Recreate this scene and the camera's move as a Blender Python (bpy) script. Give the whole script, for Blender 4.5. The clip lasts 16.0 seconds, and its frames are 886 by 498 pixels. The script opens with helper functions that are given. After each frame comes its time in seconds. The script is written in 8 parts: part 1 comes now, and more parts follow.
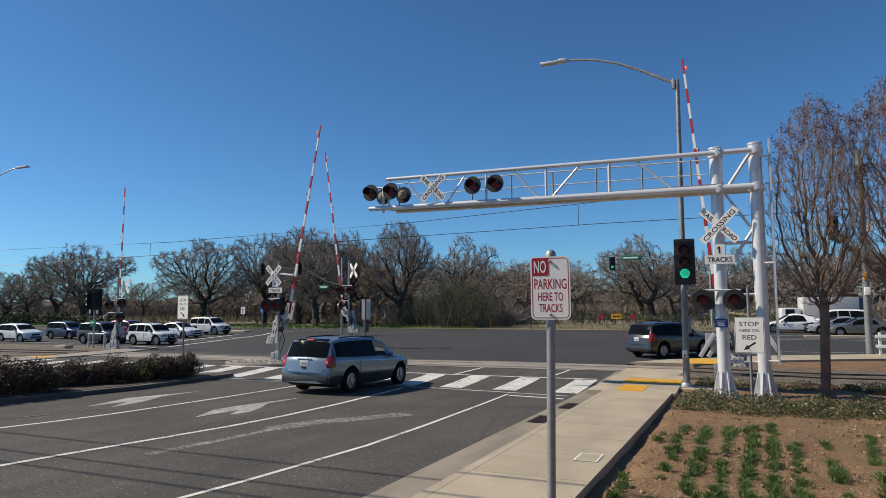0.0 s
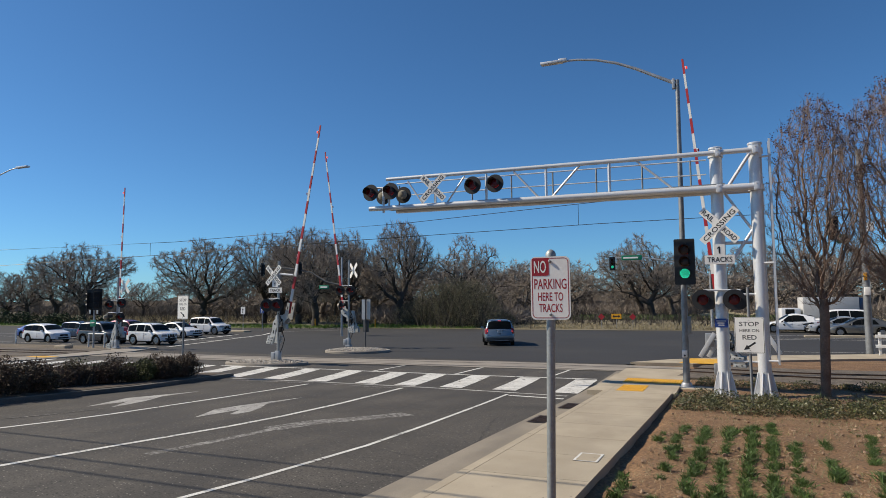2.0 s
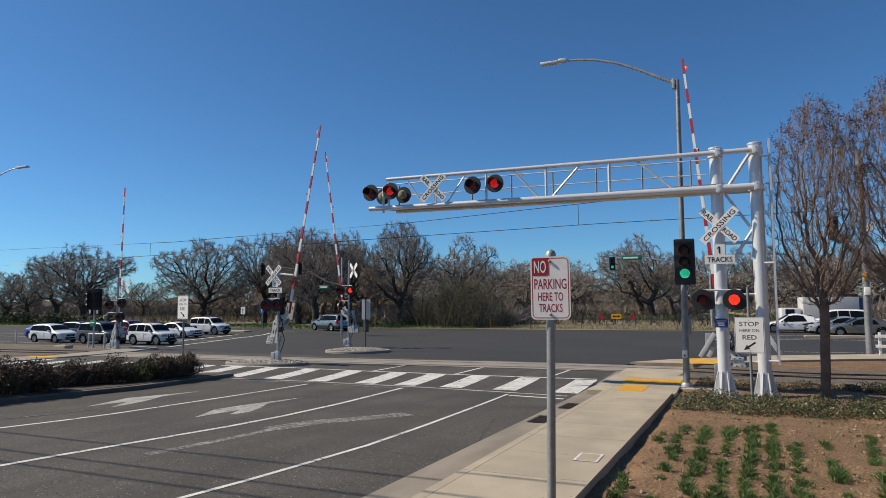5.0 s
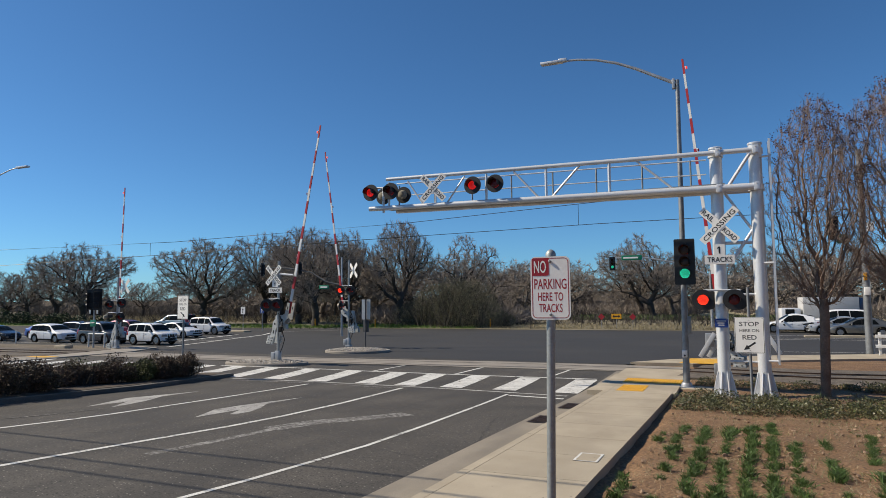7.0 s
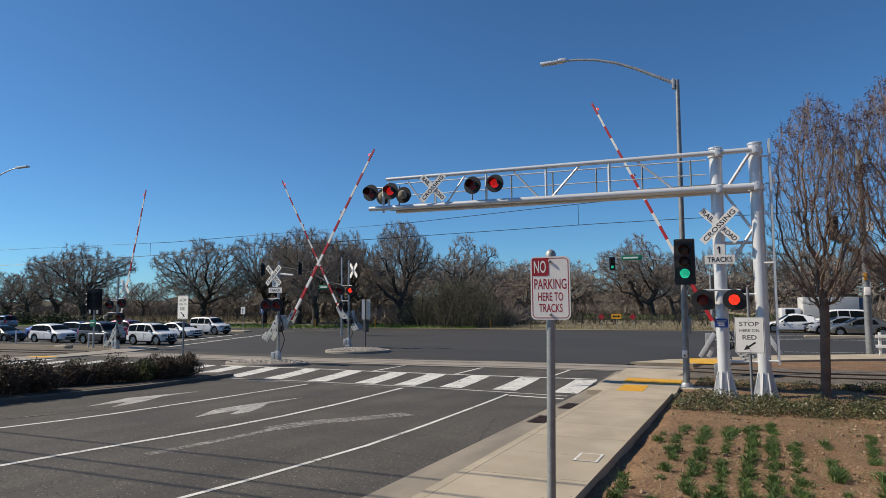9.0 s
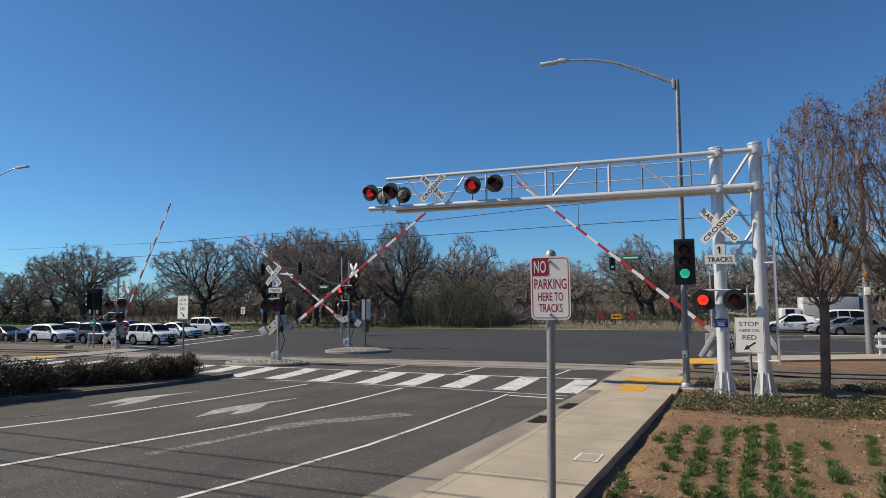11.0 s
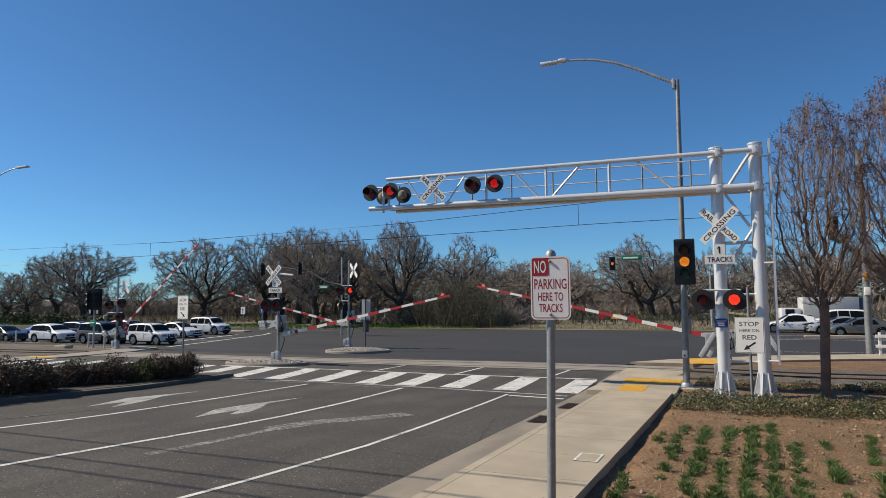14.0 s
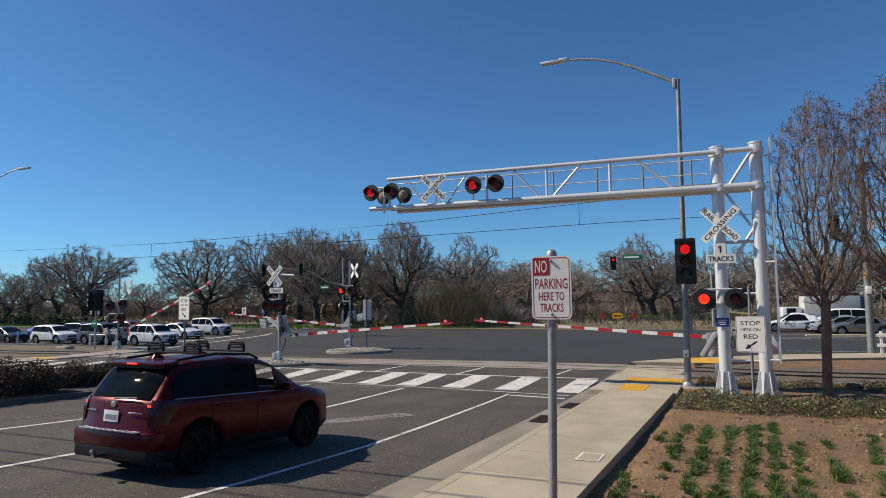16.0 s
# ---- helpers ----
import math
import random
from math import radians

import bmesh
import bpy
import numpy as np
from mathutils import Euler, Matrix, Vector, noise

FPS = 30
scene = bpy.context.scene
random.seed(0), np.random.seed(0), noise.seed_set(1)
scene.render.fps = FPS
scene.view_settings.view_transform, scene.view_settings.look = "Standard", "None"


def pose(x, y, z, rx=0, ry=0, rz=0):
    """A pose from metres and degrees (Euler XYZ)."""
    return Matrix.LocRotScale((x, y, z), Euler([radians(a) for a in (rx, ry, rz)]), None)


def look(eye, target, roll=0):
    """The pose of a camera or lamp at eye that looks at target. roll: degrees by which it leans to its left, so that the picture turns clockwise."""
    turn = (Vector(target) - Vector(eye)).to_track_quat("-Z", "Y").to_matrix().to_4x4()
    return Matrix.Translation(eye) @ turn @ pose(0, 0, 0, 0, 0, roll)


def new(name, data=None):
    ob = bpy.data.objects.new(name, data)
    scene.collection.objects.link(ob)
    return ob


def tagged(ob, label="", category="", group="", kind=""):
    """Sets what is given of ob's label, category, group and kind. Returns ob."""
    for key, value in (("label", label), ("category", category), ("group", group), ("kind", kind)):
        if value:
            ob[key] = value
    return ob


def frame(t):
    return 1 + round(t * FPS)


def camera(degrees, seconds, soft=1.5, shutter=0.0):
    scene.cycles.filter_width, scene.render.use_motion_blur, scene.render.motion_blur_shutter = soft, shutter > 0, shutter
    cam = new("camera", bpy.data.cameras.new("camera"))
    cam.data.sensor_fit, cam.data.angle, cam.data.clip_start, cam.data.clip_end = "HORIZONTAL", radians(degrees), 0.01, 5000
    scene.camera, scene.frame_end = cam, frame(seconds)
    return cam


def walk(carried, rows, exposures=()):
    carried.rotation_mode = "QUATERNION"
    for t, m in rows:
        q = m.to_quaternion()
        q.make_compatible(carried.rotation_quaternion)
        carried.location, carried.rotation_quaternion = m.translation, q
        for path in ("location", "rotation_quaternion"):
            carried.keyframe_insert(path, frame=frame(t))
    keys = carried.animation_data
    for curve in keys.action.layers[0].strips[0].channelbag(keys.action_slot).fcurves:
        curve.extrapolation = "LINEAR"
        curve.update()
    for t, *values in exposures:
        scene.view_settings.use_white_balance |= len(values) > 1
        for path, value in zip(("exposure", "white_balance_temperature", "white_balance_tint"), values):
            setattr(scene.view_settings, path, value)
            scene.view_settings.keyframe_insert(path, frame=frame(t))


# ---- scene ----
# camera: a compact held still on a support, knocked a little near the end
cam = camera(68.57, 16.0, soft=0.6)
EYE = (0.0, 0.0, 3.0)
VIEW = look(EYE, (-0.3919, 0.9167, 3.0 + 0.0789), -0.5)
KNOCK = look(EYE, (-0.3919, 0.9167, 3.0 + 0.0802), -0.5)
SETTLE = look(EYE, (-0.3931, 0.9162, 3.0 + 0.0789), -0.66)
walk(cam, [(0.0, VIEW), (15.2, VIEW), (15.5, KNOCK), (15.75, VIEW), (16.0, SETTLE)])

# light: clear winter noon, sun from the left and a little behind
SUN_EL, SUN_AZ = 41.0, 16.0
sun_way = Vector((math.cos(radians(SUN_EL)) * math.cos(radians(SUN_AZ)), math.cos(radians(SUN_EL)) * math.sin(radians(SUN_AZ)), -math.sin(radians(SUN_EL))))
world = bpy.data.worlds.new("sky")
scene.world = world
world.use_nodes = True
wn = world.node_tree.nodes
sky = wn.new("ShaderNodeTexSky")
sky.sky_type = "NISHITA"
sky.sun_disc = False
sky.sun_elevation = radians(SUN_EL)
sky.sun_rotation = radians(270 - SUN_AZ)
sky.air_density, sky.dust_density, sky.ozone_density, sky.altitude = 0.72, 0.3, 1.6, 0
wn["Background"].inputs["Strength"].default_value = 0.086
tint = wn.new("ShaderNodeMix")
tint.data_type, tint.blend_type = "RGBA", "MULTIPLY"
tint.inputs["Factor"].default_value = 1.0
tint.inputs["B"].default_value = (0.49, 0.915, 1.245, 1)
world.node_tree.links.new(sky.outputs[0], tint.inputs["A"])
world.node_tree.links.new(tint.outputs["Result"], wn["Background"].inputs["Color"])
sun = new("sun", bpy.data.lights.new("sun", "SUN"))
sun.data.energy, sun.data.angle, sun.data.color = 5.0, radians(0.53), (1.0, 0.90, 0.74)
sun.matrix_world = look((-30, -10, 40), Vector((-30, -10, 40)) + sun_way)
scene.view_settings.exposure = 0.12
scene.view_settings.use_white_balance = True
scene.view_settings.white_balance_temperature = 6720


# ---- materials ----
def surf(name, c1, c2, scale=2.0, rough=0.8, metal=0.0, bump=0.2, fine=60.0, speck=0.25, space="Object", rough_var=0.1, bump_dist=0.01, coat=0.0, per_piece=0.0, spec=0.5):
    """Two colours mixed by broad patches, fine grain on top, relief from the grain."""
    m = bpy.data.materials.new(name)
    m.use_nodes = True
    n, l = m.node_tree.nodes, m.node_tree.links
    b = n["Principled BSDF"]
    if space == "Object":
        src = n.new("ShaderNodeTexCoord").outputs["Object"]
    else:
        src = n.new("ShaderNodeNewGeometry").outputs["Position"]
    big = n.new("ShaderNodeTexNoise")
    big.inputs["Scale"].default_value, big.inputs["Detail"].default_value = scale, 5
    small = n.new("ShaderNodeTexNoise")
    small.inputs["Scale"].default_value, small.inputs["Detail"].default_value = fine, 3
    l.new(src, big.inputs["Vector"])
    l.new(src, small.inputs["Vector"])
    ramp = n.new("ShaderNodeMapRange")
    ramp.inputs["From Min"].default_value, ramp.inputs["From Max"].default_value = 0.32, 0.68
    l.new(big.outputs["Fac"], ramp.inputs["Value"])
    mix = n.new("ShaderNodeMix")
    mix.data_type = "RGBA"
    mix.inputs["A"].default_value, mix.inputs["B"].default_value = (*c1, 1), (*c2, 1)
    l.new(ramp.outputs[0], mix.inputs["Factor"])
    hsv = n.new("ShaderNodeHueSaturation")
    val = n.new("ShaderNodeMapRange")
    val.inputs["From Min"].default_value, val.inputs["From Max"].default_value = 0.25, 0.75
    val.inputs["To Min"].default_value, val.inputs["To Max"].default_value = 1 - speck, 1 + speck
    l.new(small.outputs["Fac"], val.inputs["Value"])
    last = val.outputs[0]
    if per_piece:
        info = n.new("ShaderNodeObjectInfo")
        rv = n.new("ShaderNodeMapRange")
        rv.inputs["To Min"].default_value, rv.inputs["To Max"].default_value = 1 - per_piece, 1 + per_piece
        l.new(info.outputs["Random"], rv.inputs["Value"])
        mul = n.new("ShaderNodeMath")
        mul.operation = "MULTIPLY"
        l.new(last, mul.inputs[0])
        l.new(rv.outputs[0], mul.inputs[1])
        last = mul.outputs[0]
    l.new(last, hsv.inputs["Value"])
    l.new(mix.outputs["Result"], hsv.inputs["Color"])
    l.new(hsv.outputs[0], b.inputs["Base Color"])
    rr = n.new("ShaderNodeMapRange")
    rr.inputs["To Min"].default_value, rr.inputs["To Max"].default_value = max(rough - rough_var, 0.02), min(rough + rough_var, 1)
    l.new(big.outputs["Fac"], rr.inputs["Value"])
    l.new(rr.outputs[0], b.inputs["Roughness"])
    b.inputs["Metallic"].default_value = metal
    b.inputs["Coat Weight"].default_value = coat
    b.inputs["Specular IOR Level"].default_value = spec
    b.inputs["Coat Roughness"].default_value = 0.04
    if bump:
        bp = n.new("ShaderNodeBump")
        bp.inputs["Strength"].default_value, bp.inputs["Distance"].default_value = bump, bump_dist
        l.new(small.outputs["Fac"], bp.inputs["Height"])
        l.new(bp.outputs[0], b.inputs["Normal"])
    return m


def glow(name, colour, strength, dots=0):
    m = bpy.data.materials.new(name)
    m.use_nodes = True
    b = m.node_tree.nodes["Principled BSDF"]
    b.inputs["Base Color"].default_value = (*colour, 1)
    b.inputs["Emission Color"].default_value = (*colour, 1)
    b.inputs["Emission Strength"].default_value = strength
    b.inputs["Roughness"].default_value = 0.3
    if dots:
        # a field of small diodes
        n, l = m.node_tree.nodes, m.node_tree.links
        v_ = n.new("ShaderNodeTexVoronoi")
        v_.inputs["Scale"].default_value, v_.inputs["Randomness"].default_value = dots, 0.5
        l.new(n.new("ShaderNodeTexCoord").outputs["Object"], v_.inputs["Vector"])
        r_ = n.new("ShaderNodeMapRange")
        for k, v in (("From Min", 0.5), ("From Max", 0.2), ("To Min", strength * 0.35), ("To Max", strength * 1.35)):
            r_.inputs[k].default_value = v
        l.new(v_.outputs["Distance"], r_.inputs["Value"])
        l.new(r_.outputs[0], b.inputs["Emission Strength"])
    return m


def island_tint(m, amount):
    """Vary the brightness of each separate leaf or stone in a joined mesh."""
    n, l = m.node_tree.nodes, m.node_tree.links
    b = n["Principled BSDF"]
    old = b.inputs["Base Color"].links[0].from_socket
    geo = n.new("ShaderNodeNewGeometry")
    rv = n.new("ShaderNodeMapRange")
    rv.inputs["To Min"].default_value, rv.inputs["To Max"].default_value = 1 - amount, 1 + amount
    l.new(geo.outputs["Random Per Island"], rv.inputs["Value"])
    h = n.new("ShaderNodeHueSaturation")
    l.new(rv.outputs[0], h.inputs["Value"])
    l.new(old, h.inputs["Color"])
    l.new(h.outputs[0], b.inputs["Base Color"])
    return m


def colour_over(m, make):
    """Lay a second colour over the base colour; make(nodes, links, position) gives factor socket and colour."""
    n, l = m.node_tree.nodes, m.node_tree.links
    b = n["Principled BSDF"]
    old = b.inputs["Base Color"].links[0].from_socket
    fac, c = make(n, l, n.new("ShaderNodeNewGeometry").outputs["Position"])
    mx = n.new("ShaderNodeMix")
    mx.data_type = "RGBA"
    mx.inputs["B"].default_value = (*c, 1)
    l.new(fac, mx.inputs["Factor"])
    l.new(old, mx.inputs["A"])
    l.new(mx.outputs["Result"], b.inputs["Base Color"])
    return m


def ranged(n, l, src, lo, hi, a=0.0, b=1.0):
    r_ = n.new("ShaderNodeMapRange")
    for k, v in (("From Min", lo), ("From Max", hi), ("To Min", a), ("To Max", b)):
        r_.inputs[k].default_value = v
    l.new(src, r_.inputs["Value"])
    return r_.outputs[0]


def worn(m, under, scale, lo, hi):
    """Paint rubbed through to what lies under it."""
    def make(n, l, pos):
        t_ = n.new("ShaderNodeTexNoise")
        t_.inputs["Scale"].default_value, t_.inputs["Detail"].default_value, t_.inputs["Roughness"].default_value = scale, 9, 0.7
        l.new(pos, t_.inputs["Vector"])
        return ranged(n, l, t_.outputs["Fac"], lo, hi), under
    return colour_over(m, make)


def aggregate(m, scale, size, share, colour):
    """Scattered pale stones in a surface."""
    def make(n, l, pos):
        v_ = n.new("ShaderNodeTexVoronoi")
        v_.inputs["Scale"].default_value = scale
        l.new(pos, v_.inputs["Vector"])
        sep = n.new("ShaderNodeSeparateColor")
        l.new(v_.outputs["Color"], sep.inputs[0])
        mul = n.new("ShaderNodeMath")
        mul.operation = "MULTIPLY"
        l.new(ranged(n, l, v_.outputs["Distance"], size, size * 0.6), mul.inputs[0])
        l.new(ranged(n, l, sep.outputs[0], 1 - share, 1 - share + 0.05), mul.inputs[1])
        return mul.outputs[0], colour
    return colour_over(m, make)


def streaks(m, across, along_, lo, hi, amount, colour):
    """Long stains in the way of travel."""
    def make(n, l, pos):
        mp = n.new("ShaderNodeMapping")
        mp.inputs["Scale"].default_value = (across, along_, 1)
        l.new(pos, mp.inputs["Vector"])
        t_ = n.new("ShaderNodeTexNoise")
        t_.inputs["Scale"].default_value, t_.inputs["Detail"].default_value = 1.0, 6
        l.new(mp.outputs[0], t_.inputs["Vector"])
        return ranged(n, l, t_.outputs["Fac"], lo, hi, 0, amount), colour
    return colour_over(m, make)


def cracks(m, scale, width, amount, colour):
    """Thin wandering cracks."""
    def make(n, l, pos):
        t_ = n.new("ShaderNodeTexNoise")
        t_.inputs["Scale"].default_value, t_.inputs["Detail"].default_value = 1.3, 5
        l.new(pos, t_.inputs["Vector"])
        mixv = n.new("ShaderNodeMix")
        mixv.data_type = "VECTOR"
        mixv.inputs["Factor"].default_value = 0.25
        l.new(pos, mixv.inputs[4])
        l.new(t_.outputs["Color"], mixv.inputs[5])
        v_ = n.new("ShaderNodeTexVoronoi")
        v_.feature = "DISTANCE_TO_EDGE"
        v_.inputs["Scale"].default_value = scale
        l.new(mixv.outputs[1], v_.inputs["Vector"])
        return ranged(n, l, v_.outputs["Distance"], width, 0.0, 0, amount), colour
    return colour_over(m, make)


ASPHALT = surf("worn_asphalt", (0.050, 0.0445, 0.0375), (0.082, 0.073, 0.062), 0.5, 0.9, bump=0.55, fine=38, speck=0.55, space="Position", bump_dist=0.008)
streaks(ASPHALT, 1.1, 0.07, 0.42, 0.7, 0.6, (0.030, 0.028, 0.026))
cracks(ASPHALT, 0.22, 0.004, 0.7, (0.022, 0.02, 0.018))
aggregate(ASPHALT, 24, 0.34, 0.16, (0.26, 0.235, 0.20))
aggregate(ASPHALT, 30, 0.5, 0.22, (0.015, 0.014, 0.013))
ASPHALT_NEW = surf("newer_asphalt", (0.026, 0.0255, 0.026), (0.035, 0.034, 0.034), 0.15, 0.85, bump=0.4, fine=45, speck=0.22, space="Position")
CONCRETE = surf("pale_concrete", (0.35, 0.295, 0.215), (0.43, 0.37, 0.28), 0.9, 0.85, bump=0.25, fine=90, speck=0.10, space="Position", per_piece=0.06)
streaks(CONCRETE, 0.8, 0.45, 0.48, 0.75, 0.5, (0.21, 0.175, 0.13))
aggregate(CONCRETE, 7, 0.10, 0.12, (0.10, 0.085, 0.07))
CONCRETE_GREY = surf("grey_concrete", (0.225, 0.20, 0.17), (0.31, 0.28, 0.24), 0.8, 0.87, bump=0.3, fine=70, speck=0.16, space="Position", per_piece=0.05)
DIRT = surf("reddish_dirt", (0.142, 0.078, 0.038), (0.225, 0.134, 0.069), 1.3, 0.95, bump=1.0, fine=22, speck=0.6, space="Position", bump_dist=0.03)
aggregate(DIRT, 16, 0.28, 0.14, (0.36, 0.29, 0.20))
aggregate(DIRT, 11, 0.35, 0.14, (0.07, 0.045, 0.03))
DRY_GRASS = surf("dry_grass_field", (0.125, 0.107, 0.066), (0.20, 0.17, 0.108), 0.12, 0.95, bump=0.8, fine=9, speck=0.3, space="Position", bump_dist=0.05)
GREEN_GRASS = surf("green_verge", (0.055, 0.095, 0.025), (0.12, 0.14, 0.05), 0.35, 0.95, bump=0.8, fine=12, speck=0.35, space="Position", bump_dist=0.04)
streaks(ASPHALT_NEW, 0.04, 0.55, 0.45, 0.7, 0.35, (0.045, 0.044, 0.043))
aggregate(ASPHALT_NEW, 14, 0.3, 0.08, (0.06, 0.058, 0.055))
PAINT_WHITE = surf("road_paint", (0.68, 0.67, 0.63), (0.50, 0.49, 0.46), 1.6, 0.7, bump=0.4, fine=40, speck=0.28, space="Position")
PAINT_WORN = surf("worn_road_paint", (0.30, 0.29, 0.27), (0.20, 0.19, 0.175), 2.2, 0.8, bump=0.5, fine=28, speck=0.45, space="Position")
PAINT_ARROW = surf("faded_road_paint", (0.42, 0.41, 0.385), (0.27, 0.26, 0.245), 2.2, 0.8, bump=0.5, fine=28, speck=0.35, space="Position")
worn(PAINT_WHITE, (0.09, 0.083, 0.075), 5.0, 0.57, 0.64)
worn(PAINT_WORN, (0.064, 0.057, 0.049), 9.0, 0.40, 0.50)
PAINT_GHOST = worn(surf("ghost_road_paint", (0.30, 0.29, 0.27), (0.20, 0.19, 0.175), 2.2, 0.85, bump=0.5, fine=28, speck=0.45, space="Position"), (0.062, 0.055, 0.047), 11.0, 0.455, 0.555)
worn(PAINT_ARROW, (0.075, 0.068, 0.06), 6.0, 0.56, 0.64)
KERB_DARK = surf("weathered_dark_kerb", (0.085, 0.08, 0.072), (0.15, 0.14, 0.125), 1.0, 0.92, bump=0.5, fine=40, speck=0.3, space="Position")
MULCH = surf("dark_bark_mulch", (0.06, 0.045, 0.034), (0.11, 0.085, 0.065), 2.0, 0.95, bump=1.0, fine=22, speck=0.5, space="Position", bump_dist=0.03)
YELLOW = surf("yellow_tactile", (0.72, 0.40, 0.03), (0.60, 0.32, 0.03), 2.5, 0.65, bump=0.9, fine=38, speck=0.15, space="Position", bump_dist=0.012)
BALLAST = surf("track_ballast", (0.085, 0.07, 0.056), (0.15, 0.125, 0.10), 1.5, 0.95, bump=1.0, fine=14, speck=0.5, space="Position", bump_dist=0.05)
RAIL_STEEL = surf("rusty_rail", (0.05, 0.032, 0.023), (0.08, 0.05, 0.036), 3, 0.6, metal=0.6, bump=0.2)
ALU = surf("aluminium_paint", (0.70, 0.71, 0.72), (0.60, 0.61, 0.62), 1.2, 0.40, metal=0.3, bump=0.06, fine=30, speck=0.07)
GATE_CAST = surf("cast_grey_gate_metal", (0.34, 0.35, 0.345), (0.45, 0.46, 0.455), 3, 0.55, metal=0.3, bump=0.15, fine=30, speck=0.12)
GALV = surf("galvanised_steel", (0.36, 0.37, 0.38), (0.46, 0.47, 0.48), 4.0, 0.5, metal=0.6, bump=0.08, fine=50, speck=0.12)
GALV_DARK = surf("weathered_galvanised_pole", (0.20, 0.21, 0.215), (0.29, 0.30, 0.305), 5.0, 0.55, metal=0.5, bump=0.12, fine=60, speck=0.15)
GALV_POST = surf("dull_galvanised_post", (0.27, 0.285, 0.285), (0.37, 0.385, 0.38), 5.0, 0.5, metal=0.5, bump=0.1, fine=50, speck=0.14)
SIGN_WHITE = surf("white_sign_sheeting", (0.84, 0.82, 0.77), (0.78, 0.76, 0.72), 3.0, 0.45, bump=0.03, fine=80, speck=0.04)
SIGN_BACK = surf("bare_aluminium_sign_back", (0.50, 0.50, 0.50), (0.42, 0.42, 0.42), 3, 0.45, metal=0.7, bump=0.05)
SIGN_RED = surf("red_sign_sheeting", (0.36, 0.018, 0.028), (0.30, 0.015, 0.022), 4, 0.45, bump=0.03, speck=0.05)
SIGN_GREEN = surf("green_sign_sheeting", (0.0, 0.20, 0.11), (0.0, 0.17, 0.09), 4, 0.45, bump=0.02, speck=0.05)
SIGN_BLUE = surf("blue_sign_sheeting", (0.015, 0.05, 0.22), (0.02, 0.06, 0.25), 4, 0.45, bump=0.02, speck=0.05)
SIGN_YELLOW = surf("amber_sign_sheeting", (0.75, 0.36, 0.01), (0.68, 0.32, 0.01), 4, 0.45, bump=0.02, speck=0.05)
BLACK = surf("black_paint", (0.012, 0.012, 0.013), (0.02, 0.02, 0.02), 3, 0.55, bump=0.1, speck=0.2)
BLACK_PLASTIC = surf("black_plastic", (0.012, 0.012, 0.013), (0.02, 0.02, 0.021), 4, 0.65, bump=0.15, speck=0.15, spec=0.2)
LENS_RED = surf("unlit_red_lens", (0.13, 0.006, 0.008), (0.17, 0.01, 0.01), 20, 0.18, bump=0.5, fine=120, speck=0.2)
LENS_AMBER = surf("unlit_amber_lens", (0.035, 0.014, 0.004), (0.05, 0.02, 0.006), 20, 0.2, bump=0.5, fine=120, speck=0.2)
LENS_GREEN = surf("unlit_green_lens", (0.012, 0.03, 0.028), (0.018, 0.04, 0.036), 20, 0.2, bump=0.5, fine=120, speck=0.2)
LIT_RED = glow("lit_red_lamp", (1.0, 0.045, 0.02), 1.5, 28)
LIT_HIGH = glow("lit_red_lamp_off_axis", (1.0, 0.02, 0.018), 0.55, 28)
LIT_SIGNAL = glow("lit_signal_red", (1.0, 0.012, 0.016), 1.0, 30)
LIT_AMBER = glow("lit_amber_lamp", (1.0, 0.30, 0.03), 0.85, 30)
LIT_GREEN = glow("lit_green_lamp", (0.02, 0.72, 0.42), 0.75, 30)
GATE_WHITE = surf("white_gate_arm", (0.70, 0.70, 0.69), (0.60, 0.60, 0.59), 2, 0.5, bump=0.05, speck=0.06)
GATE_RED = surf("red_gate_stripe", (0.40, 0.015, 0.02), (0.33, 0.015, 0.02), 2, 0.45, bump=0.05, speck=0.06)
CLOD = island_tint(surf("dry_clods", (0.20, 0.125, 0.08), (0.30, 0.21, 0.14), 3, 0.95, bump=0.3, fine=30, speck=0.2), 0.3)
STONE = island_tint(surf("rounded_cobble", (0.30, 0.27, 0.23), (0.40, 0.37, 0.33), 3, 0.9, bump=0.3, fine=30, speck=0.15), 0.3)


# ---- building helpers ----
def ground_z(y):
    """Height of the street, which falls gently towards the crossing."""
    s = 0.83 - 0.0373 * max(y, -8.0)
    return 0.5 * (s + math.sqrt(s * s + 0.01))


def mesh_of(bm, name, mats, smooth=False):
    me = bpy.data.meshes.new(name)
    bmesh.ops.recalc_face_normals(bm, faces=bm.faces)
    bm.to_mesh(me)
    bm.free()
    for m in mats if isinstance(mats, (list, tuple)) else [mats]:
        me.materials.append(m)
    if smooth:
        me.shade_smooth()
        me.set_sharp_from_angle(angle=radians(40))
    return me


def part(name, bm, material, parent=None, label="", smooth=True, at=None):
    ob = new(name, mesh_of(bm, name, material, smooth))
    if parent:
        ob.parent = parent
    if at is not None:
        ob.matrix_basis = at
    if label:
        ob["label"] = label
    return ob


def thing(name, x, y, z, label, category, group="", rz=0, kind=""):
    ob = new(name)
    ob.empty_display_size = 0.2
    ob.matrix_basis = pose(x, y, z, 0, 0, rz)
    return tagged(ob, label, category, group, kind)


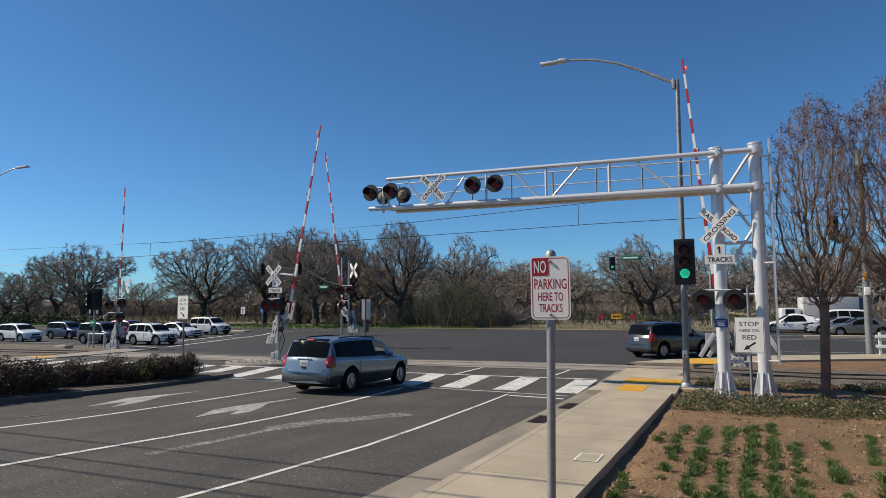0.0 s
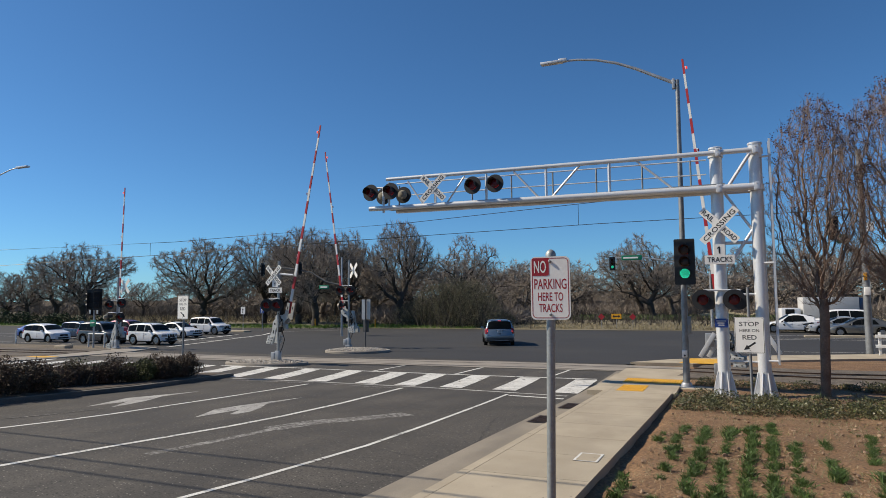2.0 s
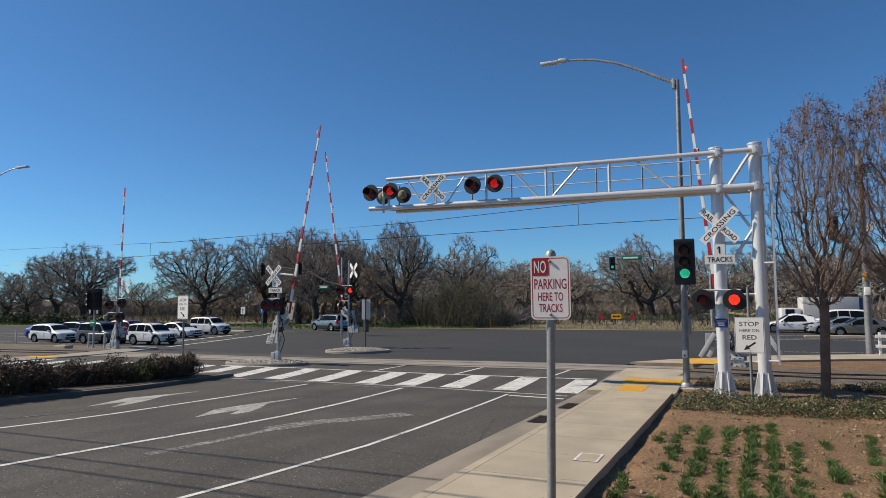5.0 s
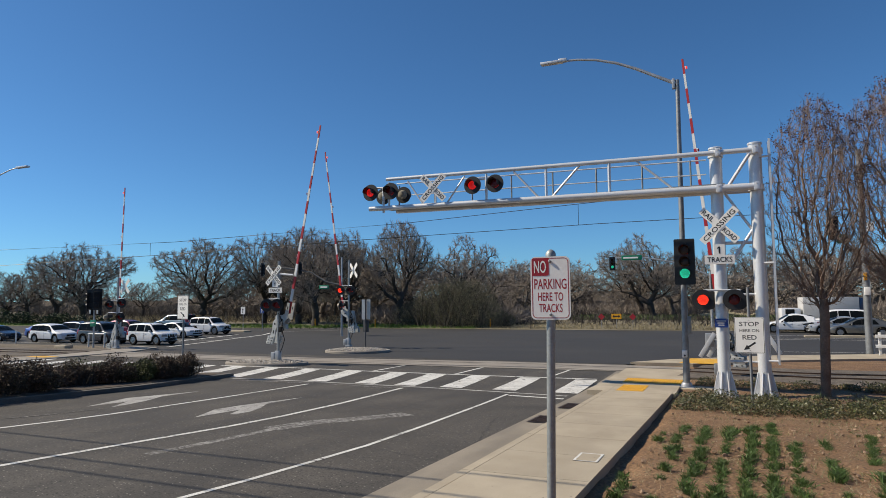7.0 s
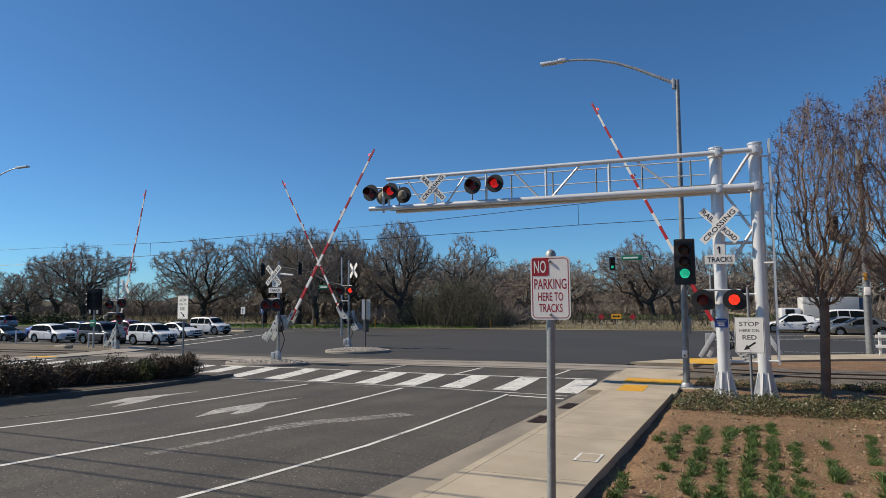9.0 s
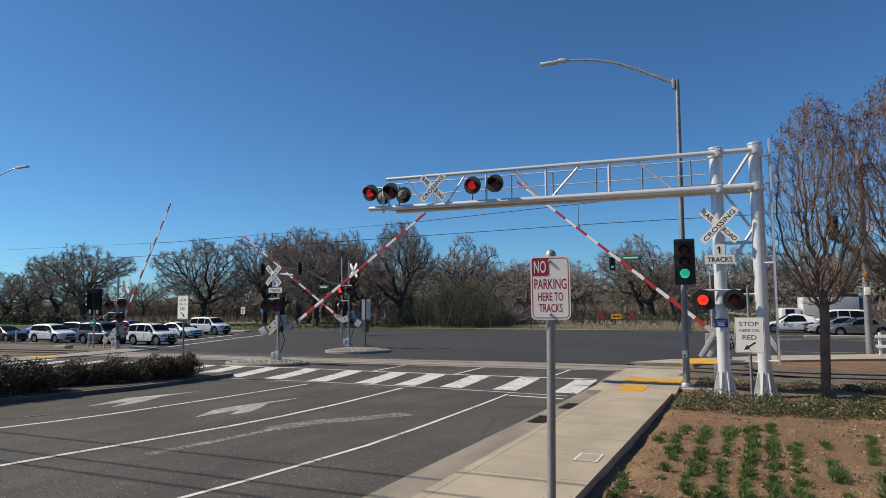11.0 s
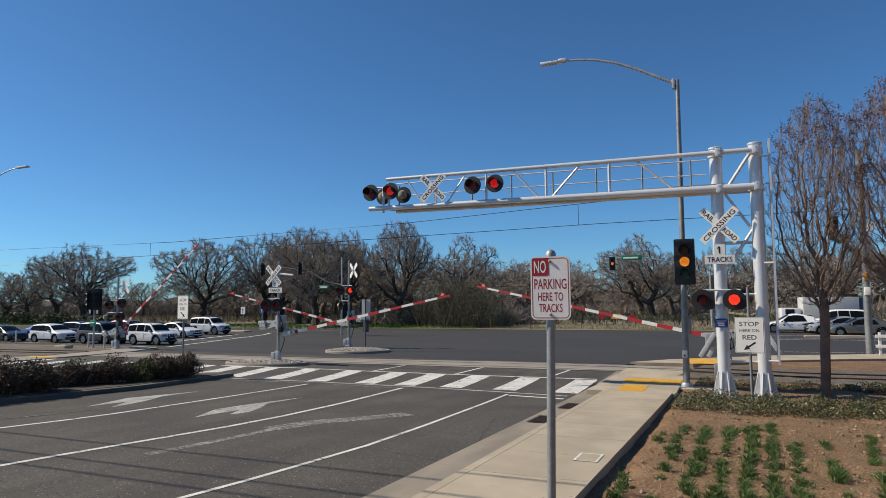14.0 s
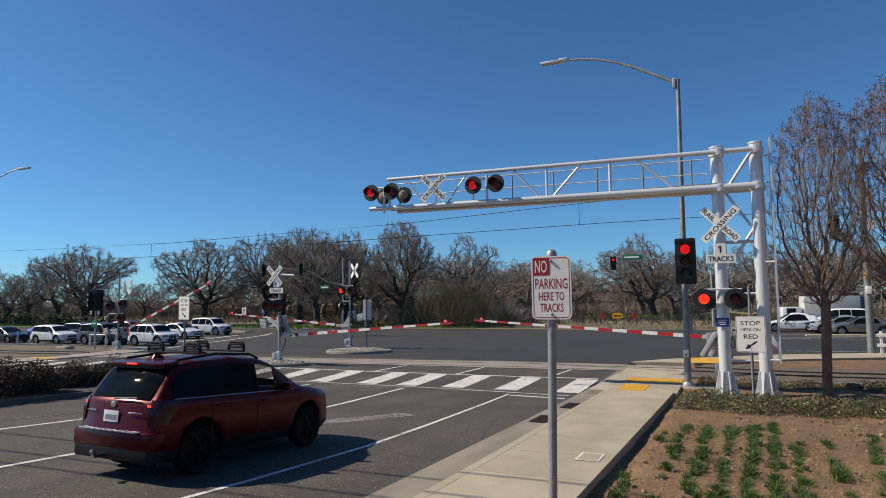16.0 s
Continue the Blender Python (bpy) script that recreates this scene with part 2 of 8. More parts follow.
def box(bm, sx, sy, sz, m=Matrix(), bevel=0.0, mi=0):
    g = bmesh.ops.create_cube(bm, size=1, matrix=m @ Matrix.Diagonal((sx, sy, sz, 1)))
    fs = list({f for v in g["verts"] for f in v.link_faces})
    for f in fs:
        f.material_index = mi
    if bevel:
        es = list({e for f in fs for e in f.edges})
        r = bmesh.ops.bevel(bm, geom=es, offset=bevel, segments=2, affect="EDGES", profile=0.6)
        for f in r["faces"]:
            f.material_index = mi
    return bm


def tube(bm, p0, p1, r0, r1=None, seg=12, caps=True, mi=0):
    """A straight round bar from p0 to p1."""
    p0, p1 = Vector(p0), Vector(p1)
    r1 = r0 if r1 is None else r1
    q = (p1 - p0).to_track_quat("Z", "Y").to_matrix()
    rings = []
    for p, r in ((p0, r0), (p1, r1)):
        rings.append([bm.verts.new(p + q @ Vector((r * math.cos(2 * math.pi * i / seg), r * math.sin(2 * math.pi * i / seg), 0))) for i in range(seg)])
    for i in range(seg):
        bm.faces.new((rings[0][i], rings[0][(i + 1) % seg], rings[1][(i + 1) % seg], rings[1][i])).material_index = mi
    if caps:
        bm.faces.new(rings[0][::-1]).material_index = mi
        bm.faces.new(rings[1]).material_index = mi
    return bm


def pipe(bm, pts, r, seg=10, taper=None, mi=0):
    """A bent round bar through pts."""
    pts = [Vector(p) for p in pts]
    rings = []
    for i, p in enumerate(pts):
        d = (pts[min(i + 1, len(pts) - 1)] - pts[max(i - 1, 0)]).normalized()
        q = d.to_track_quat("Z", "Y").to_matrix()
        rad = r if taper is None else r + (taper - r) * i / (len(pts) - 1)
        rings.append([bm.verts.new(p + q @ Vector((rad * math.cos(2 * math.pi * k / seg), rad * math.sin(2 * math.pi * k / seg), 0))) for k in range(seg)])
    for a, b in zip(rings, rings[1:]):
        off = min(range(seg), key=lambda o: sum((a[k].co - b[(k + o) % seg].co).length for k in range(0, seg, 3)))
        for k in range(seg):
            bm.faces.new((a[k], a[(k + 1) % seg], b[(k + 1 + off) % seg], b[(k + off) % seg])).material_index = mi
    bm.faces.new(rings[0][::-1]).material_index = mi
    bm.faces.new(rings[-1]).material_index = mi
    return bm


def lathe(bm, profile, seg=24, m=Matrix(), mi=0):
    """Turn (radius, height) pairs about local z."""
    rings = []
    for r, h in profile:
        rings.append([bm.verts.new(m @ Vector((r * math.cos(2 * math.pi * i / seg), r * math.sin(2 * math.pi * i / seg), h))) for i in range(seg)])
    for a, b in zip(rings, rings[1:]):
        for i in range(seg):
            bm.faces.new((a[i], a[(i + 1) % seg], b[(i + 1) % seg], b[i])).material_index = mi
    bm.faces.new(rings[0][::-1]).material_index = mi
    bm.faces.new(rings[-1]).material_index = mi
    return bm


def plate(bm, pts, thick, m=Matrix(), mi=0):
    """A flat outline in local x-z, thick along local y (front at y = 0)."""
    a = [bm.verts.new(m @ Vector((x, 0, z))) for x, z in pts]
    b = [bm.verts.new(m @ Vector((x, thick, z))) for x, z in pts]
    bm.faces.new(a).material_index = mi
    bm.faces.new(b[::-1]).material_index = mi
    for i in range(len(pts)):
        j = (i + 1) % len(pts)
        bm.faces.new((a[i], b[i], b[j], a[j])).material_index = mi
    return bm


def rounded(w, h, r, n=5):
    """Outline of a rounded rectangle centred on 0, 0."""
    out = []
    for cx, cz, a0 in ((w / 2 - r, h / 2 - r, 0), (-w / 2 + r, h / 2 - r, 90), (-w / 2 + r, -h / 2 + r, 180), (w / 2 - r, -h / 2 + r, 270)):
        for i in range(n + 1):
            a = radians(a0 + 90 * i / n)
            out.append((cx + r * math.cos(a), cz + r * math.sin(a)))
    return out


def ring_plate(bm, outer, inner, thick, m=Matrix(), mi=0):
    """A flat frame between two outlines of the same number of points."""
    for y, flip in ((0, False), (thick, True)):
        o = [bm.verts.new(m @ Vector((x, y, z))) for x, z in outer]
        i_ = [bm.verts.new(m @ Vector((x, y, z))) for x, z in inner]
        for k in range(len(o)):
            j = (k + 1) % len(o)
            f = (o[k], o[j], i_[j], i_[k])
            bm.faces.new(f[::-1] if flip else f).material_index = mi
    return bm


def words(name, text, width, height, material, parent, m, label=""):
    """Lettering of that width and cap height, standing in local x-z and facing -y, centred on m."""
    cu = bpy.data.curves.new(name, "FONT")
    cu.body, cu.align_x, cu.align_y, cu.extrude, cu.offset = text, "CENTER", "CENTER", 0.0, 0.012
    cu.resolution_u = 3
    tmp = bpy.data.objects.new(name, cu)
    scene.collection.objects.link(tmp)
    bpy.context.view_layer.update()
    me = bpy.data.meshes.new_from_object(tmp.evaluated_get(bpy.context.evaluated_depsgraph_get()))
    bpy.data.objects.remove(tmp)
    co = np.empty(len(me.vertices) * 3)
    me.vertices.foreach_get("co", co)
    co = co.reshape(-1, 3)
    lo, hi = co.min(0), co.max(0)
    co[:, 0] = (co[:, 0] - (lo[0] + hi[0]) / 2) * width / (hi[0] - lo[0])
    co[:, 1] = (co[:, 1] - (lo[1] + hi[1]) / 2) * height / (hi[1] - lo[1])
    me.vertices.foreach_set("co", co.ravel())
    me.materials.clear()
    me.materials.append(material)
    ob = new(name, me)
    ob.parent = parent
    ob.matrix_basis = m @ pose(0, 0, 0, 90, 0, 0)
    if label:
        ob["label"] = label
    return ob


def ribbon(bm, left, right, off, step=1.0, skirt=0.0, mi=0):
    """A strip of ground between two lines (same number of points), lying off above the street's height."""
    L, R = [], []
    for (a, b), (c, d) in zip(zip(left, left[1:]), zip(right, right[1:])):
        n = max(1, int(max((Vector(b) - Vector(a)).length, (Vector(d) - Vector(c)).length) / step))
        for i in range(n):
            L.append(Vector(a).lerp(Vector(b), i / n))
            R.append(Vector(c).lerp(Vector(d), i / n))
    L.append(Vector(left[-1]))
    R.append(Vector(right[-1]))
    lv = [bm.verts.new((p.x, p.y, ground_z(p.y) + off)) for p in L]
    rv = [bm.verts.new((p.x, p.y, ground_z(p.y) + off)) for p in R]
    for i in range(len(lv) - 1):
        bm.faces.new((lv[i], rv[i], rv[i + 1], lv[i + 1])).material_index = mi
    if skirt:
        ring = lv + rv[::-1]
        low = [bm.verts.new(v.co - Vector((0, 0, skirt))) for v in ring]
        for i in range(len(ring)):
            j = (i + 1) % len(ring)
            bm.faces.new((ring[i], ring[j], low[j], low[i])).material_index = mi
    return bm


def along(line, half):
    """Two lines at half to either side of a line."""
    a, b = [], []
    for i, p in enumerate(line):
        d = (Vector(line[min(i + 1, len(line) - 1)]) - Vector(line[max(i - 1, 0)])).normalized()
        n = Vector((-d.y, d.x)) * half
        a.append(tuple(Vector(p) + n))
        b.append(tuple(Vector(p) - n))
    return a, b


def structure(name, bm, material, label, category="", smooth=False):
    ob = part(name, bm, material, smooth=smooth)
    return tagged(ob, label, category or name.replace("_", " "), kind="structure")


def road_line(line, width, label="white painted lane line on asphalt", material=None, off=0.006):
    bm = bmesh.new()
    ribbon(bm, *along(line, width / 2), off, 0.8)
    return structure("lane_line", bm, material or PAINT_WHITE, label, "road marking")


# ---- ground, roads, pavements ----
bm = bmesh.new()
ys = [-250, -60, -20, -10] + list(range(-5, 36, 1)) + [50, 80, 130, 200, 400, 900, 2500]
xs = [-2000, -600, -200, -80, -50, -40, -30, -20, -10, -4, 0, 4, 8, 12, 20, 40, 80, 200, 600, 2000]
grid = [[bm.verts.new((x, y, ground_z(max(y, -8)) - 0.05)) for x in xs] for y in ys]
for j in range(len(ys) - 1):
    for i in range(len(xs) - 1):
        bm.faces.new((grid[j][i], grid[j][i + 1], grid[j + 1][i + 1], grid[j + 1][i]))
structure("ground", bm, DIRT, "bare brown dirt ground reaching to the horizon", "ground", True)

bm = bmesh.new()
ribbon(bm, [(-46, -140), (-46, 31.5)], [(-4.18, -140), (-4.14, 31.5)], 0.0, 1.0)
structure("road", bm, ASPHALT, "worn grey asphalt street running to the crossing", "road", True)
bm = bmesh.new()
ribbon(bm, [(-260, 32.0), (-60, 32.0), (-38, 30.6), (-4.0, 31.0), (-1.5, 33.5), (3.0, 37.2), (9.0, 40.6), (40, 43), (260, 46)],
       [(-260, 70), (-60, 58.2), (-38, 63.2), (-20, 63.6), (-8, 64.2), (0, 65), (12, 65.5), (40, 67), (260, 75)], 0.004, 6)
structure("road_boulevard", bm, ASPHALT_NEW, "dark newer asphalt boulevard crossing the street", "road")

GRAVEL_DIRT = surf("dry_gravelly_dirt", (0.105, 0.083, 0.056), (0.17, 0.138, 0.098), 0.6, 0.95, bump=1.0, fine=16, speck=0.5, space="Position", bump_dist=0.04)
# dirt bed right of the pavement, with clods
bm = bmesh.new()
nx, ny = 130, 150
vs = [[bm.verts.new((-2.0 + 16.4 * i / nx, -6 + 31 * j / ny, ground_z(-6 + 31 * j / ny) + 0.075 - 0.10 * max(0.0, 1 - abs(16.4 * i / nx - 0.5) / 0.4) + 0.05 * noise.noise((i * 0.11, j * 0.19, 0.3)) + 0.028 * noise.noise((i * 0.6, j * 1.1, 7.7)))) for i in range(nx + 1)] for j in range(ny + 1)]
for j in range(ny):
    for i in range(nx):
        bm.faces.new((vs[j][i], vs[j][i + 1], vs[j + 1][i + 1], vs[j + 1][i]))
structure("planting_bed", bm, DIRT, "bare reddish dirt bed with small clods beside the pavement", "ground", True)

GUTTER = surf("stained_gutter_concrete", (0.225, 0.195, 0.152), (0.30, 0.26, 0.205), 0.7, 0.87, bump=0.3, fine=70, speck=0.16, space="Position")
streaks(GUTTER, 1.4, 0.35, 0.45, 0.7, 0.5, (0.13, 0.115, 0.095))
# gutter, kerb and pavement panels
bm = bmesh.new()
ribbon(bm, [(-4.20, -8), (-4.20, 13), (-4.14, 29.2)], [(-3.42, -8), (-3.40, 13), (-3.42, 29.2)], 0.008, 1.0)
structure("gutter", bm, GUTTER, "grey concrete gutter along the kerb", "gutter", True)
pavement = thing("pavement", -2.4, 10, 0.7, "beige concrete pavement with tooled joints", "pavement", kind="structure")


def panel(x0, x1, y0, y1, off, mat_, name="slab", skirt=0.22, x0b=None, x1b=None):
    bm = bmesh.new()
    ribbon(bm, [(x0, y0), (x0 if x0b is None else x0b, y1)], [(x1, y0), (x1 if x1b is None else x1b, y1)], off, 0.8, skirt)
    ob = part(name, bm, mat_, smooth=False)
    ob.parent = pavement
    ob.matrix_parent_inverse = pavement.matrix_basis.inverted()
    return ob


def edge_x(y):
    """The pavement's bed side."""
    return -1.75 + 0.0175 * (y - 3.0)


y = -6.0
while y < 20.2:
    h = 1.62
    panel(-3.26, edge_x(y), y, y + h - 0.012, 0.15, CONCRETE, x1b=edge_x(y + h))
    panel(-3.41, -3.268, y, y + h - 0.012, 0.15, CONCRETE, "kerbstone")
    y += h
# ramped corner towards the crossing
for y0, h, o in ((20.0, 1.3, 0.146), (21.3, 1.4, 0.145), (22.7, 1.3, 0.118), (24.0, 1.9, 0.10), (25.9, 1.7, 0.04), (27.6, 1.3, 0.03)):
    panel(-3.9, -1.35, y0 + 0.2, y0 + h + 0.19, o, CONCRETE)
for x0, x1, y0, y1 in ((-3.06, -2.28, 20.35, 22.1), (-3.25, -2.32, 22.95, 24.5), (-2.3, -1.37, 22.95, 24.5)):
    bm = bmesh.new()
    ribbon(bm, [(x0, y0), (x0, y1)], [(x1, y0), (x1, y1)], 0.158 if y0 < 21 else 0.128, 0.5, 0.03)
    nd = 11
    for i in range(nd):
        for j in range(nd):
            cx, cy = x0 + (i + 0.5) * (x1 - x0) / nd, y0 + (j + 0.5) * (y1 - y0) / nd
            box(bm, 0.035, 0.035, 0.012, Matrix.Translation((cx, cy, ground_z(cy) + (0.160 if y0 < 21 else 0.130))))
    tagged(part("tactile_plate", bm, YELLOW, smooth=False), "yellow tactile warning plate set in concrete", "tactile plate", "yellow tactile plates", "structure")

# far corner pavement beyond the track
bm = bmesh.new()
ribbon(bm, [(-4.0, 31.2), (-2.4, 33.2), (2.4, 37.0), (9, 40.2), (40, 42.6)], [(-1.3, 31.2), (1.5, 33.6), (5.0, 35.6), (9, 37.6), (40, 40.2)], 0.09, 2, 0.15)
structure("pavement_far", bm, CONCRETE, "pale concrete pavement on the far side of the track", "pavement")
bm = bmesh.new()
ribbon(bm, [(-1.9, 31.4), (-1.5, 34.0)], [(-0.2, 31.4), (-0.1, 34.0)], 0.096, 1, 0.02)
tagged(part("tactile_plate", bm, YELLOW, smooth=False), "yellow tactile warning plate beyond the track", "tactile plate", "yellow tactile plates", "structure")
bm = bmesh.new()
ribbon(bm, [(-36.0, 18), (-36.0, 25.8), (-36.2, 28.4), (-36.8, 30.6), (-36.9, 33.0)], [(-33.7, 18), (-33.5, 25), (-33.4, 27.6), (-33.3, 29.5), (-34.6, 32.6)], 0.06, 1.5, 0.14)
structure("pavement_left_corner", bm, CONCRETE_GREY, "pale concrete corner pavement beside the track", "pavement")
bm = bmesh.new()
ribbon(bm, [(-35.6, 24.3), (-35.6, 25.1)], [(-34.0, 24.3), (-34.0, 25.1)], 0.07, 1, 0.02)
tagged(part("tactile_plate", bm, YELLOW, smooth=False), "yellow tactile plate at the far corner", "tactile plate", "yellow tactile plates", "structure")
bm = bmesh.new()
ribbon(bm, [(-80, 27.0), (-60, 31.8), (-36.6, 32.6)], [(-80, 22.0), (-60, 22.0), (-36.0, 23.0)], 0.05, 2, 0.1)
structure("verge_left", bm, GRAVEL_DIRT, "brown gravelly dirt strip beside the rails", "ground")
bm = bmesh.new()
ribbon(bm, [(-0.8, 24.9), (1.2, 33.0), (6.0, 35.4), (20, 38), (60, 42)], [(0.5, 24.7), (4, 25.0), (10, 25.6), (20, 26), (60, 30)], 0.05, 2, 0.1)
structure("verge_right", bm, DIRT, "brown dirt berm between track and far pavement", "ground")

# railway
for TRACK in ([(-140, 20.0), (-80, 24.2), (-42, 26.75), (-35.6, 27.45)], [(-1.3, 28.5), (3, 27.75), (40, 29.6), (140, 34)]):
    bm = bmesh.new()
    ribbon(bm, *along(TRACK, 2.6), 0.075, 3, 0.12)
    structure("track_bed", bm, BALLAST, "grey-brown gravel bed under the rails", "track bed")
    for side in (0, 1):
        bm = bmesh.new()
        ribbon(bm, *along(along(TRACK, 0.72)[side], 0.035), 0.125, 3, 0.06)
        structure("rail", bm, RAIL_STEEL, "brown steel rail with a worn top", "rail")
bm = bmesh.new()
ribbon(bm, [(-35.5, 29.2), (-23.7, 29.1), (-18.6, 29.5), (-9.6, 30.4), (-3.0, 30.4), (-1.4, 30.3)], [(-35.5, 26.4), (-21.7, 26.6), (-17.0, 27.1), (-8.7, 27.5), (-2.9, 27.9), (-1.4, 27.5)], 0.018, 2)
crossing = structure("crossing_panel", bm, CONCRETE_GREY, "concrete level-crossing panels with rail slots", "crossing panel")
for off in (-0.72, 0.72):
    bm = bmesh.new()
    ln = [(-35.5, 27.45 + off), (-20, 28.1 + off), (-8, 28.9 + off), (-1.4, 28.55 + off)]
    ribbon(bm, *along(ln, 0.05), 0.024, 2)
    structure("rail_slot", bm, RAIL_STEEL, "dark rail set in the crossing panels", "rail")

# road markings
road_line([(-6.52, 2.0), (-6.22, 6.28), (-6.08, 7.36), (-5.98, 8.69), (-5.87, 10.24), (-5.89, 12.67), (-6.01, 16.48), (-6.13, 19.25)], 0.095)
road_line([(-10.37, 1.0), (-10.02, 6.52), (-9.95, 7.37), (-9.83, 8.33), (-9.69, 9.46), (-9.52, 10.79), (-9.43, 12.55), (-9.49, 15.07), (-9.84, 19.5)], 0.13)
road_line([(-13.9, 3.0), (-13.5, 8.75), (-13.32, 9.84), (-13.2, 11.16), (-13.22, 12.88), (-13.25, 14.99), (-13.41, 19.27)], 0.13)
road_line([(-14.72, 9.54), (-14.42, 10.36), (-14.2, 11.67)], 0.10, material=PAINT_WORN)
road_line([(-10.05, 24.4), (-9.87, 28.2)], 0.13)
road_line([(-13.8, 24.4), (-13.6, 27.9)], 0.13)
road_line([(-6.25, 24.5), (-6.05, 27.8)], 0.11)
road_line([(-21.9, 24.45), (-17.3, 24.62), (-13.9, 24.45), (-8.9, 24.5), (-4.4, 24.75)], 0.18, "worn white crosswalk edge line")
road_line([(-17.3, 19.85), (-14.1, 20.05), (-10.04, 20.0), (-7.2, 19.8), (-4.35, 19.5)], 0.2, "worn white crosswalk edge line", PAINT_ARROW)
road_line([(-16.8, 19.3), (-13.4, 19.55)], 0.22, "worn white stop line", PAINT_WORN)
road_line([(-12.6, 19.5), (-9.9, 19.35)], 0.22, "worn white stop line", PAINT_WORN)
road_line([(-6.0, 18.95), (-4.3, 18.75)], 0.2, "worn white stop line")
for n, xa in enumerate((-4.6, -6.52, -8.33, -9.98, -11.5, -13.44, -15.4, -17.3, -19.2, -21.0, -24, -26, -28, -30, -32, -34)):
    bm = bmesh.new()
    w = 0.40
    xa -= 0.055 * min(n, 7)
    xb = xa - 0.12 - 0.15 * min(n, 7)
    ribbon(bm, [(xa - w, 20.25), (xb - w, 24.4)], [(xa + w, 20.25), (xb + w, 24.4)], 0.010, 0.8)
    structure("crosswalk_bar", bm, PAINT_WHITE, "broad white crosswalk bar, worn by tyres", "road marking")


def turn_arrow(outline, material, label):
    bm = bmesh.new()
    bm.faces.new([bm.verts.new((x, y, ground_z(y) + 0.0025)) for x, y in outline])
    bmesh.ops.triangulate(bm, faces=bm.faces[:])
    return structure("turn_arrow", bm, material, label, "road marking")


turn_arrow(((-14.91, 11.81), (-15.54, 13.57), (-15.03, 15.92), (-14.99, 14.30), (-14.58, 13.44), (-14.34, 12.59), (-14.27, 11.99), (-14.86, 13.02)), PAINT_ARROW, "worn white turn arrow on asphalt")
turn_arrow(((-11.10, 11.55), (-11.64, 12.78), (-11.61, 13.65), (-11.23, 15.89), (-11.21, 14.24), (-10.83, 13.53), (-10.61, 12.88), (-10.60, 12.35), (-10.74, 12.28), (-11.05, 13.01)), PAINT_ARROW, "worn white turn arrow on asphalt")
road_line([(-8.74, 8.08), (-8.63, 9.07), (-8.53, 10.14), (-8.48, 11.29)], 0.22, "almost worn away white arrow on asphalt", PAINT_GHOST, 0.002)
road_line([(-34.5, 33.3), (-36.2, 40.0), (-38.3, 48.0), (-40.0, 51.3)], 0.28, "white crosswalk line on the boulevard", off=0.03)
road_line([(-38.8, 38.4), (-41.1, 47.9)], 0.35, "white stop line on the boulevard", off=0.03)
road_line([(-41.5, 53.3), (-36.6, 58.0)], 0.14, off=0.03)
road_line([(-75, 32.9), (-44.9, 34.3)], 0.13, off=0.03)
road_line([(-140, 44.0), (-36.2, 44.0)], 0.12, off=0.03)
road_line([(-140, 40.2), (-36.2, 40.2)], 0.12, off=0.03)
road_line([(-80, 56.0), (-37, 61.8)], 0.12, off=0.03)
road_line([(3, 40.4), (60, 44.4)], 0.10, off=0.03)
road_line([(3, 52.2), (60, 53.6)], 0.12, off=0.03)
road_line([(3, 53.9), (60, 55.4)], 0.12, off=0.03)
road_line([(3, 57.6), (60, 59.2)], 0.12, off=0.03)

road_line([(-8.55, 11.01), (-8.24, 12.16), (-7.61, 13.02), (-6.98, 14.13)], 0.55, "almost worn away white arrow head on asphalt", PAINT_GHOST, 0.003)
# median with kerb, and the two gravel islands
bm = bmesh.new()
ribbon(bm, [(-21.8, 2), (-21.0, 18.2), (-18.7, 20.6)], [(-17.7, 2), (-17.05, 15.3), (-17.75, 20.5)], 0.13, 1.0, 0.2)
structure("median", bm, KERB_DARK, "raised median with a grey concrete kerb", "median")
bm = bmesh.new()
ribbon(bm, [(-21.6, 2), (-20.8, 18.0), (-18.7, 20.3)], [(-17.95, 2), (-17.3, 15.3), (-17.98, 20.2)], 0.145, 1.0)
structure("mulch", bm, MULCH, "brown mulch bed on the median", "mulch bed")


def island(cx, cy, rx, ry, rz):
    ob = thing("traffic_island", cx, cy, 0, "kerbed island filled with round cobbles", "traffic island", "cobbled islands", rz, "structure")
    bm = bmesh.new()
    n = 40
    prof = ((1.0, 0.0), (1.0, 0.11), (0.985, 0.15), (0.90, 0.15), (0.89, 0.10))
    rings = [[bm.verts.new((rx * k * math.cos(2 * math.pi * i / n), ry * k * math.sin(2 * math.pi * i / n), z)) for i in range(n)] for k, z in prof]
    for a, b in zip(rings, rings[1:]):
        for i in range(n):
            bm.faces.new((a[i], a[(i + 1) % n], b[(i + 1) % n], b[i]))
    bm.faces.new(rings[-1])
    part("kerb", bm, CONCRETE_GREY, ob, smooth=False)
    bm = bmesh.new()
    r = random.Random(int(cx * 10))
    for _ in range(760):
        a, k = r.uniform(0, 6.283), math.sqrt(r.random()) * 0.86
        s = r.uniform(0.035, 0.08)
        m = pose(rx * k * math.cos(a), ry * k * math.sin(a), 0.12 + 0.10 * (1 - k * k), r.uniform(0, 40), r.uniform(0, 40), r.uniform(0, 360)) @ Matrix.Diagonal((s * r.uniform(0.8, 1.4), s, s * 0.7, 1))
        bmesh.ops.create_icosphere(bm, subdivisions=1, radius=1, matrix=m)
    tagged(part("cobbles", bm, STONE, ob), kind="stuff")
    return ob


island(-20.2, 25.6, 2.15, 1.0, 8)
island(-19.9, 33.6, 1.95, 1.5, 12)

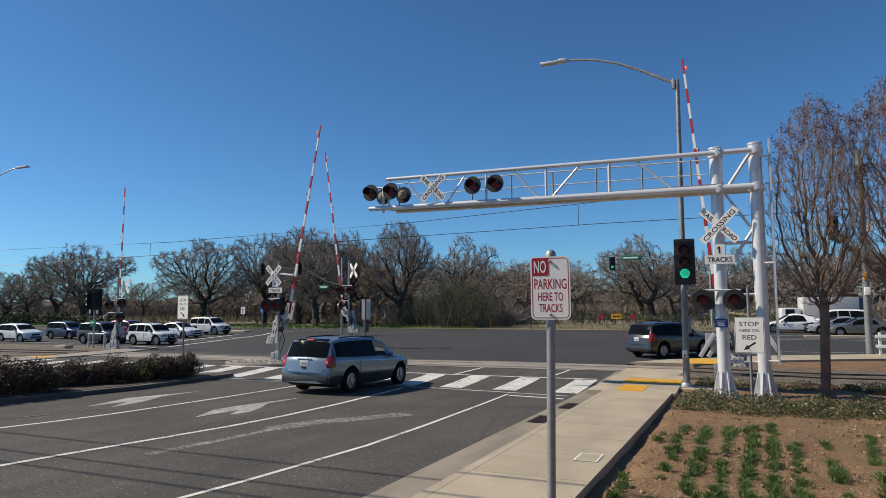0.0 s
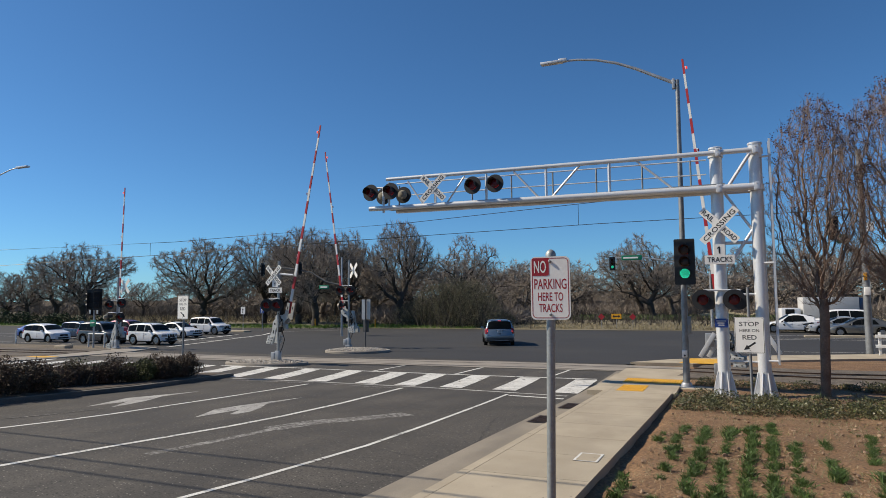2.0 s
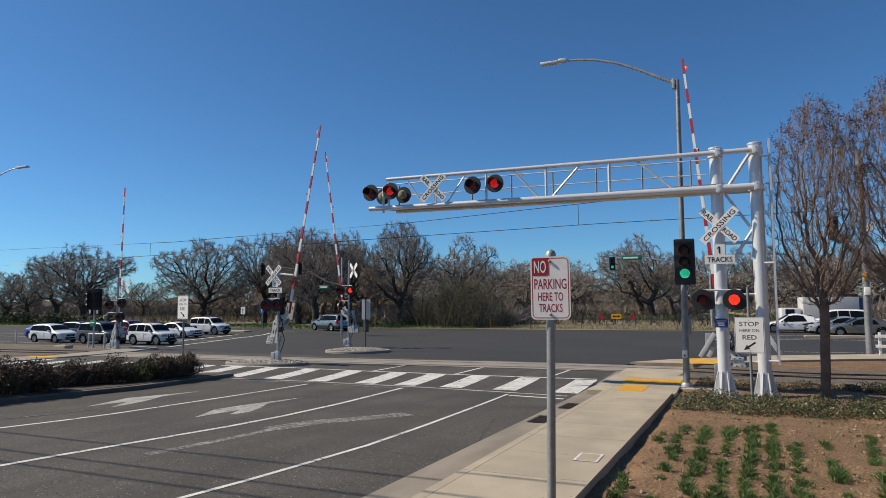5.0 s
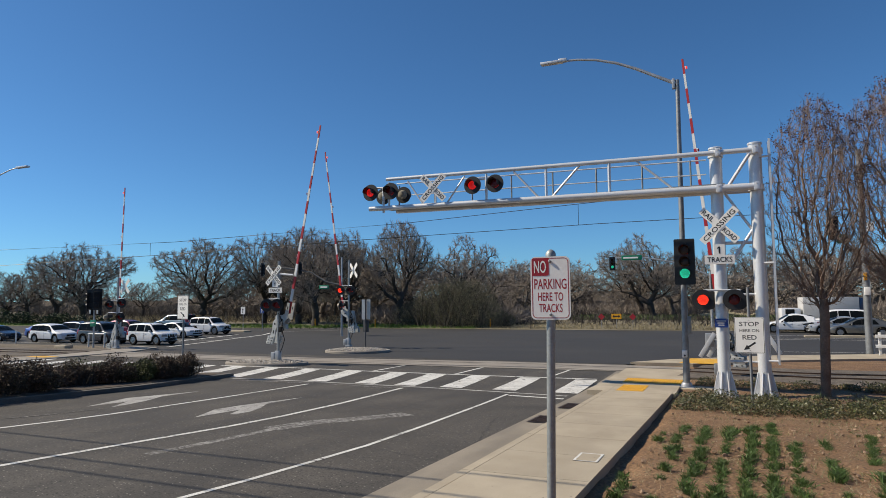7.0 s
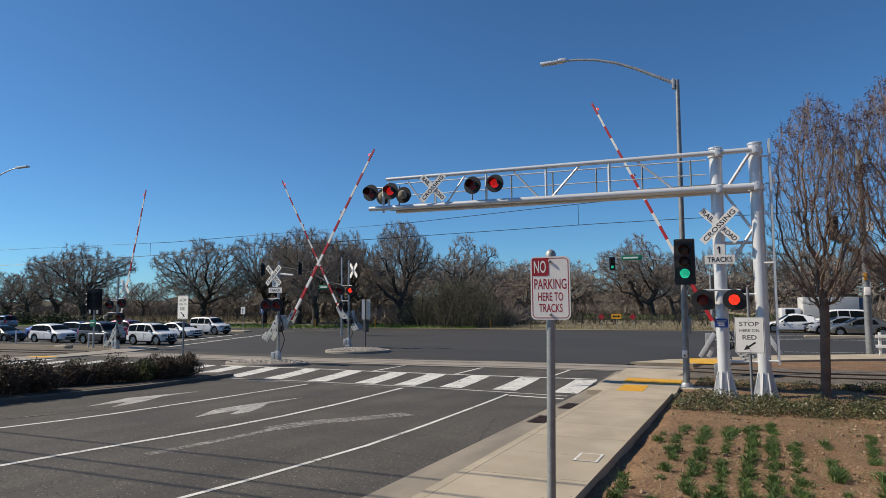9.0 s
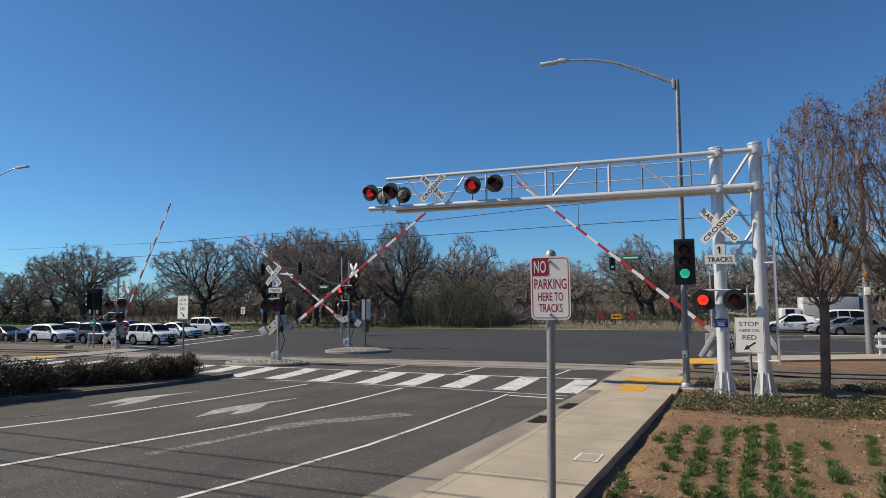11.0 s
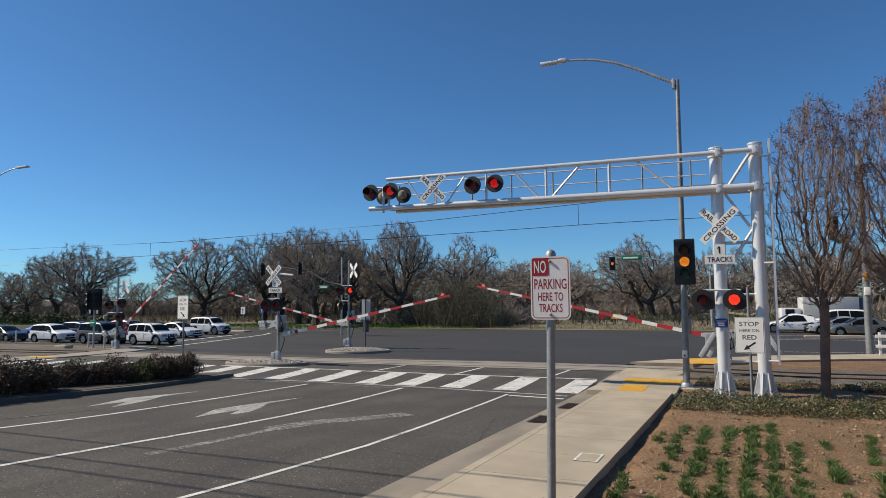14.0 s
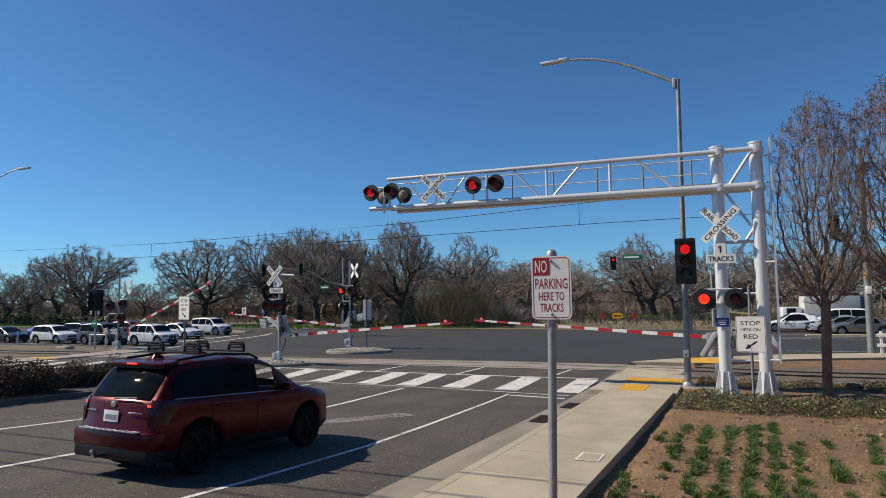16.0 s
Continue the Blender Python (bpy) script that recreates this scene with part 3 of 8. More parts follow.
# lids and grates
lid = thing("utility_lid", -1.95, 10.1, ground_z(10.1) + 0.153, "concrete utility box lid in the pavement", "utility lid", kind="structure")
lid.matrix_basis = pose(-1.95, 10.1, ground_z(10.1) + 0.153, -2.13)
bm = bmesh.new()
ring_plate(bm, rounded(0.36, 0.62, 0.02), rounded(0.29, 0.55, 0.02), 0.006, pose(0, 0, 0.006, -90))
part("frame", bm, PAINT_WHITE, lid, "pale worn rim")
bm = bmesh.new()
plate(bm, rounded(0.29, 0.55, 0.02), 0.004, pose(0, 0, 0.004, -90))
part("lid", bm, CONCRETE, lid)
for gx, gy in ((-3.80, 14.6), (-3.72, 17.2)):
    gr = thing("drain_grate", gx, gy, ground_z(gy) + 0.012, "rusty iron storm-drain grate in the gutter", "drain grate", "storm-drain grates", kind="structure")
    bm = bmesh.new()
    ring_plate(bm, rounded(0.50, 1.15, 0.02), rounded(0.44, 1.09, 0.02), 0.02, pose(0, 0, 0.012, -90))
    gr.matrix_basis = pose(gx, gy, ground_z(gy) + 0.012, -2.13)
    part("frame", bm, RAIL_STEEL, gr)
    # flat black sheet under the bars, painted for the shade in the drain
    bm = bmesh.new()
    plate(bm, rounded(0.46, 1.1, 0.02), 0.004, pose(0, 0, 0.002, -90))
    part("pit", bm, BLACK, gr)
    for i in range(11):
        bm = bmesh.new()
        box(bm, 0.44, 0.035, 0.012, Matrix.Translation((0, -0.5 + 0.1 * i, 0.006)))
        part("bar", bm, RAIL_STEEL, gr, smooth=False)

# plain dark walls, added unseen behind the camera to darken reflections and sky fill
WALL = surf("dull_brown_wall", (0.10, 0.085, 0.06), (0.14, 0.12, 0.09), 0.4, 0.9, bump=0.2, fine=5, speck=0.3, space="Position")
for nm, sx, sy, x, y in (("wall_east", 0.4, 110, 40, -15), ("wall_south", 230, 0.4, -69, -140)):
    bm = bmesh.new()
    box(bm, sx, sy, 13, pose(x, y, 6.5), 0.05)
    structure(nm, bm, WALL, "added plain dull brown wall, out of view, darkening reflections", "wall")
# power cables over the pavement
for x in (-60, 40):
    pp = thing("power_pole", x, 4.4, ground_z(4.4), "brown wooden power pole beside the street", "power pole", "power poles")
    bm = bmesh.new()
    tube(bm, (0, 0, -0.1), (0, 0, 10.4), 0.16, 0.11, 12)
    part("pole", bm, WALL, pp)
    bm = bmesh.new()
    box(bm, 0.12, 2.6, 0.14, pose(0, 0.2, 9.3), 0.01)
    part("cross_arm", bm, WALL, pp)
# power cables, whose shadows cross the street
for y, z in ((3.9, 9.6), (4.6, 9.3), (5.6, 9.6)):
    bm = bmesh.new()
    pipe(bm, [(-60, y, 10.1), (-30, y, z), (-8, y, z - 0.2), (10, y, z), (40, y, 10.1)], 0.028, 6)
    tagged(part("power_cable", bm, BLACK), "black power cable slung across the street", "cable", "power cables")


# ---- crossing equipment ----
FLASHERS = {"left": [], "right": []}   # lamp drums by phase
SIGNALS = []                           # (drum, colour) of the road signals


def numeral_one(parent, h, m):
    """The black figure 1, h high."""
    bm = bmesh.new()
    plate(bm, [(u * h, v * h) for u, v in ((-0.10, -0.5), (0.10, -0.5), (0.10, 0.5), (-0.04, 0.5), (-0.30, 0.30), (-0.30, 0.14), (-0.10, 0.26))], 0.0008, m)
    part("lettering", bm, BLACK, parent, smooth=False)


def disc_drum(name, lit, unlit, parent, m, r, label=""):
    """A round lens on an upright spindle: one face lit, the other unlit. It shows the unlit face (-y) at rest."""
    bm = bmesh.new()
    for y, mi, s in ((-0.006, 0, 1), (0.006, 1, -1)):
        c = bm.verts.new((0, y - s * 0.02, 0))
        k1 = [bm.verts.new((r * 0.6 * math.cos(a), y - s * 0.014, r * 0.6 * math.sin(a))) for a in (2 * math.pi * i / 20 for i in range(20))]
        k2 = [bm.verts.new((r * math.cos(a), y, r * math.sin(a))) for a in (2 * math.pi * i / 20 for i in range(20))]
        for i in range(20):
            j = (i + 1) % 20
            bm.faces.new((c, k1[i], k1[j])).material_index = mi
            bm.faces.new((k1[i], k2[i], k2[j], k1[j])).material_index = mi
    ob = part(name, bm, [unlit, lit], parent, label)
    ob.matrix_basis = m
    return ob


HOUSING_BACK = surf("pale_weathered_housing", (0.34, 0.31, 0.24), (0.24, 0.22, 0.17), 6, 0.6, bump=0.1, fine=40, speck=0.15)


def flasher(parent, x, y, z, phase=None, rz=0, lit=None):
    """A red flashing lamp: black backing disc, hood, lens."""
    R = 0.305
    bm = bmesh.new()
    lathe(bm, ((0.17, 0.0), (R - 0.01, 0.0), (R, 0.012), (R, 0.03), (0.17, 0.032)), 32, pose(0, 0.02, 0, 90))
    hub = part("flasher", bm, BLACK, parent, "black round backing disc")
    hub.matrix_basis = pose(x, y, z, 0, 0, rz)
    bm = bmesh.new()
    lathe(bm, ((0.165, 0.0), (0.165, 0.10), (0.12, 0.20), (0.05, 0.22)), 20, pose(0, 0.005, 0, -90))
    part("housing", bm, HOUSING_BACK, hub, "pale weathered lamp housing")
    # half-round hood
    bm = bmesh.new()
    n = 16
    rows = []
    for rr in (0.168, 0.160):
        for yy, cut in ((-0.012, 0.0), (-0.30, 0.55)):
            rows.append([bm.verts.new((rr * math.cos(a), yy, rr * math.sin(a))) for a in (radians(-25 + 65 * cut * 0.4) + i * (math.pi + radians(50) - radians(52) * cut) / n for i in range(n + 1))])
    for a, b in ((0, 1), (2, 3), (1, 3)):
        for i in range(n):
            bm.faces.new((rows[a][i], rows[a][i + 1], rows[b][i + 1], rows[b][i]))
    part("hood", bm, BLACK, hub)
    drum = disc_drum("lens", lit or LIT_RED, LENS_RED, hub, pose(0, -0.02, 0), 0.15, "deep red lens")
    if phase:
        FLASHERS[phase].append((drum, (0, -0.02, 0)))
    return hub


def crossbuck(parent, x, y, z, length=1.22, rz=0, lettered=True):
    for tilt, txt in ((-45, "RAIL ROAD"), (45, "CROSSING")):
        bm = bmesh.new()
        plate(bm, rounded(length, 0.23, 0.02, 2), 0.004)
        yy = y - (0.012 if tilt > 0 else 0.0)
        b = part("crossbuck_board", bm, SIGN_WHITE, parent, "white board lettered in black" if lettered else "", smooth=False, at=pose(x, yy, z, 0, 0, rz) @ pose(0, 0, 0, 0, -tilt, 0))
        if not lettered:
            continue
        if tilt > 0:
            words("lettering", txt, length * 0.88, 0.14, BLACK, b, pose(0, -0.004, 0))
        else:
            words("lettering", "RAIL", length * 0.30, 0.14, BLACK, b, pose(-length * 0.30, -0.004, 0))
            words("lettering", "ROAD", length * 0.34, 0.14, BLACK, b, pose(length * 0.29, -0.004, 0))


# cantilever over the street
PA, PB = Vector((-0.02, 20.98)), Vector((1.05, 21.0))
Z0 = ground_z(20.98)
cant = thing("cantilever_signal", PA.x, PA.y, Z0, "silver-painted steel cantilever with crossing flashers over the street", "crossing signal")


def cl(x, z, y=0.0):
    """Into the cantilever's own space."""
    return Vector((x - PA.x, y, z - Z0))


for x, top in ((PA.x, 7.52), (PB.x, 7.56)):
    bm = bmesh.new()
    lathe(bm, ((0.19, 0.06), (0.178, 0.4), (0.178, top - Z0 - 0.06), (0.20, top - Z0 - 0.06), (0.20, top - Z0 - 0.015), (0.17, top - Z0)), 28, Matrix.Translation((x - PA.x, 0, 0)))
    post = part("post", bm, ALU, cant, "thick silver round post with a flanged cap")
    bm = bmesh.new()
    box(bm, 0.72, 0.72, 0.07, Matrix.Translation((x - PA.x, 0, 0.06)), 0.01)
    part("base_plate", bm, ALU, post)
    for a in range(8):
        bm = bmesh.new()
        plate(bm, ((0.17, 0.09), (0.34, 0.09), (0.34, 0.16), (0.20, 0.78), (0.17, 0.78)), 0.02, Matrix.Translation((x - PA.x, -0.01, 0)) @ pose(0, 0, 0, 0, 0, a * 45 + 22))
        part("fin", bm, ALU, post, smooth=False)
    bm = bmesh.new()
    box(bm, 1.0, 1.0, 0.2, Matrix.Translation((x - PA.x, 0, -0.06)), 0.02)
    part("footing", bm, CONCRETE_GREY, cant, "concrete footing")
TOP, LOW = 7.28, 6.22
YF = -0.30  # the front truss plane
bm = bmesh.new()
tube(bm, cl(1.1, TOP + 0.02, YF), cl(-0.05, TOP + 0.02, YF), 0.075)
tube(bm, cl(-0.05, TOP + 0.02, YF), cl(-11.05, TOP + 0.12, YF), 0.075, 0.065)
part("top_chord", bm, ALU, cant)
bm = bmesh.new()
tube(bm, cl(1.1, LOW, YF), cl(-11.75, LOW + 0.14, YF), 0.105, 0.085)
part("bottom_chord", bm, ALU, cant)
bm = bmesh.new()
tube(bm, cl(1.1, LOW, 0.42), cl(-11.0, LOW + 0.10, 0.42), 0.085)
part("rear_bottom_chord", bm, ALU, cant)
for x0, z0, x1, z1, r in ((-3.12, 0, -3.12, 1, 0.05), (-5.15, 0, -5.15, 1, 0.045), (-7.22, 0, -7.22, 1, 0.045), (-9.1, 0, -9.1, 1, 0.03), (-10.95, 0, -10.95, 1, 0.045),
                          (-1.2, 0, -2.3, 1, 0.035), (-5.0, 0, -4.05, 1, 0.04), (-5.35, 0, -6.25, 1, 0.035), (-8.75, 0, -8.0, 1, 0.032), (-9.5, 0, -10.2, 1, 0.03), (0.3, 0, 0.95, 1, 0.05)):
    bm = bmesh.new()
    tube(bm, cl(x0, LOW + (TOP - LOW) * z0 + 0.06, YF), cl(x1, LOW + (TOP - LOW) * z1, YF), r, seg=8)
    part("brace", bm, ALU, cant)
# knee braces and rungs between the posts
for (x0, z0), (x1, z1), r in (((0.2, 6.1), (0.95, 4.9), 0.04), ((0.2, 3.9), (0.95, 5.05), 0.05), ((0.1, 4.62), (0.95, 4.62), 0.05), ((0.1, 3.1), (0.95, 3.1), 0.035), ((0.1, 1.15), (1.0, 1.15), 0.035)):
    bm = bmesh.new()
    tube(bm, cl(x0, z0), cl(x1, z1), r, seg=10)
    part("brace", bm, ALU, cant)
for x in (0.05, 1.05):
    for z in (TOP + 0.02, LOW):
        bm = bmesh.new()
        lathe(bm, ((0.215, -0.09), (0.215, 0.09), (0.19, 0.10)), 24, Matrix.Translation(cl(x - (0.07 if x < 1 else 0), z)))
        box(bm, 0.16, 0.10, 0.24, Matrix.Translation(cl(x, z, YF - 0.05)), 0.015)
        for dz in (-0.07, 0.07):
            tube(bm, cl(x, z + dz, YF - 0.1), cl(x, z + dz, YF - 0.15), 0.022, seg=6)
        part("clamp", bm, ALU, cant)
# walkway: grating, kick rail and handrail behind the front truss
bm = bmesh.new()
box(bm, 11.4, 0.62, 0.04, Matrix.Translation(cl(-5.5, LOW + 0.14, 0.05)))
part("walkway_deck", bm, GALV_DARK, cant, "grey grating deck", smooth=False)
for z, r in ((1.03, 0.022), (0.58, 0.02)):
    bm = bmesh.new()
    tube(bm, cl(-0.3, LOW + z, 0.42), cl(-11.0, LOW + z + 0.1, 0.42), r, seg=8)
    part("handrail", bm, ALU, cant)
for i in range(8):
    bm = bmesh.new()
    tube(bm, cl(-0.75 - 1.45 * i, LOW + 0.05, 0.42), cl(-0.75 - 1.45 * i, LOW + 1.05, 0.42), 0.028, seg=8)
    part("rail_post", bm, GALV_DARK, cant)
# ladder on the outer post
for dx in (0.0, 0.36):
    bm = bmesh.new()
    box(bm, 0.05, 0.03, 6.5, Matrix.Translation(cl(1.42, 4.35, dx - 0.25)), 0.005)
    part("ladder_rail", bm, ALU, cant, smooth=False)
for i in range(20):
    bm = bmesh.new()
    tube(bm, cl(1.42, 1.3 + 0.31 * i, -0.25), cl(1.42, 1.3 + 0.31 * i, 0.11), 0.014, seg=6)
    part("rung", bm, ALU, cant)
for z in (7.1, 4.0, 1.2):
    bm = bmesh.new()
    tube(bm, cl(1.05, z, -0.1), cl(1.45, z, -0.2), 0.03, seg=8)
    part("ladder_bracket", bm, ALU, cant)
# flashers over the lanes
for x, ph in ((-11.62, "left"), (-10.80, "right"), (-7.66, "left"), (-6.86, "right")):
    p = cl(x, 6.93 if x < -9 else 6.90, YF - 0.16)
    flasher(cant, p.x, p.y, p.z, ph, 0, LIT_HIGH)
    p = cl(x + 0.22, 6.86, YF + 0.42)
    if x < -9:
        flasher(cant, p.x, p.y, p.z, None, 180)
for xc in (-11.2, -7.24):
    bm = bmesh.new()
    tube(bm, cl(xc - 0.42, 7.12, YF + 0.05), cl(xc + 0.42, 7.12, YF + 0.05), 0.035, seg=10)
    tube(bm, cl(xc, 6.2, YF + 0.05), cl(xc, 7.14, YF + 0.05), 0.045, seg=10)
    part("lamp_bracket", bm, ALU, cant)
p = cl(-9.15, 6.93, YF - 0.14)
crossbuck(cant, p.x, p.y, p.z, 1.22, 0)
# crossbuck, count plate and flashers on the front post
p = cl(0.0, 5.14, -0.24)
crossbuck(cant, p.x, p.y, p.z, 1.36, -6)
bm = bmesh.new()
plate(bm, ((-0.15, 0.0), (0.15, 0.0), (0.15, 0.33), (-0.15, 0.33)), 0.004, Matrix.Translation(cl(-0.02, 4.25, -0.23)))
pl = part("count_plate", bm, SIGN_WHITE, cant, "white plate with the number one", smooth=False)
numeral_one(pl, 0.21, Matrix.Translation(cl(-0.02, 4.41, -0.235)))
bm = bmesh.new()
plate(bm, rounded(0.82, 0.26, 0.01, 2), 0.004, Matrix.Translation(cl(-0.02, 4.13, -0.236)))
pl = part("tracks_plate", bm, SIGN_WHITE, cant, "white plate lettered TRACKS", smooth=False)
words("lettering", "TRACKS", 0.68, 0.15, BLACK, pl, Matrix.Translation(cl(-0.02, 4.13, -0.241)))
for x, ph in ((-0.52, "left"), (0.32, "right")):
    p = cl(x, 2.95, -0.32)
    flasher(cant, p.x, p.y, p.z, ph)
    p = cl(x + 0.12, 2.95, 0.32)
    flasher(cant, p.x, p.y, p.z, None, 180)
bm = bmesh.new()
tube(bm, cl(-0.5, 3.23, -0.2), cl(0.5, 3.23, -0.2), 0.03, seg=10)
part("lamp_bracket", bm, ALU, cant)
bm = bmesh.new()
plate(bm, rounded(0.36, 0.26, 0.02, 2), 0.004, Matrix.Translation(cl(-0.05, 2.27, -0.21)))
pl = part("notice_plate", bm, SIGN_BLUE, cant, "small blue notice plate", smooth=False)
for i in range(3):
    bm = bmesh.new()
    plate(bm, rounded(0.26 - 0.05 * i, 0.022, 0.003, 1), 0.002, Matrix.Translation(cl(-0.05, 2.33 - 0.06 * i, -0.215)))
    part("text_bar", bm, SIGN_WHITE, pl, smooth=False)


# road signal on the street-lamp pole
LP = Vector((-1.15, 22.5))
LZ = ground_z(22.5) + 0.1
lamp = thing("street_lamp", LP.x, LP.y, LZ, "tall galvanised street lamp pole with a curved arm", "street lamp", "street lamps")
bm = bmesh.new()
tube(bm, (0, 0, 0.0), (0.06, 0, 10.1), 0.105, 0.065, 20)
part("pole", bm, GALV_DARK, lamp)
bm = bmesh.new()
lathe(bm, ((0.17, 0), (0.17, 0.10), (0.14, 0.16)), 20)
box(bm, 0.42, 0.42, 0.04, Matrix.Translation((0, 0, 0.02)), 0.01)
part("base", bm, GALV, lamp)
bm = bmesh.new()
box(bm, 1.1, 0.75, 0.14, Matrix.Translation((0.25, 0, -0.06)), 0.02)
part("footing", bm, CONCRETE, lamp)
bm = bmesh.new()
arm = [(0.02, 0, 9.98), (-0.6, 0, 10.32), (-1.25, 0, 10.68), (-1.9, 0, 10.98), (-2.6, 0, 11.2), (-3.2, 0, 11.30), (-3.8, 0, 11.34)]
pipe(bm, arm, 0.06, 12, 0.035)
part("arm", bm, GALV, lamp)
bm = bmesh.new()
box(bm, 0.10, 0.16, 0.34, Matrix.Translation((-0.06, 0, 9.98)), 0.02)
part("arm_bracket", bm, GALV, lamp)
bm = bmesh.new()
box(bm, 0.80, 0.26, 0.09, Matrix.Translation((-4.15, 0, 11.33)), 0.03)
box(bm, 0.30, 0.20, 0.12, Matrix.Translation((-3.75, 0, 11.36)), 0.03)
part("lamp_head", bm, ALU, lamp, "flat grey lamp head")
bm = bmesh.new()
box(bm, 0.16, 0.06, 0.22, Matrix.Translation((-0.02, -0.13, 1.08)), 0.01)
pb = part("push_button", bm, SIGN_WHITE, lamp, "pedestrian push-button plate")
bm = bmesh.new()
lathe(bm, ((0.03, 0), (0.03, 0.02), (0.02, 0.03)), 14, pose(-0.02, -0.16, 1.03, 90))
part("button", bm, BLACK, pb)
bm = bmesh.new()
box(bm, 0.12, 0.1, 0.55, Matrix.Translation((0.15, -0.02, 2.0)), 0.02)
part("control_box", bm, GALV_DARK, lamp)


def road_signal(x, y, z, label, rz=0, scale=1.0, group="road signals"):
    """Three-lens signal head with backplate and visors; z is its centre."""
    ob = thing("traffic_signal", x, y, z, label, "traffic signal", group, rz)
    ob.scale = (1, 1, 1)
    s = scale
    bm = bmesh.new()
    plate(bm, rounded(0.60 * s, 1.40 * s, 0.04 * s, 3), 0.004, Matrix.Translation((0, 0.0, 0)))
    part("backplate", bm, BLACK, ob, smooth=False)
    bm = bmesh.new()
    for i in (-1, 0, 1):
        box(bm, 0.36 * s, 0.20 * s, 0.355 * s, Matrix.Translation((0, 0.11 * s, 0.36 * s * i)), 0.02)
    part("housing", bm, BLACK_PLASTIC, ob)
    for i, (colour, lit, un) in enumerate((("red", LIT_SIGNAL, LENS_RED), ("amber", LIT_AMBER, LENS_AMBER), ("green", LIT_GREEN, LENS_GREEN))):
        zz = (1 - i) * 0.36 * s
        d = disc_drum("lens", lit, un if colour != "red" else LENS_AMBER, ob, pose(0, -0.03 * s, zz), 0.145 * s, colour + " lens")
        SIGNALS.append((d, (0, -0.03 * s, zz), colour))
        bm = bmesh.new()
        n = 16
        rows = []
        for rr in (0.163 * s, 0.156 * s):
            for yy, cut in ((-0.002, 0.0), (-0.27 * s, 1.0)):
                rows.append([bm.verts.new((rr * math.cos(a), yy, zz + rr * math.sin(a))) for a in (radians(-50 + 45 * cut) + k * radians(280 - 90 * cut) / n for k in range(n + 1))])
        for a, b in ((0, 1), (2, 3), (1, 3)):
            for k in range(n):
                bm.faces.new((rows[a][k], rows[a][k + 1], rows[b][k + 1], rows[b][k]))
        part("visor", bm, BLACK, ob)
    return ob


road_signal(-1.06, 22.2, 4.17, "black three-lens traffic signal on the lamp pole", 0, 1.05)


# ---- signs on posts ----
def post_sign(x, y, z0, z1, w, h, label, text_rows, colour=None, border=None, rz=0, lean=0, post_r=0.03, pole_up=0.05, post_mat=None, group="", round_cap=False):
    """A flat sign on a round post. z0: ground, z1: the sign's centre. text_rows: (text, width, height, dz)."""
    ob = thing("road_sign", x, y, z0, label, "sign", group, rz)
    top = z1 - z0 + h / 2 + pole_up
    bm = bmesh.new()
    tube(bm, (lean, 0.0, -0.1), (0, 0, top), post_r, seg=14)
    if round_cap:
        lathe(bm, ((post_r * 1.2, top - 0.03), (post_r * 1.25, top), (post_r * 0.9, top + 0.02), (post_r * 0.3, top + 0.032)), 14)
    part("post", bm, post_mat or GALV, ob)
    bm = bmesh.new()
    zc = z1 - z0
    yf = -post_r - 0.012
    plate(bm, rounded(w, h, 0.038 if h > 0.3 else 0.02), 0.004, Matrix.Translation((0, yf, zc)))
    board = part("sign_board", bm, colour or SIGN_WHITE, ob, smooth=False)
    if border:
        bm = bmesh.new()
        o, i_ = rounded(w - 0.02, h - 0.02, 0.034), rounded(w - 0.02 - 2 * border[1], h - 0.02 - 2 * border[1], 0.026)
        ring_plate(bm, o, i_, 0.001, Matrix.Translation((0, yf - 0.0005, zc)))
        part("border", bm, border[0], board, smooth=False)
    for text, tw, th, dx, dz, m_ in text_rows:
        words("lettering", text, tw, th, m_, board, Matrix.Translation((dx, yf - 0.0006, zc + dz)))
    for dz in (h * 0.42, -h * 0.42):
        bm = bmesh.new()
        lathe(bm, ((0.011, 0), (0.011, 0.008), (0.006, 0.012)), 8, pose(0, yf - 0.002, zc + dz, 90))
        part("bolt", bm, GALV_DARK, board)
    return ob


np_sign = post_sign(-1.143, 4.68, ground_z(4.7) + 0.02, 3.083, 0.287, 0.457, "white and red no-parking sign on a galvanised post",
                    (("PARKING", 0.234, 0.076, 0.0, 0.029, SIGN_RED), ("HERE TO", 0.182, 0.062, 0.0, -0.062, SIGN_RED), ("TRACKS", 0.170, 0.062, 0.0, -0.144, SIGN_RED)),
                    border=(SIGN_RED, 0.006), rz=4, post_mat=GALV_POST, lean=-0.05, post_r=0.031, pole_up=0.022, round_cap=True)
bm = bmesh.new()
plate(bm, rounded(0.125, 0.130, 0.012, 3), 0.002, Matrix.Translation((-0.071, -0.0445, 3.083 - ground_z(4.7) - 0.02 + 0.154)))
nb = part("red_panel", bm, SIGN_RED, np_sign, smooth=False)
words("lettering", "NO", 0.088, 0.090, SIGN_WHITE, nb, Matrix.Translation((-0.073, -0.0457, 3.083 - ground_z(4.7) - 0.02 + 0.154)))


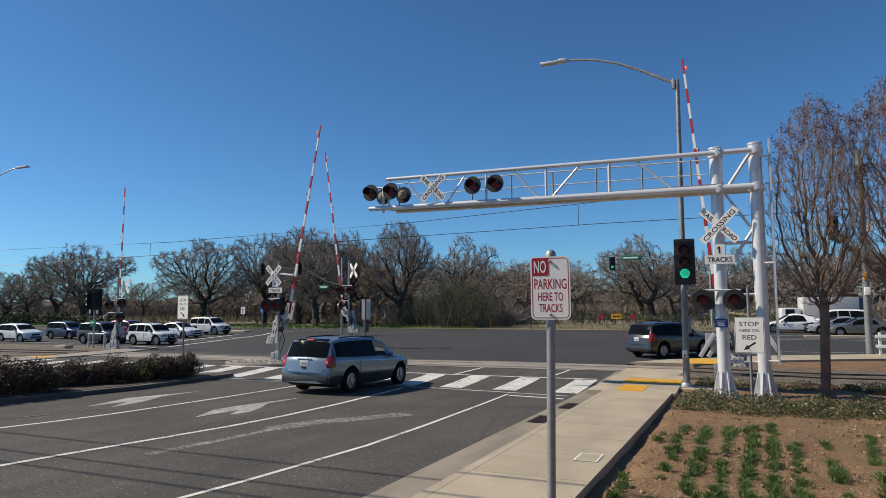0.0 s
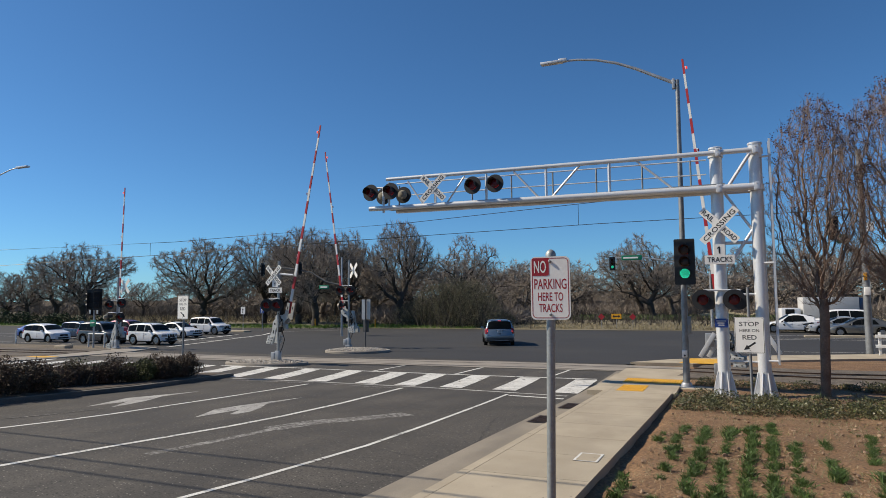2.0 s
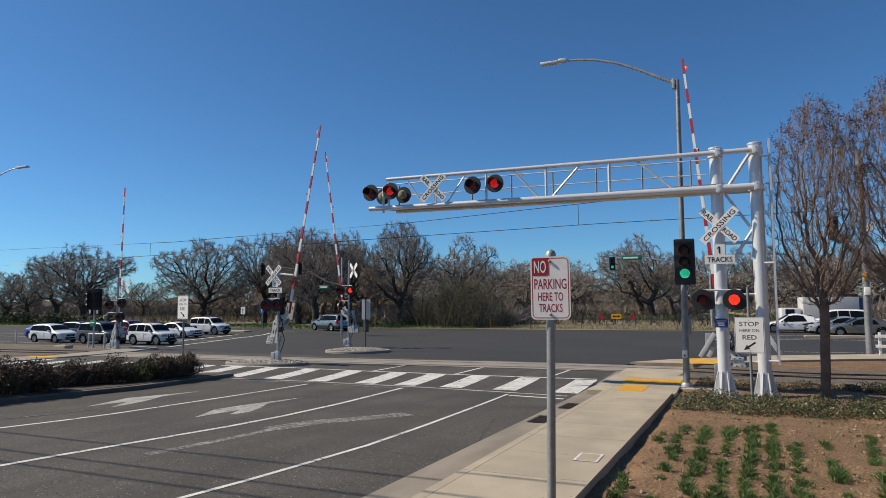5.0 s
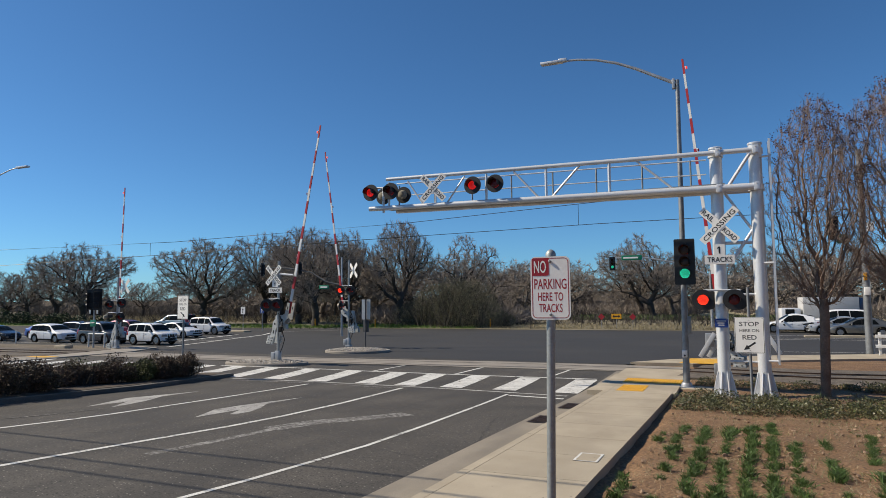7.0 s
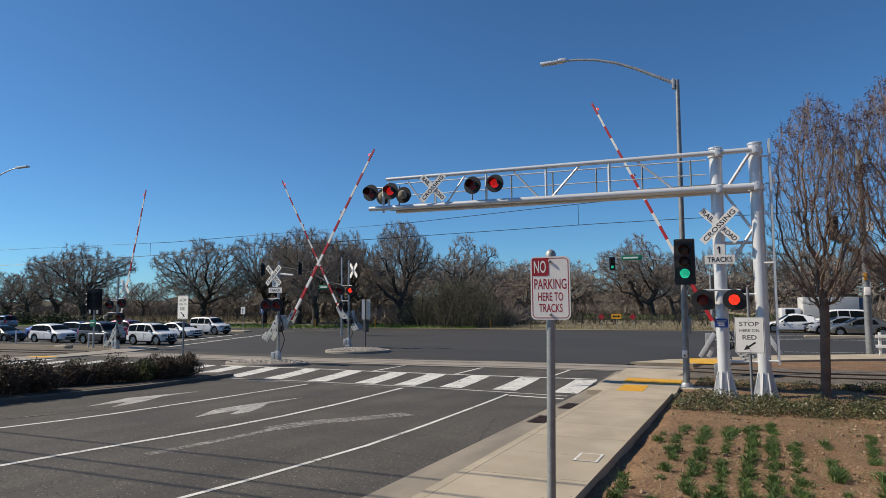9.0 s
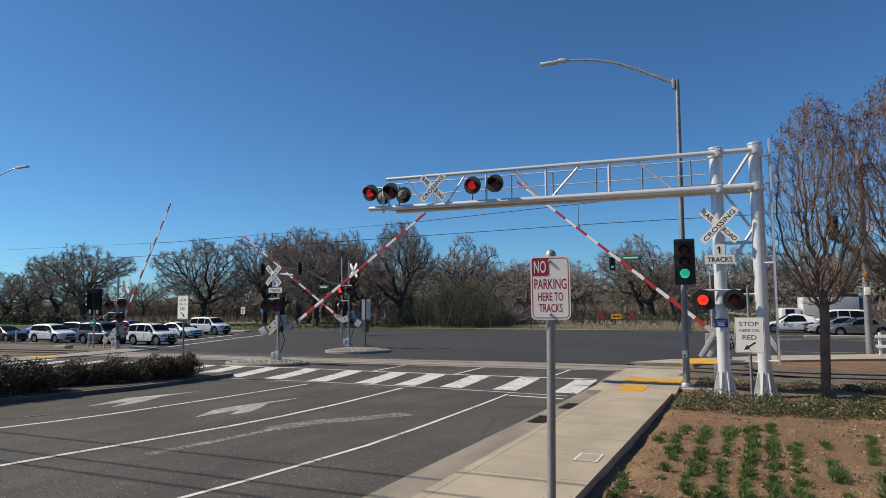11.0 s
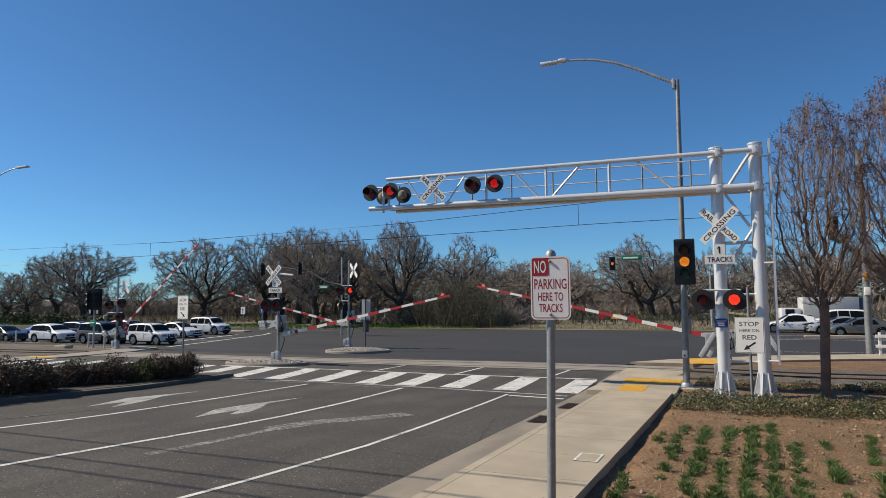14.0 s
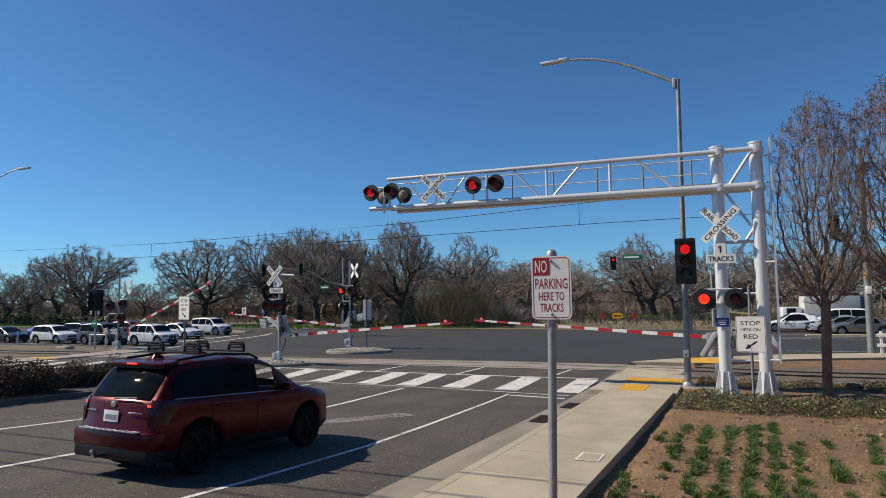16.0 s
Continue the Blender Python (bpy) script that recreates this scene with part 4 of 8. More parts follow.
def stop_here(x, y, z0, z1, label, s, arrow_to, rz, pole_up=0.04):
    ob = post_sign(x, y, z0, z1, 0.76 * s, 1.0 * s, label,
                   (("STOP", 0.50 * s, 0.125 * s, 0, 0.31 * s, BLACK), ("HERE ON", 0.50 * s, 0.085 * s, 0, 0.13 * s, BLACK), ("RED", 0.36 * s, 0.125 * s, 0, -0.06 * s, BLACK)),
                   border=(BLACK, 0.012), rz=rz, post_r=0.035, pole_up=pole_up, post_mat=GALV_DARK, group="stop here signs")
    bm = bmesh.new()
    k = s * 0.40
    pts = [(-0.5, -0.03), (-0.5, 0.03)]
    shape = ((0.45, 0.06), (-0.1, 0.06), (-0.1, 0.18), (-0.48, 0.0), (-0.1, -0.18), (-0.1, -0.06), (0.45, -0.06))
    a = radians(35 if arrow_to == "left" else 145)
    out = []
    for px_, pz in shape:
        out.append((k * (px_ * math.cos(a) - pz * math.sin(a)), k * (px_ * math.sin(a) + pz * math.cos(a))))
    plate(bm, out, 0.0015, Matrix.Translation((0, -0.0485, z1 - z0 - 0.30 * s)))
    part("arrow", bm, BLACK, ob, smooth=False)
    return ob


stop_here(0.62, 18.8, ground_z(18.8) + 0.02, 2.03, "white stop here on red sign with a black arrow", 0.93, "left", -6, 0.78)
stop_here(-19.02, 19.12, ground_z(19) + 0.15, 2.82, "white stop here on red sign on the planted median", 0.9, "right", -12)


# ---- gates ----
GATES = []


def gate_arm(parent, pivot, sign, length, skew, keys, stripes, drop=0.0):
    """The swinging barrier: striped boom, counterweights, small lamps. sign: -1 swings down towards -x."""
    seg = length / stripes
    bm = bmesh.new()
    rings = []
    for i in range(stripes + 1):
        f = i / stripes
        hh, tt = 0.075 - 0.035 * f, 0.03 - 0.012 * f
        rings.append([bm.verts.new((sign * (max(i * seg, 1.1 * drop)), dy * tt, dz * hh - drop)) for dy, dz in ((-1, -1), (1, -1), (1, 1), (-1, 1))])
    for i in range(stripes):
        for k in range(4):
            bm.faces.new((rings[i][k], rings[i][(k + 1) % 4], rings[i + 1][(k + 1) % 4], rings[i + 1][k])).material_index = (i + stripes) % 2
    bm.faces.new(rings[0][::-1])
    bm.faces.new(rings[-1]).material_index = 1
    boom = part("gate_arm", bm, [GATE_WHITE, GATE_RED], parent, "red and white striped barrier arm", smooth=False)
    # conversion bracket and counterweight
    if drop:
        outline = ((1.15, -0.68), (1.15, -0.53), (0.62, -0.48), (0.40, -0.22), (0.26, 0.06), (0.02, 0.20), (-0.40, 0.17), (-0.72, 0.26), (-1.0, 0.24), (-1.0, -0.08), (-0.7, -0.10), (-0.3, -0.04), (-0.06, -0.14), (0.14, -0.48), (0.38, -0.68))
        slots = ((0.9, -0.60, 0.14, 0.05), (0.28, -0.34, 0.05, 0.16), (-0.02, 0.05, 0.10, 0.10), (-0.42, 0.06, 0.16, 0.06))
        weight = (-0.68, 0.06)
    else:
        outline = ((0.75, -0.06), (0.75, 0.07), (0.35, 0.16), (0.12, 0.36), (-0.25, 0.42), (-0.52, 0.50), (-0.78, 0.62), (-0.95, 0.42), (-0.62, 0.24), (-0.3, 0.10), (0.1, -0.05))
        slots = ((-0.05, 0.20, 0.16, 0.06), (0.20, 0.14, 0.12, 0.05), (-0.40, 0.34, 0.14, 0.06), (-0.66, 0.44, 0.10, 0.06))
        weight = (-0.74, 0.49)
    for dy in (-0.17, 0.17):
        bm = bmesh.new()
        plate(bm, [(sign * u, v) for u, v in outline], 0.035, Matrix.Translation((0, dy, 0)))
        for u, v, w_, h_ in slots:
            box(bm, w_, 0.045, h_, pose(sign * u, dy + 0.0175, v), 0, 1)
        part("support_arm", bm, [GATE_CAST, BLACK], boom, "grey slotted support arm", smooth=False)
    for dy in (-0.24, 0.26):
        bm = bmesh.new()
        for k in range(3):
            wx, wz = sign * (weight[0] - 0.135 * k), weight[1] + 0.02 * k
            box(bm, 0.125, 0.10, 0.44, pose(wx, dy, wz, 0, sign * -8, 0), 0.015)
            tube(bm, (wx, dy - 0.06, wz + 0.08), (wx, dy + 0.06, wz + 0.08), 0.026, seg=6, mi=1)
            tube(bm, (wx, dy - 0.06, wz - 0.1), (wx, dy + 0.06, wz - 0.1), 0.026, seg=6, mi=1)
        part("counterweight", bm, [GATE_CAST, BLACK], boom)
    for f in (0.35, 0.66, 0.965):
        bm = bmesh.new()
        box(bm, 0.16, 0.05, 0.035, Matrix.Translation((sign * length * f, 0, 0.075 - drop)), 0.01)
        box(bm, 0.10, 0.06, 0.06, Matrix.Translation((sign * length * f, 0, 0.115 - drop)), 0.015, 1)
        part("arm_lamp", bm, [ALU, LIT_RED if f > 0.9 else LENS_RED], boom)
    GATES.append((boom, pivot, sign, skew, keys))
    return boom


def gate_mast(x, y, name_label, facing, top, skew, pivot_z, sign, length, stripes, keys, lights, bucks, base_z=0.12, pivot_dx=0.0, pivot_dy=0.0, track_plate=True, drop=0.0):
    ob = thing("crossing_gate", x, y, base_z, name_label, "crossing gate", "crossing gates", facing)
    bm = bmesh.new()
    tube(bm, (0, 0, 0), (0, 0, top), 0.065, seg=16)
    part("mast", bm, GALV_POST, ob)
    bm = bmesh.new()
    box(bm, 0.34, 0.34, 0.10, Matrix.Translation((0, 0, 0.05)), 0.02)
    box(bm, 0.24, 0.24, 0.5, Matrix.Translation((0, 0, 0.3)), 0.03)
    part("base", bm, GALV, ob)
    bm = bmesh.new()
    box(bm, 0.22, 0.24, 0.4, Matrix.Translation((-0.22, -0.02, 0.28)), 0.03)
    part("junction_box", bm, GALV, ob)
    bm = bmesh.new()
    box(bm, 0.42, 0.34, 0.50, Matrix.Translation((sign * -0.02, 0.22, pivot_z - base_z + 0.16)), 0.05)
    box(bm, 0.2, 0.2, 0.25, Matrix.Translation((sign * 0.2, 0.3, pivot_z - base_z - 0.15)), 0.03)
    part("gate_motor", bm, GATE_CAST, ob, "cast grey gate mechanism")
    for k_, (cx, cz) in enumerate(((0.24, 0.34), (0.30, 0.05), (0.16, 0.5))):
        bm = bmesh.new()
        pipe(bm, [(cx - 0.1, -0.1, pivot_z - base_z + cz), (cx + 0.05, -0.16, pivot_z - base_z + cz - 0.1), (cx + 0.08, -0.1, pivot_z - base_z + cz - 0.34), (cx - 0.1, 0.02, pivot_z - base_z + cz - 0.45)], 0.018, 6)
        part("cable", bm, BLACK_PLASTIC, ob)
    bm = bmesh.new()
    box(bm, 0.16, 0.14, 0.26, Matrix.Translation((0.2, -0.1, pivot_z - base_z - 0.25)), 0.02)
    part("terminal_box", bm, BLACK_PLASTIC, ob, "small dark terminal box")
    pipe_pts = [(0.12, 0.1, pivot_z - base_z - 0.3), (0.3, 0.1, pivot_z - base_z - 0.75), (0.22, 0.05, 0.75), (0.1, 0.02, 0.45)]
    bm = bmesh.new()
    pipe(bm, pipe_pts, 0.02, 6)
    part("cable", bm, BLACK_PLASTIC, ob, "black flexible cable")
    gate_arm(ob, (pivot_dx, 0.22 + pivot_dy, pivot_z - base_z), sign, length, skew, keys, stripes, drop)
    for lx, ly, lz, ph, rz in lights:
        flasher(ob, lx, ly, lz, ph, rz)
        bm = bmesh.new()
        tube(bm, (0, 0, lz + 0.30), (lx, ly * 0.4, lz + 0.30), 0.028, seg=8)
        part("lamp_bracket", bm, ALU, ob)
    for bx, by, bz, rz, lettered in bucks:
        crossbuck(ob, bx, by, bz, 1.2, rz, lettered)
        bm = bmesh.new()
        tube(bm, (0, 0, bz), (bx, by + 0.03, bz), 0.03, seg=8)
        part("buck_bracket", bm, ALU, ob)
    if track_plate:
        bm = bmesh.new()
        plate(bm, rounded(0.78, 0.24, 0.01, 2), 0.004, Matrix.Translation((-0.14, -0.09, 3.44)))
        pl = part("track_plate", bm, SIGN_WHITE, ob, "white plate lettered TRACK", smooth=False)
        words("lettering", "TRACK", 0.62, 0.14, BLACK, pl, Matrix.Translation((-0.14, -0.097, 3.44)))
        bm = bmesh.new()
        plate(bm, ((-0.17, 0), (0.17, 0), (0.17, 0.34), (-0.17, 0.34)), 0.004, Matrix.Translation((-0.16, -0.085, 3.60)))
        pl = part("count_plate", bm, SIGN_WHITE, ob, smooth=False)
        numeral_one(pl, 0.2, Matrix.Translation((-0.16, -0.088, 3.72)))
    return ob


KEYS_R = ((0, 84.5), (7.3, 84.5), (8.0, 79.2), (8.5, 71.0), (9.0, 63.8), (11.5, 33.0), (12.0, 27.2), (12.5, 22.0), (14.5, 9.0), (16.0, 3.0))
KEYS_A = ((0, 77.8), (7.3, 77.8), (8.0, 70.5), (8.5, 64.0), (9.0, 56.8), (11.5, 27.5), (12.5, 18.8), (14.5, 9.0), (16.0, 4.2))
KEYS_B = ((0, 81.5), (7.3, 81.5), (8.0, 74.5), (8.5, 68.0), (9.0, 60.3), (12.5, 20.0), (14.5, 9.5), (16.0, 4.2))
KEYS_F = ((0, 88.0), (7.3, 88.0), (9.0, 74.2), (12.5, 47.2), (14.5, 30.5), (16.0, 19.5))
gate_mast(-0.05, 26.8, "silver crossing gate with a striped arm behind the cantilever", 0, 2.4, 12, 1.45, -1, 11.2, 18, KEYS_R, (), (), 0.06, track_plate=False)
guard = [o for o in scene.collection.objects if o.name.startswith("crossing_gate")][0]
for x0, z0, x1, z1 in ((-0.26, 1.62, -0.80, 0.72), (-0.05, 1.5, -0.52, 0.7), (1.58, 1.5, 1.95, 0.85)):
    bm = bmesh.new()
    box(bm, 0.16, 0.05, math.hypot(x1 - x0, z1 - z0), pose((x0 + x1) / 2, -0.1 + 0.3 * (x0 > -0.1), (z0 + z1) / 2, 0, math.degrees(math.atan2(x0 - x1, z0 - z1)), 0), 0.01)
    part("guard_leg", bm, ALU, guard, "slanted silver guard leg")
bm = bmesh.new()
box(bm, 0.3, 0.3, 0.5, pose(-0.45, 0.05, 1.35), 0.03)
part("relay_box", bm, GALV, guard)
gate_a = gate_mast(-19.62, 25.72, "silver crossing gate mast with crossbuck on a cobbled island", 0, 4.85, 8, 1.95, 1, 9.75, 16, KEYS_A,
          ((-0.50, -0.25, 2.72, None, 24), (0.12, -0.28, 2.72, None, 24)), ((-0.21, -0.14, 4.16, -5, True),), 0.12, pivot_dx=-0.22, pivot_dy=0.06, drop=0.58)
gate_mast(-22.04, 36.1, "silver crossing gate mast on the far cobbled island", 0, 5.5, 6, 1.98, -1, 11.25, 16, KEYS_B,
          ((-0.46, -0.3, 3.58, "left", 12), (0.28, -0.25, 3.58, "right", 12), (-0.55, -0.1, 2.6, None, 100)), ((0.28, 0.1, 4.86, -28, False),), 0.12, pivot_dx=0.07, track_plate=False, drop=0.58)
gate_mast(-36.2, 30.7, "silver crossing gate mast at the far corner", 0, 4.6, 8, 1.05, 1, 9.6, 16, KEYS_F,
          ((-0.5, -0.2, 2.8, None, 20), (0.6, -0.2, 2.9, None, 20), (-0.7, -0.2, 2.0, None, 160), (0.5, -0.2, 2.0, None, 20)), ((0.5, 0.1, 4.0, -8, False),), 0.1, pivot_dx=-0.29, pivot_dy=0.08, track_plate=False)


bm = bmesh.new()
tube(bm, (0.0, 0.0, 4.22), (0.78, 0.05, 4.16), 0.05, seg=10)
part("cross_arm", bm, ALU, gate_a, "bright silver cross arm")


# ---- vehicles ----
def paint(name, c, rough=0.3, metal=0.25, coat=0.45, spec=0.5):
    return surf(name, c, tuple(k * 0.93 for k in c), 1.5, rough, metal=metal, bump=0.0, fine=400, speck=0.03, rough_var=0.03, coat=coat, spec=spec)


GLASS_DARK = surf("tinted_car_glass", (0.010, 0.012, 0.013), (0.014, 0.017, 0.018), 2, 0.04, bump=0.0, speck=0.05, rough_var=0.01, spec=0.2)
GLASS_CLEAR = surf("car_window_glass", (0.016, 0.021, 0.021), (0.026, 0.033, 0.032), 2, 0.04, bump=0.0, speck=0.05, rough_var=0.01, spec=0.25)
CABIN = surf("dark_cabin_trim", (0.012, 0.012, 0.013), (0.02, 0.02, 0.021), 3, 0.8, bump=0.1, fine=40, speck=0.15, spec=0.2)
PANE = surf("clear_side_glass", (0.02, 0.026, 0.026), (0.03, 0.038, 0.038), 2, 0.03, bump=0.0, speck=0.05, rough_var=0.01, spec=0.5)
PANE.node_tree.nodes["Principled BSDF"].inputs["Alpha"].default_value = 0.25
TYRE = surf("tyre_rubber", (0.010, 0.0095, 0.009), (0.016, 0.015, 0.014), 6, 0.9, bump=0.4, fine=60, speck=0.2, spec=0.15)
RIM = surf("alloy_rim", (0.40, 0.41, 0.42), (0.30, 0.31, 0.32), 5, 0.3, metal=0.8, bump=0.0, speck=0.05)
RIM_DARK = surf("dark_alloy_rim", (0.004, 0.004, 0.004), (0.008, 0.008, 0.008), 5, 0.5, metal=0.0, bump=0.0, speck=0.05, spec=0.12)
CHROME = surf("chrome_trim", (0.7, 0.7, 0.72), (0.62, 0.62, 0.64), 4, 0.15, metal=1.0, bump=0.0, speck=0.02)
TAIL_RED = surf("red_tail_lamp", (0.28, 0.012, 0.014), (0.20, 0.01, 0.012), 9, 0.15, bump=0.2, fine=90, speck=0.15, coat=0.8)
TAIL_SMOKE = surf("smoked_tail_lamp", (0.05, 0.008, 0.010), (0.028, 0.010, 0.011), 9, 0.2, bump=0.2, fine=90, speck=0.15, coat=0.2, spec=0.3)
TAIL_LIT = glow("lit_tail_lamp", (1.0, 0.06, 0.04), 1.0)
HEADLAMP_DIM = surf("smoky_headlamp", (0.32, 0.33, 0.35), (0.17, 0.175, 0.18), 9, 0.12, bump=0.2, fine=60, speck=0.2, coat=0.9)
HEADLAMP = surf("clear_headlamp", (0.55, 0.56, 0.58), (0.35, 0.36, 0.38), 9, 0.12, bump=0.2, fine=60, speck=0.2, coat=0.9)
# grey cladding, its colour darkened further for the shade along the sill
CLADDING = surf("shaded_body_cladding", (0.022, 0.025, 0.029), (0.032, 0.036, 0.041), 3, 0.45, bump=0.1, speck=0.08)
PLATE = surf("number_plate", (0.62, 0.63, 0.64), (0.55, 0.56, 0.58), 3, 0.4, bump=0.0, speck=0.05)


def lin(table, y):
    """Value at y of a table sorted by falling y."""
    if y >= table[0][0]:
        return table[0][1]
    for (a, va), (b, vb) in zip(table, table[1:]):
        if y >= b:
            return va + (vb - va) * (a - y) / (a - b)
    return table[-1][1]


class Shell:
    """Outer surface of a car body from its side outline. Forward is +y."""

    def __init__(self, width, top, belt, clearance, axles, wheel_r, tumble=0.22, lower=0.0):
        self.w, self.top, self.belt, self.clear, self.axles, self.r, self.tumble, self.lower = width / 2, top, belt, clearance, axles, wheel_r, tumble, lower
        self.y1, self.y0 = top[0][0], top[-1][0]

    def half(self, y):
        f = max(0.0, (y - (self.y1 - 0.75)) / 0.75)
        b = max(0.0, ((self.y0 + 0.55) - y) / 0.55)
        return self.w * (1 - 0.20 * f ** 2.4 - 0.10 * b ** 2.4)

    def low(self, y):
        z = self.clear + 0.10 * max(0.0, (y - (self.y1 - 0.5)) / 0.5) ** 2 + 0.14 * max(0.0, ((self.y0 + 0.6) - y) / 0.6) ** 2
        for a in self.axles:
            d = abs(y - a)
            R = self.r + 0.075
            if d < R:
                z = max(z, self.r + math.sqrt(R * R - d * d) * 0.98)
        return z

    def roof(self, y):
        """Height of the upper outline, its corners eased."""
        if self.y0 + 0.55 < y < self.y1 - 0.25:
            return sum(lin(self.top, y + d) for d in (-0.1, -0.06, -0.02, 0.02, 0.06, 0.1)) / 6
        return lin(self.top, y)

    def ring(self, y):
        w, zl, zt = self.half(y), self.low(y), self.roof(y)
        zb = min(lin(self.belt, y), zt - 0.02)
        zl = min(zl, zt - 0.12)
        zb = max(zb, zl + 0.08)
        zt = max(zt, zb + 0.02)
        g = zt - zb
        mid = max(zl + 0.05, 0.45 * zb + 0.2)
        mid = min(mid, zb - 0.03)
        gl = min(1.0, g / 0.5)
        x5 = w * 0.955
        x6 = x5 - self.tumble * max(0.0, g - 0.06) - (0.10 * w) * (1 - gl)
        low2 = min(max(zl + 0.03, self.lower), mid - 0.01) if self.lower else zl + 0.03
        return [(0, zl), (w * 0.87, zl), (w * 0.975, low2), (w, mid), (w * 0.985, zb - 0.035 * min(1, (zb - mid) / 0.1)), (x5, zb), (x6, zt - 0.055 * gl - 0.004), (x6 - 0.07 * gl - 0.02, zt - 0.012), (x6 * 0.55, zt + 0.016 * gl), (0, zt + 0.022 * gl + 0.01)]

    def side_x(self, y, z):
        r = self.ring(y)
        (x5, z5), (x6, z6) = r[5], r[6]
        if z <= z5:
            (x4, z4) = r[4]
            (x3, z3) = r[3]
            if z >= z4:
                return x4 + (x5 - x4) * (z - z4) / max(z5 - z4, 1e-3)
            return x3 + (x4 - x3) * max(0, min(1, (z - z3) / max(z4 - z3, 1e-3)))
        return x5 + (x6 - x5) * min(1.0, (z - z5) / max(z6 - z5, 1e-3))

    def mesh(self, n=72, hole=None, screen=None):
        ys_ = {self.y1, self.y0}
        for i in range(n + 1):
            ys_.add(self.y0 + (self.y1 - self.y0) * i / n)
        for a in self.axles:
            for k in range(-8, 9):
                ys_.add(a + k / 8 * (self.r + 0.075) * 0.999)
        for y, _ in self.top:
            ys_.add(y)
        ys_ = sorted(ys_)
        ys_ = [y for i, y in enumerate(ys_) if i == 0 or y - ys_[i - 1] > 0.012]
        bm = bmesh.new()
        rows = []
        for y in ys_:
            r = self.ring(y)
            r = [r[0]] + [(a[0] + (b[0] - a[0]) * u, a[1] + (b[1] - a[1]) * u) for n_, (a, b) in enumerate(zip(r, r[1:])) for u in ((0.08, 0.90) if n_ == 5 else (0.2, 0.8))] + [r[-1]]
            rows.append([bm.verts.new((x, y, z)) for x, z in r] + [bm.verts.new((-x, y, z)) for x, z in r[-2:0:-1]])
        m = len(rows[0])
        for a, b in zip(rows, rows[1:]):
            for k in range(m):
                side = min(k, m - 1 - k)
                if hole and side == 11:
                    # leave the front door windows open where all of the cell lies inside the pane
                    inside = True
                    for v in (a[k], a[(k + 1) % m], b[(k + 1) % m], b[k]):
                        z0, z1 = lin(self.belt, v.co.y), self.roof(v.co.y)
                        f_ = min(1.0, max(0.0, (v.co.z - z0) / max(z1 - z0, 0.05)))
                        if not hole[3] + 0.01 < v.co.y < hole[0] + (hole[1] - hole[0]) * f_ - 0.01:
                            inside = False
                    if inside:
                        continue
                if screen and side >= 15 and screen[1] + 0.08 < a[k].co.y and b[k].co.y < screen[0] - 0.04:
                    continue
                f = bm.faces.new((a[k], a[(k + 1) % m], b[(k + 1) % m], b[k]))
                f.material_index = 1 if side < 2 else (2 if side < 5 else 0)
        bm.faces.new(rows[0])
        bm.faces.new(rows[-1][::-1])
        return bm


def side_window(shell, name, yfb, yft, yrt, yrb, mat_, parent, sgn, lo=0.035, hi=0.10):
    bm = bmesh.new()
    cols = []
    n = 8
    for i in range(n + 1):
        f = i / n
        col = []
        yb, yt = yfb + (yrb - yfb) * f, yft + (yrt - yft) * f
        for k in range(5):
            y = yb + (yt - yb) * k / 4
            z0, z1 = lin(shell.belt, yb) + lo, lin(shell.top, yt) - hi
            z = z0 + (z1 - z0) * k / 4
            col.append(bm.verts.new((sgn * (shell.side_x(y, z) + 0.007), y, z)))
        cols.append(col)
    for a, b in zip(cols, cols[1:]):
        for k in range(4):
            bm.faces.new((a[k], a[k + 1], b[k + 1], b[k]))
    r = bmesh.ops.solidify(bm, geom=bm.faces[:], thickness=0.006)
    return part(name, bm, mat_, parent)


def end_window(shell, name, ya, yb, mat_, parent, inset=0.86, s0=0.08, s1=0.92):
    """Windscreen or rear window, along the top outline from ya (low) to yb (high)."""
    bm = bmesh.new()
    rows = []
    dy, dz = yb - ya, lin(shell.top, yb) - lin(shell.top, ya)
    nv = Vector((0, dz, -dy)).normalized()
    if nv.z < 0:
        nv = -nv
    for i in range(7):
        s = s0 + (s1 - s0) * i / 6
        y = ya + dy * s
        r = shell.ring(y)
        xe = r[6][0] * inset * (1.04 - 0.02 * s)
        row = []
        for k in range(-4, 5):
            x = xe * k / 4
            ax = abs(x)
            x7, z7 = r[7]
            x8, z8 = r[8]
            z9 = r[9][1]
            z = z9 + (z8 - z9) * ax / max(x8, 1e-3) if ax < x8 else z8 + (z7 - z8) * min(1, (ax - x8) / max(x7 - x8, 1e-3))
            row.append(bm.verts.new(Vector((x, y, z)) + nv * (0.012 + 0.028 * math.sin(math.pi * i / 6) * (1 - (k / 4) ** 2))))
        rows.append(row)
    for a, b in zip(rows, rows[1:]):
        for k in range(8):
            bm.faces.new((a[k], a[k + 1], b[k + 1], b[k]))
    bmesh.ops.solidify(bm, geom=bm.faces[:], thickness=0.008)
    return part(name, bm, mat_, parent)


WHEELS = {}


def rear_y(shell, z):
    """Where the tail stands at height z."""
    tail_ = [p for p in shell.top if p[0] < 0]
    for (ya, za), (yb, zb) in zip(tail_, tail_[1:]):
        if zb <= z <= za and za > zb:
            return ya + (yb - ya) * (za - z) / (za - zb)
    return shell.y0


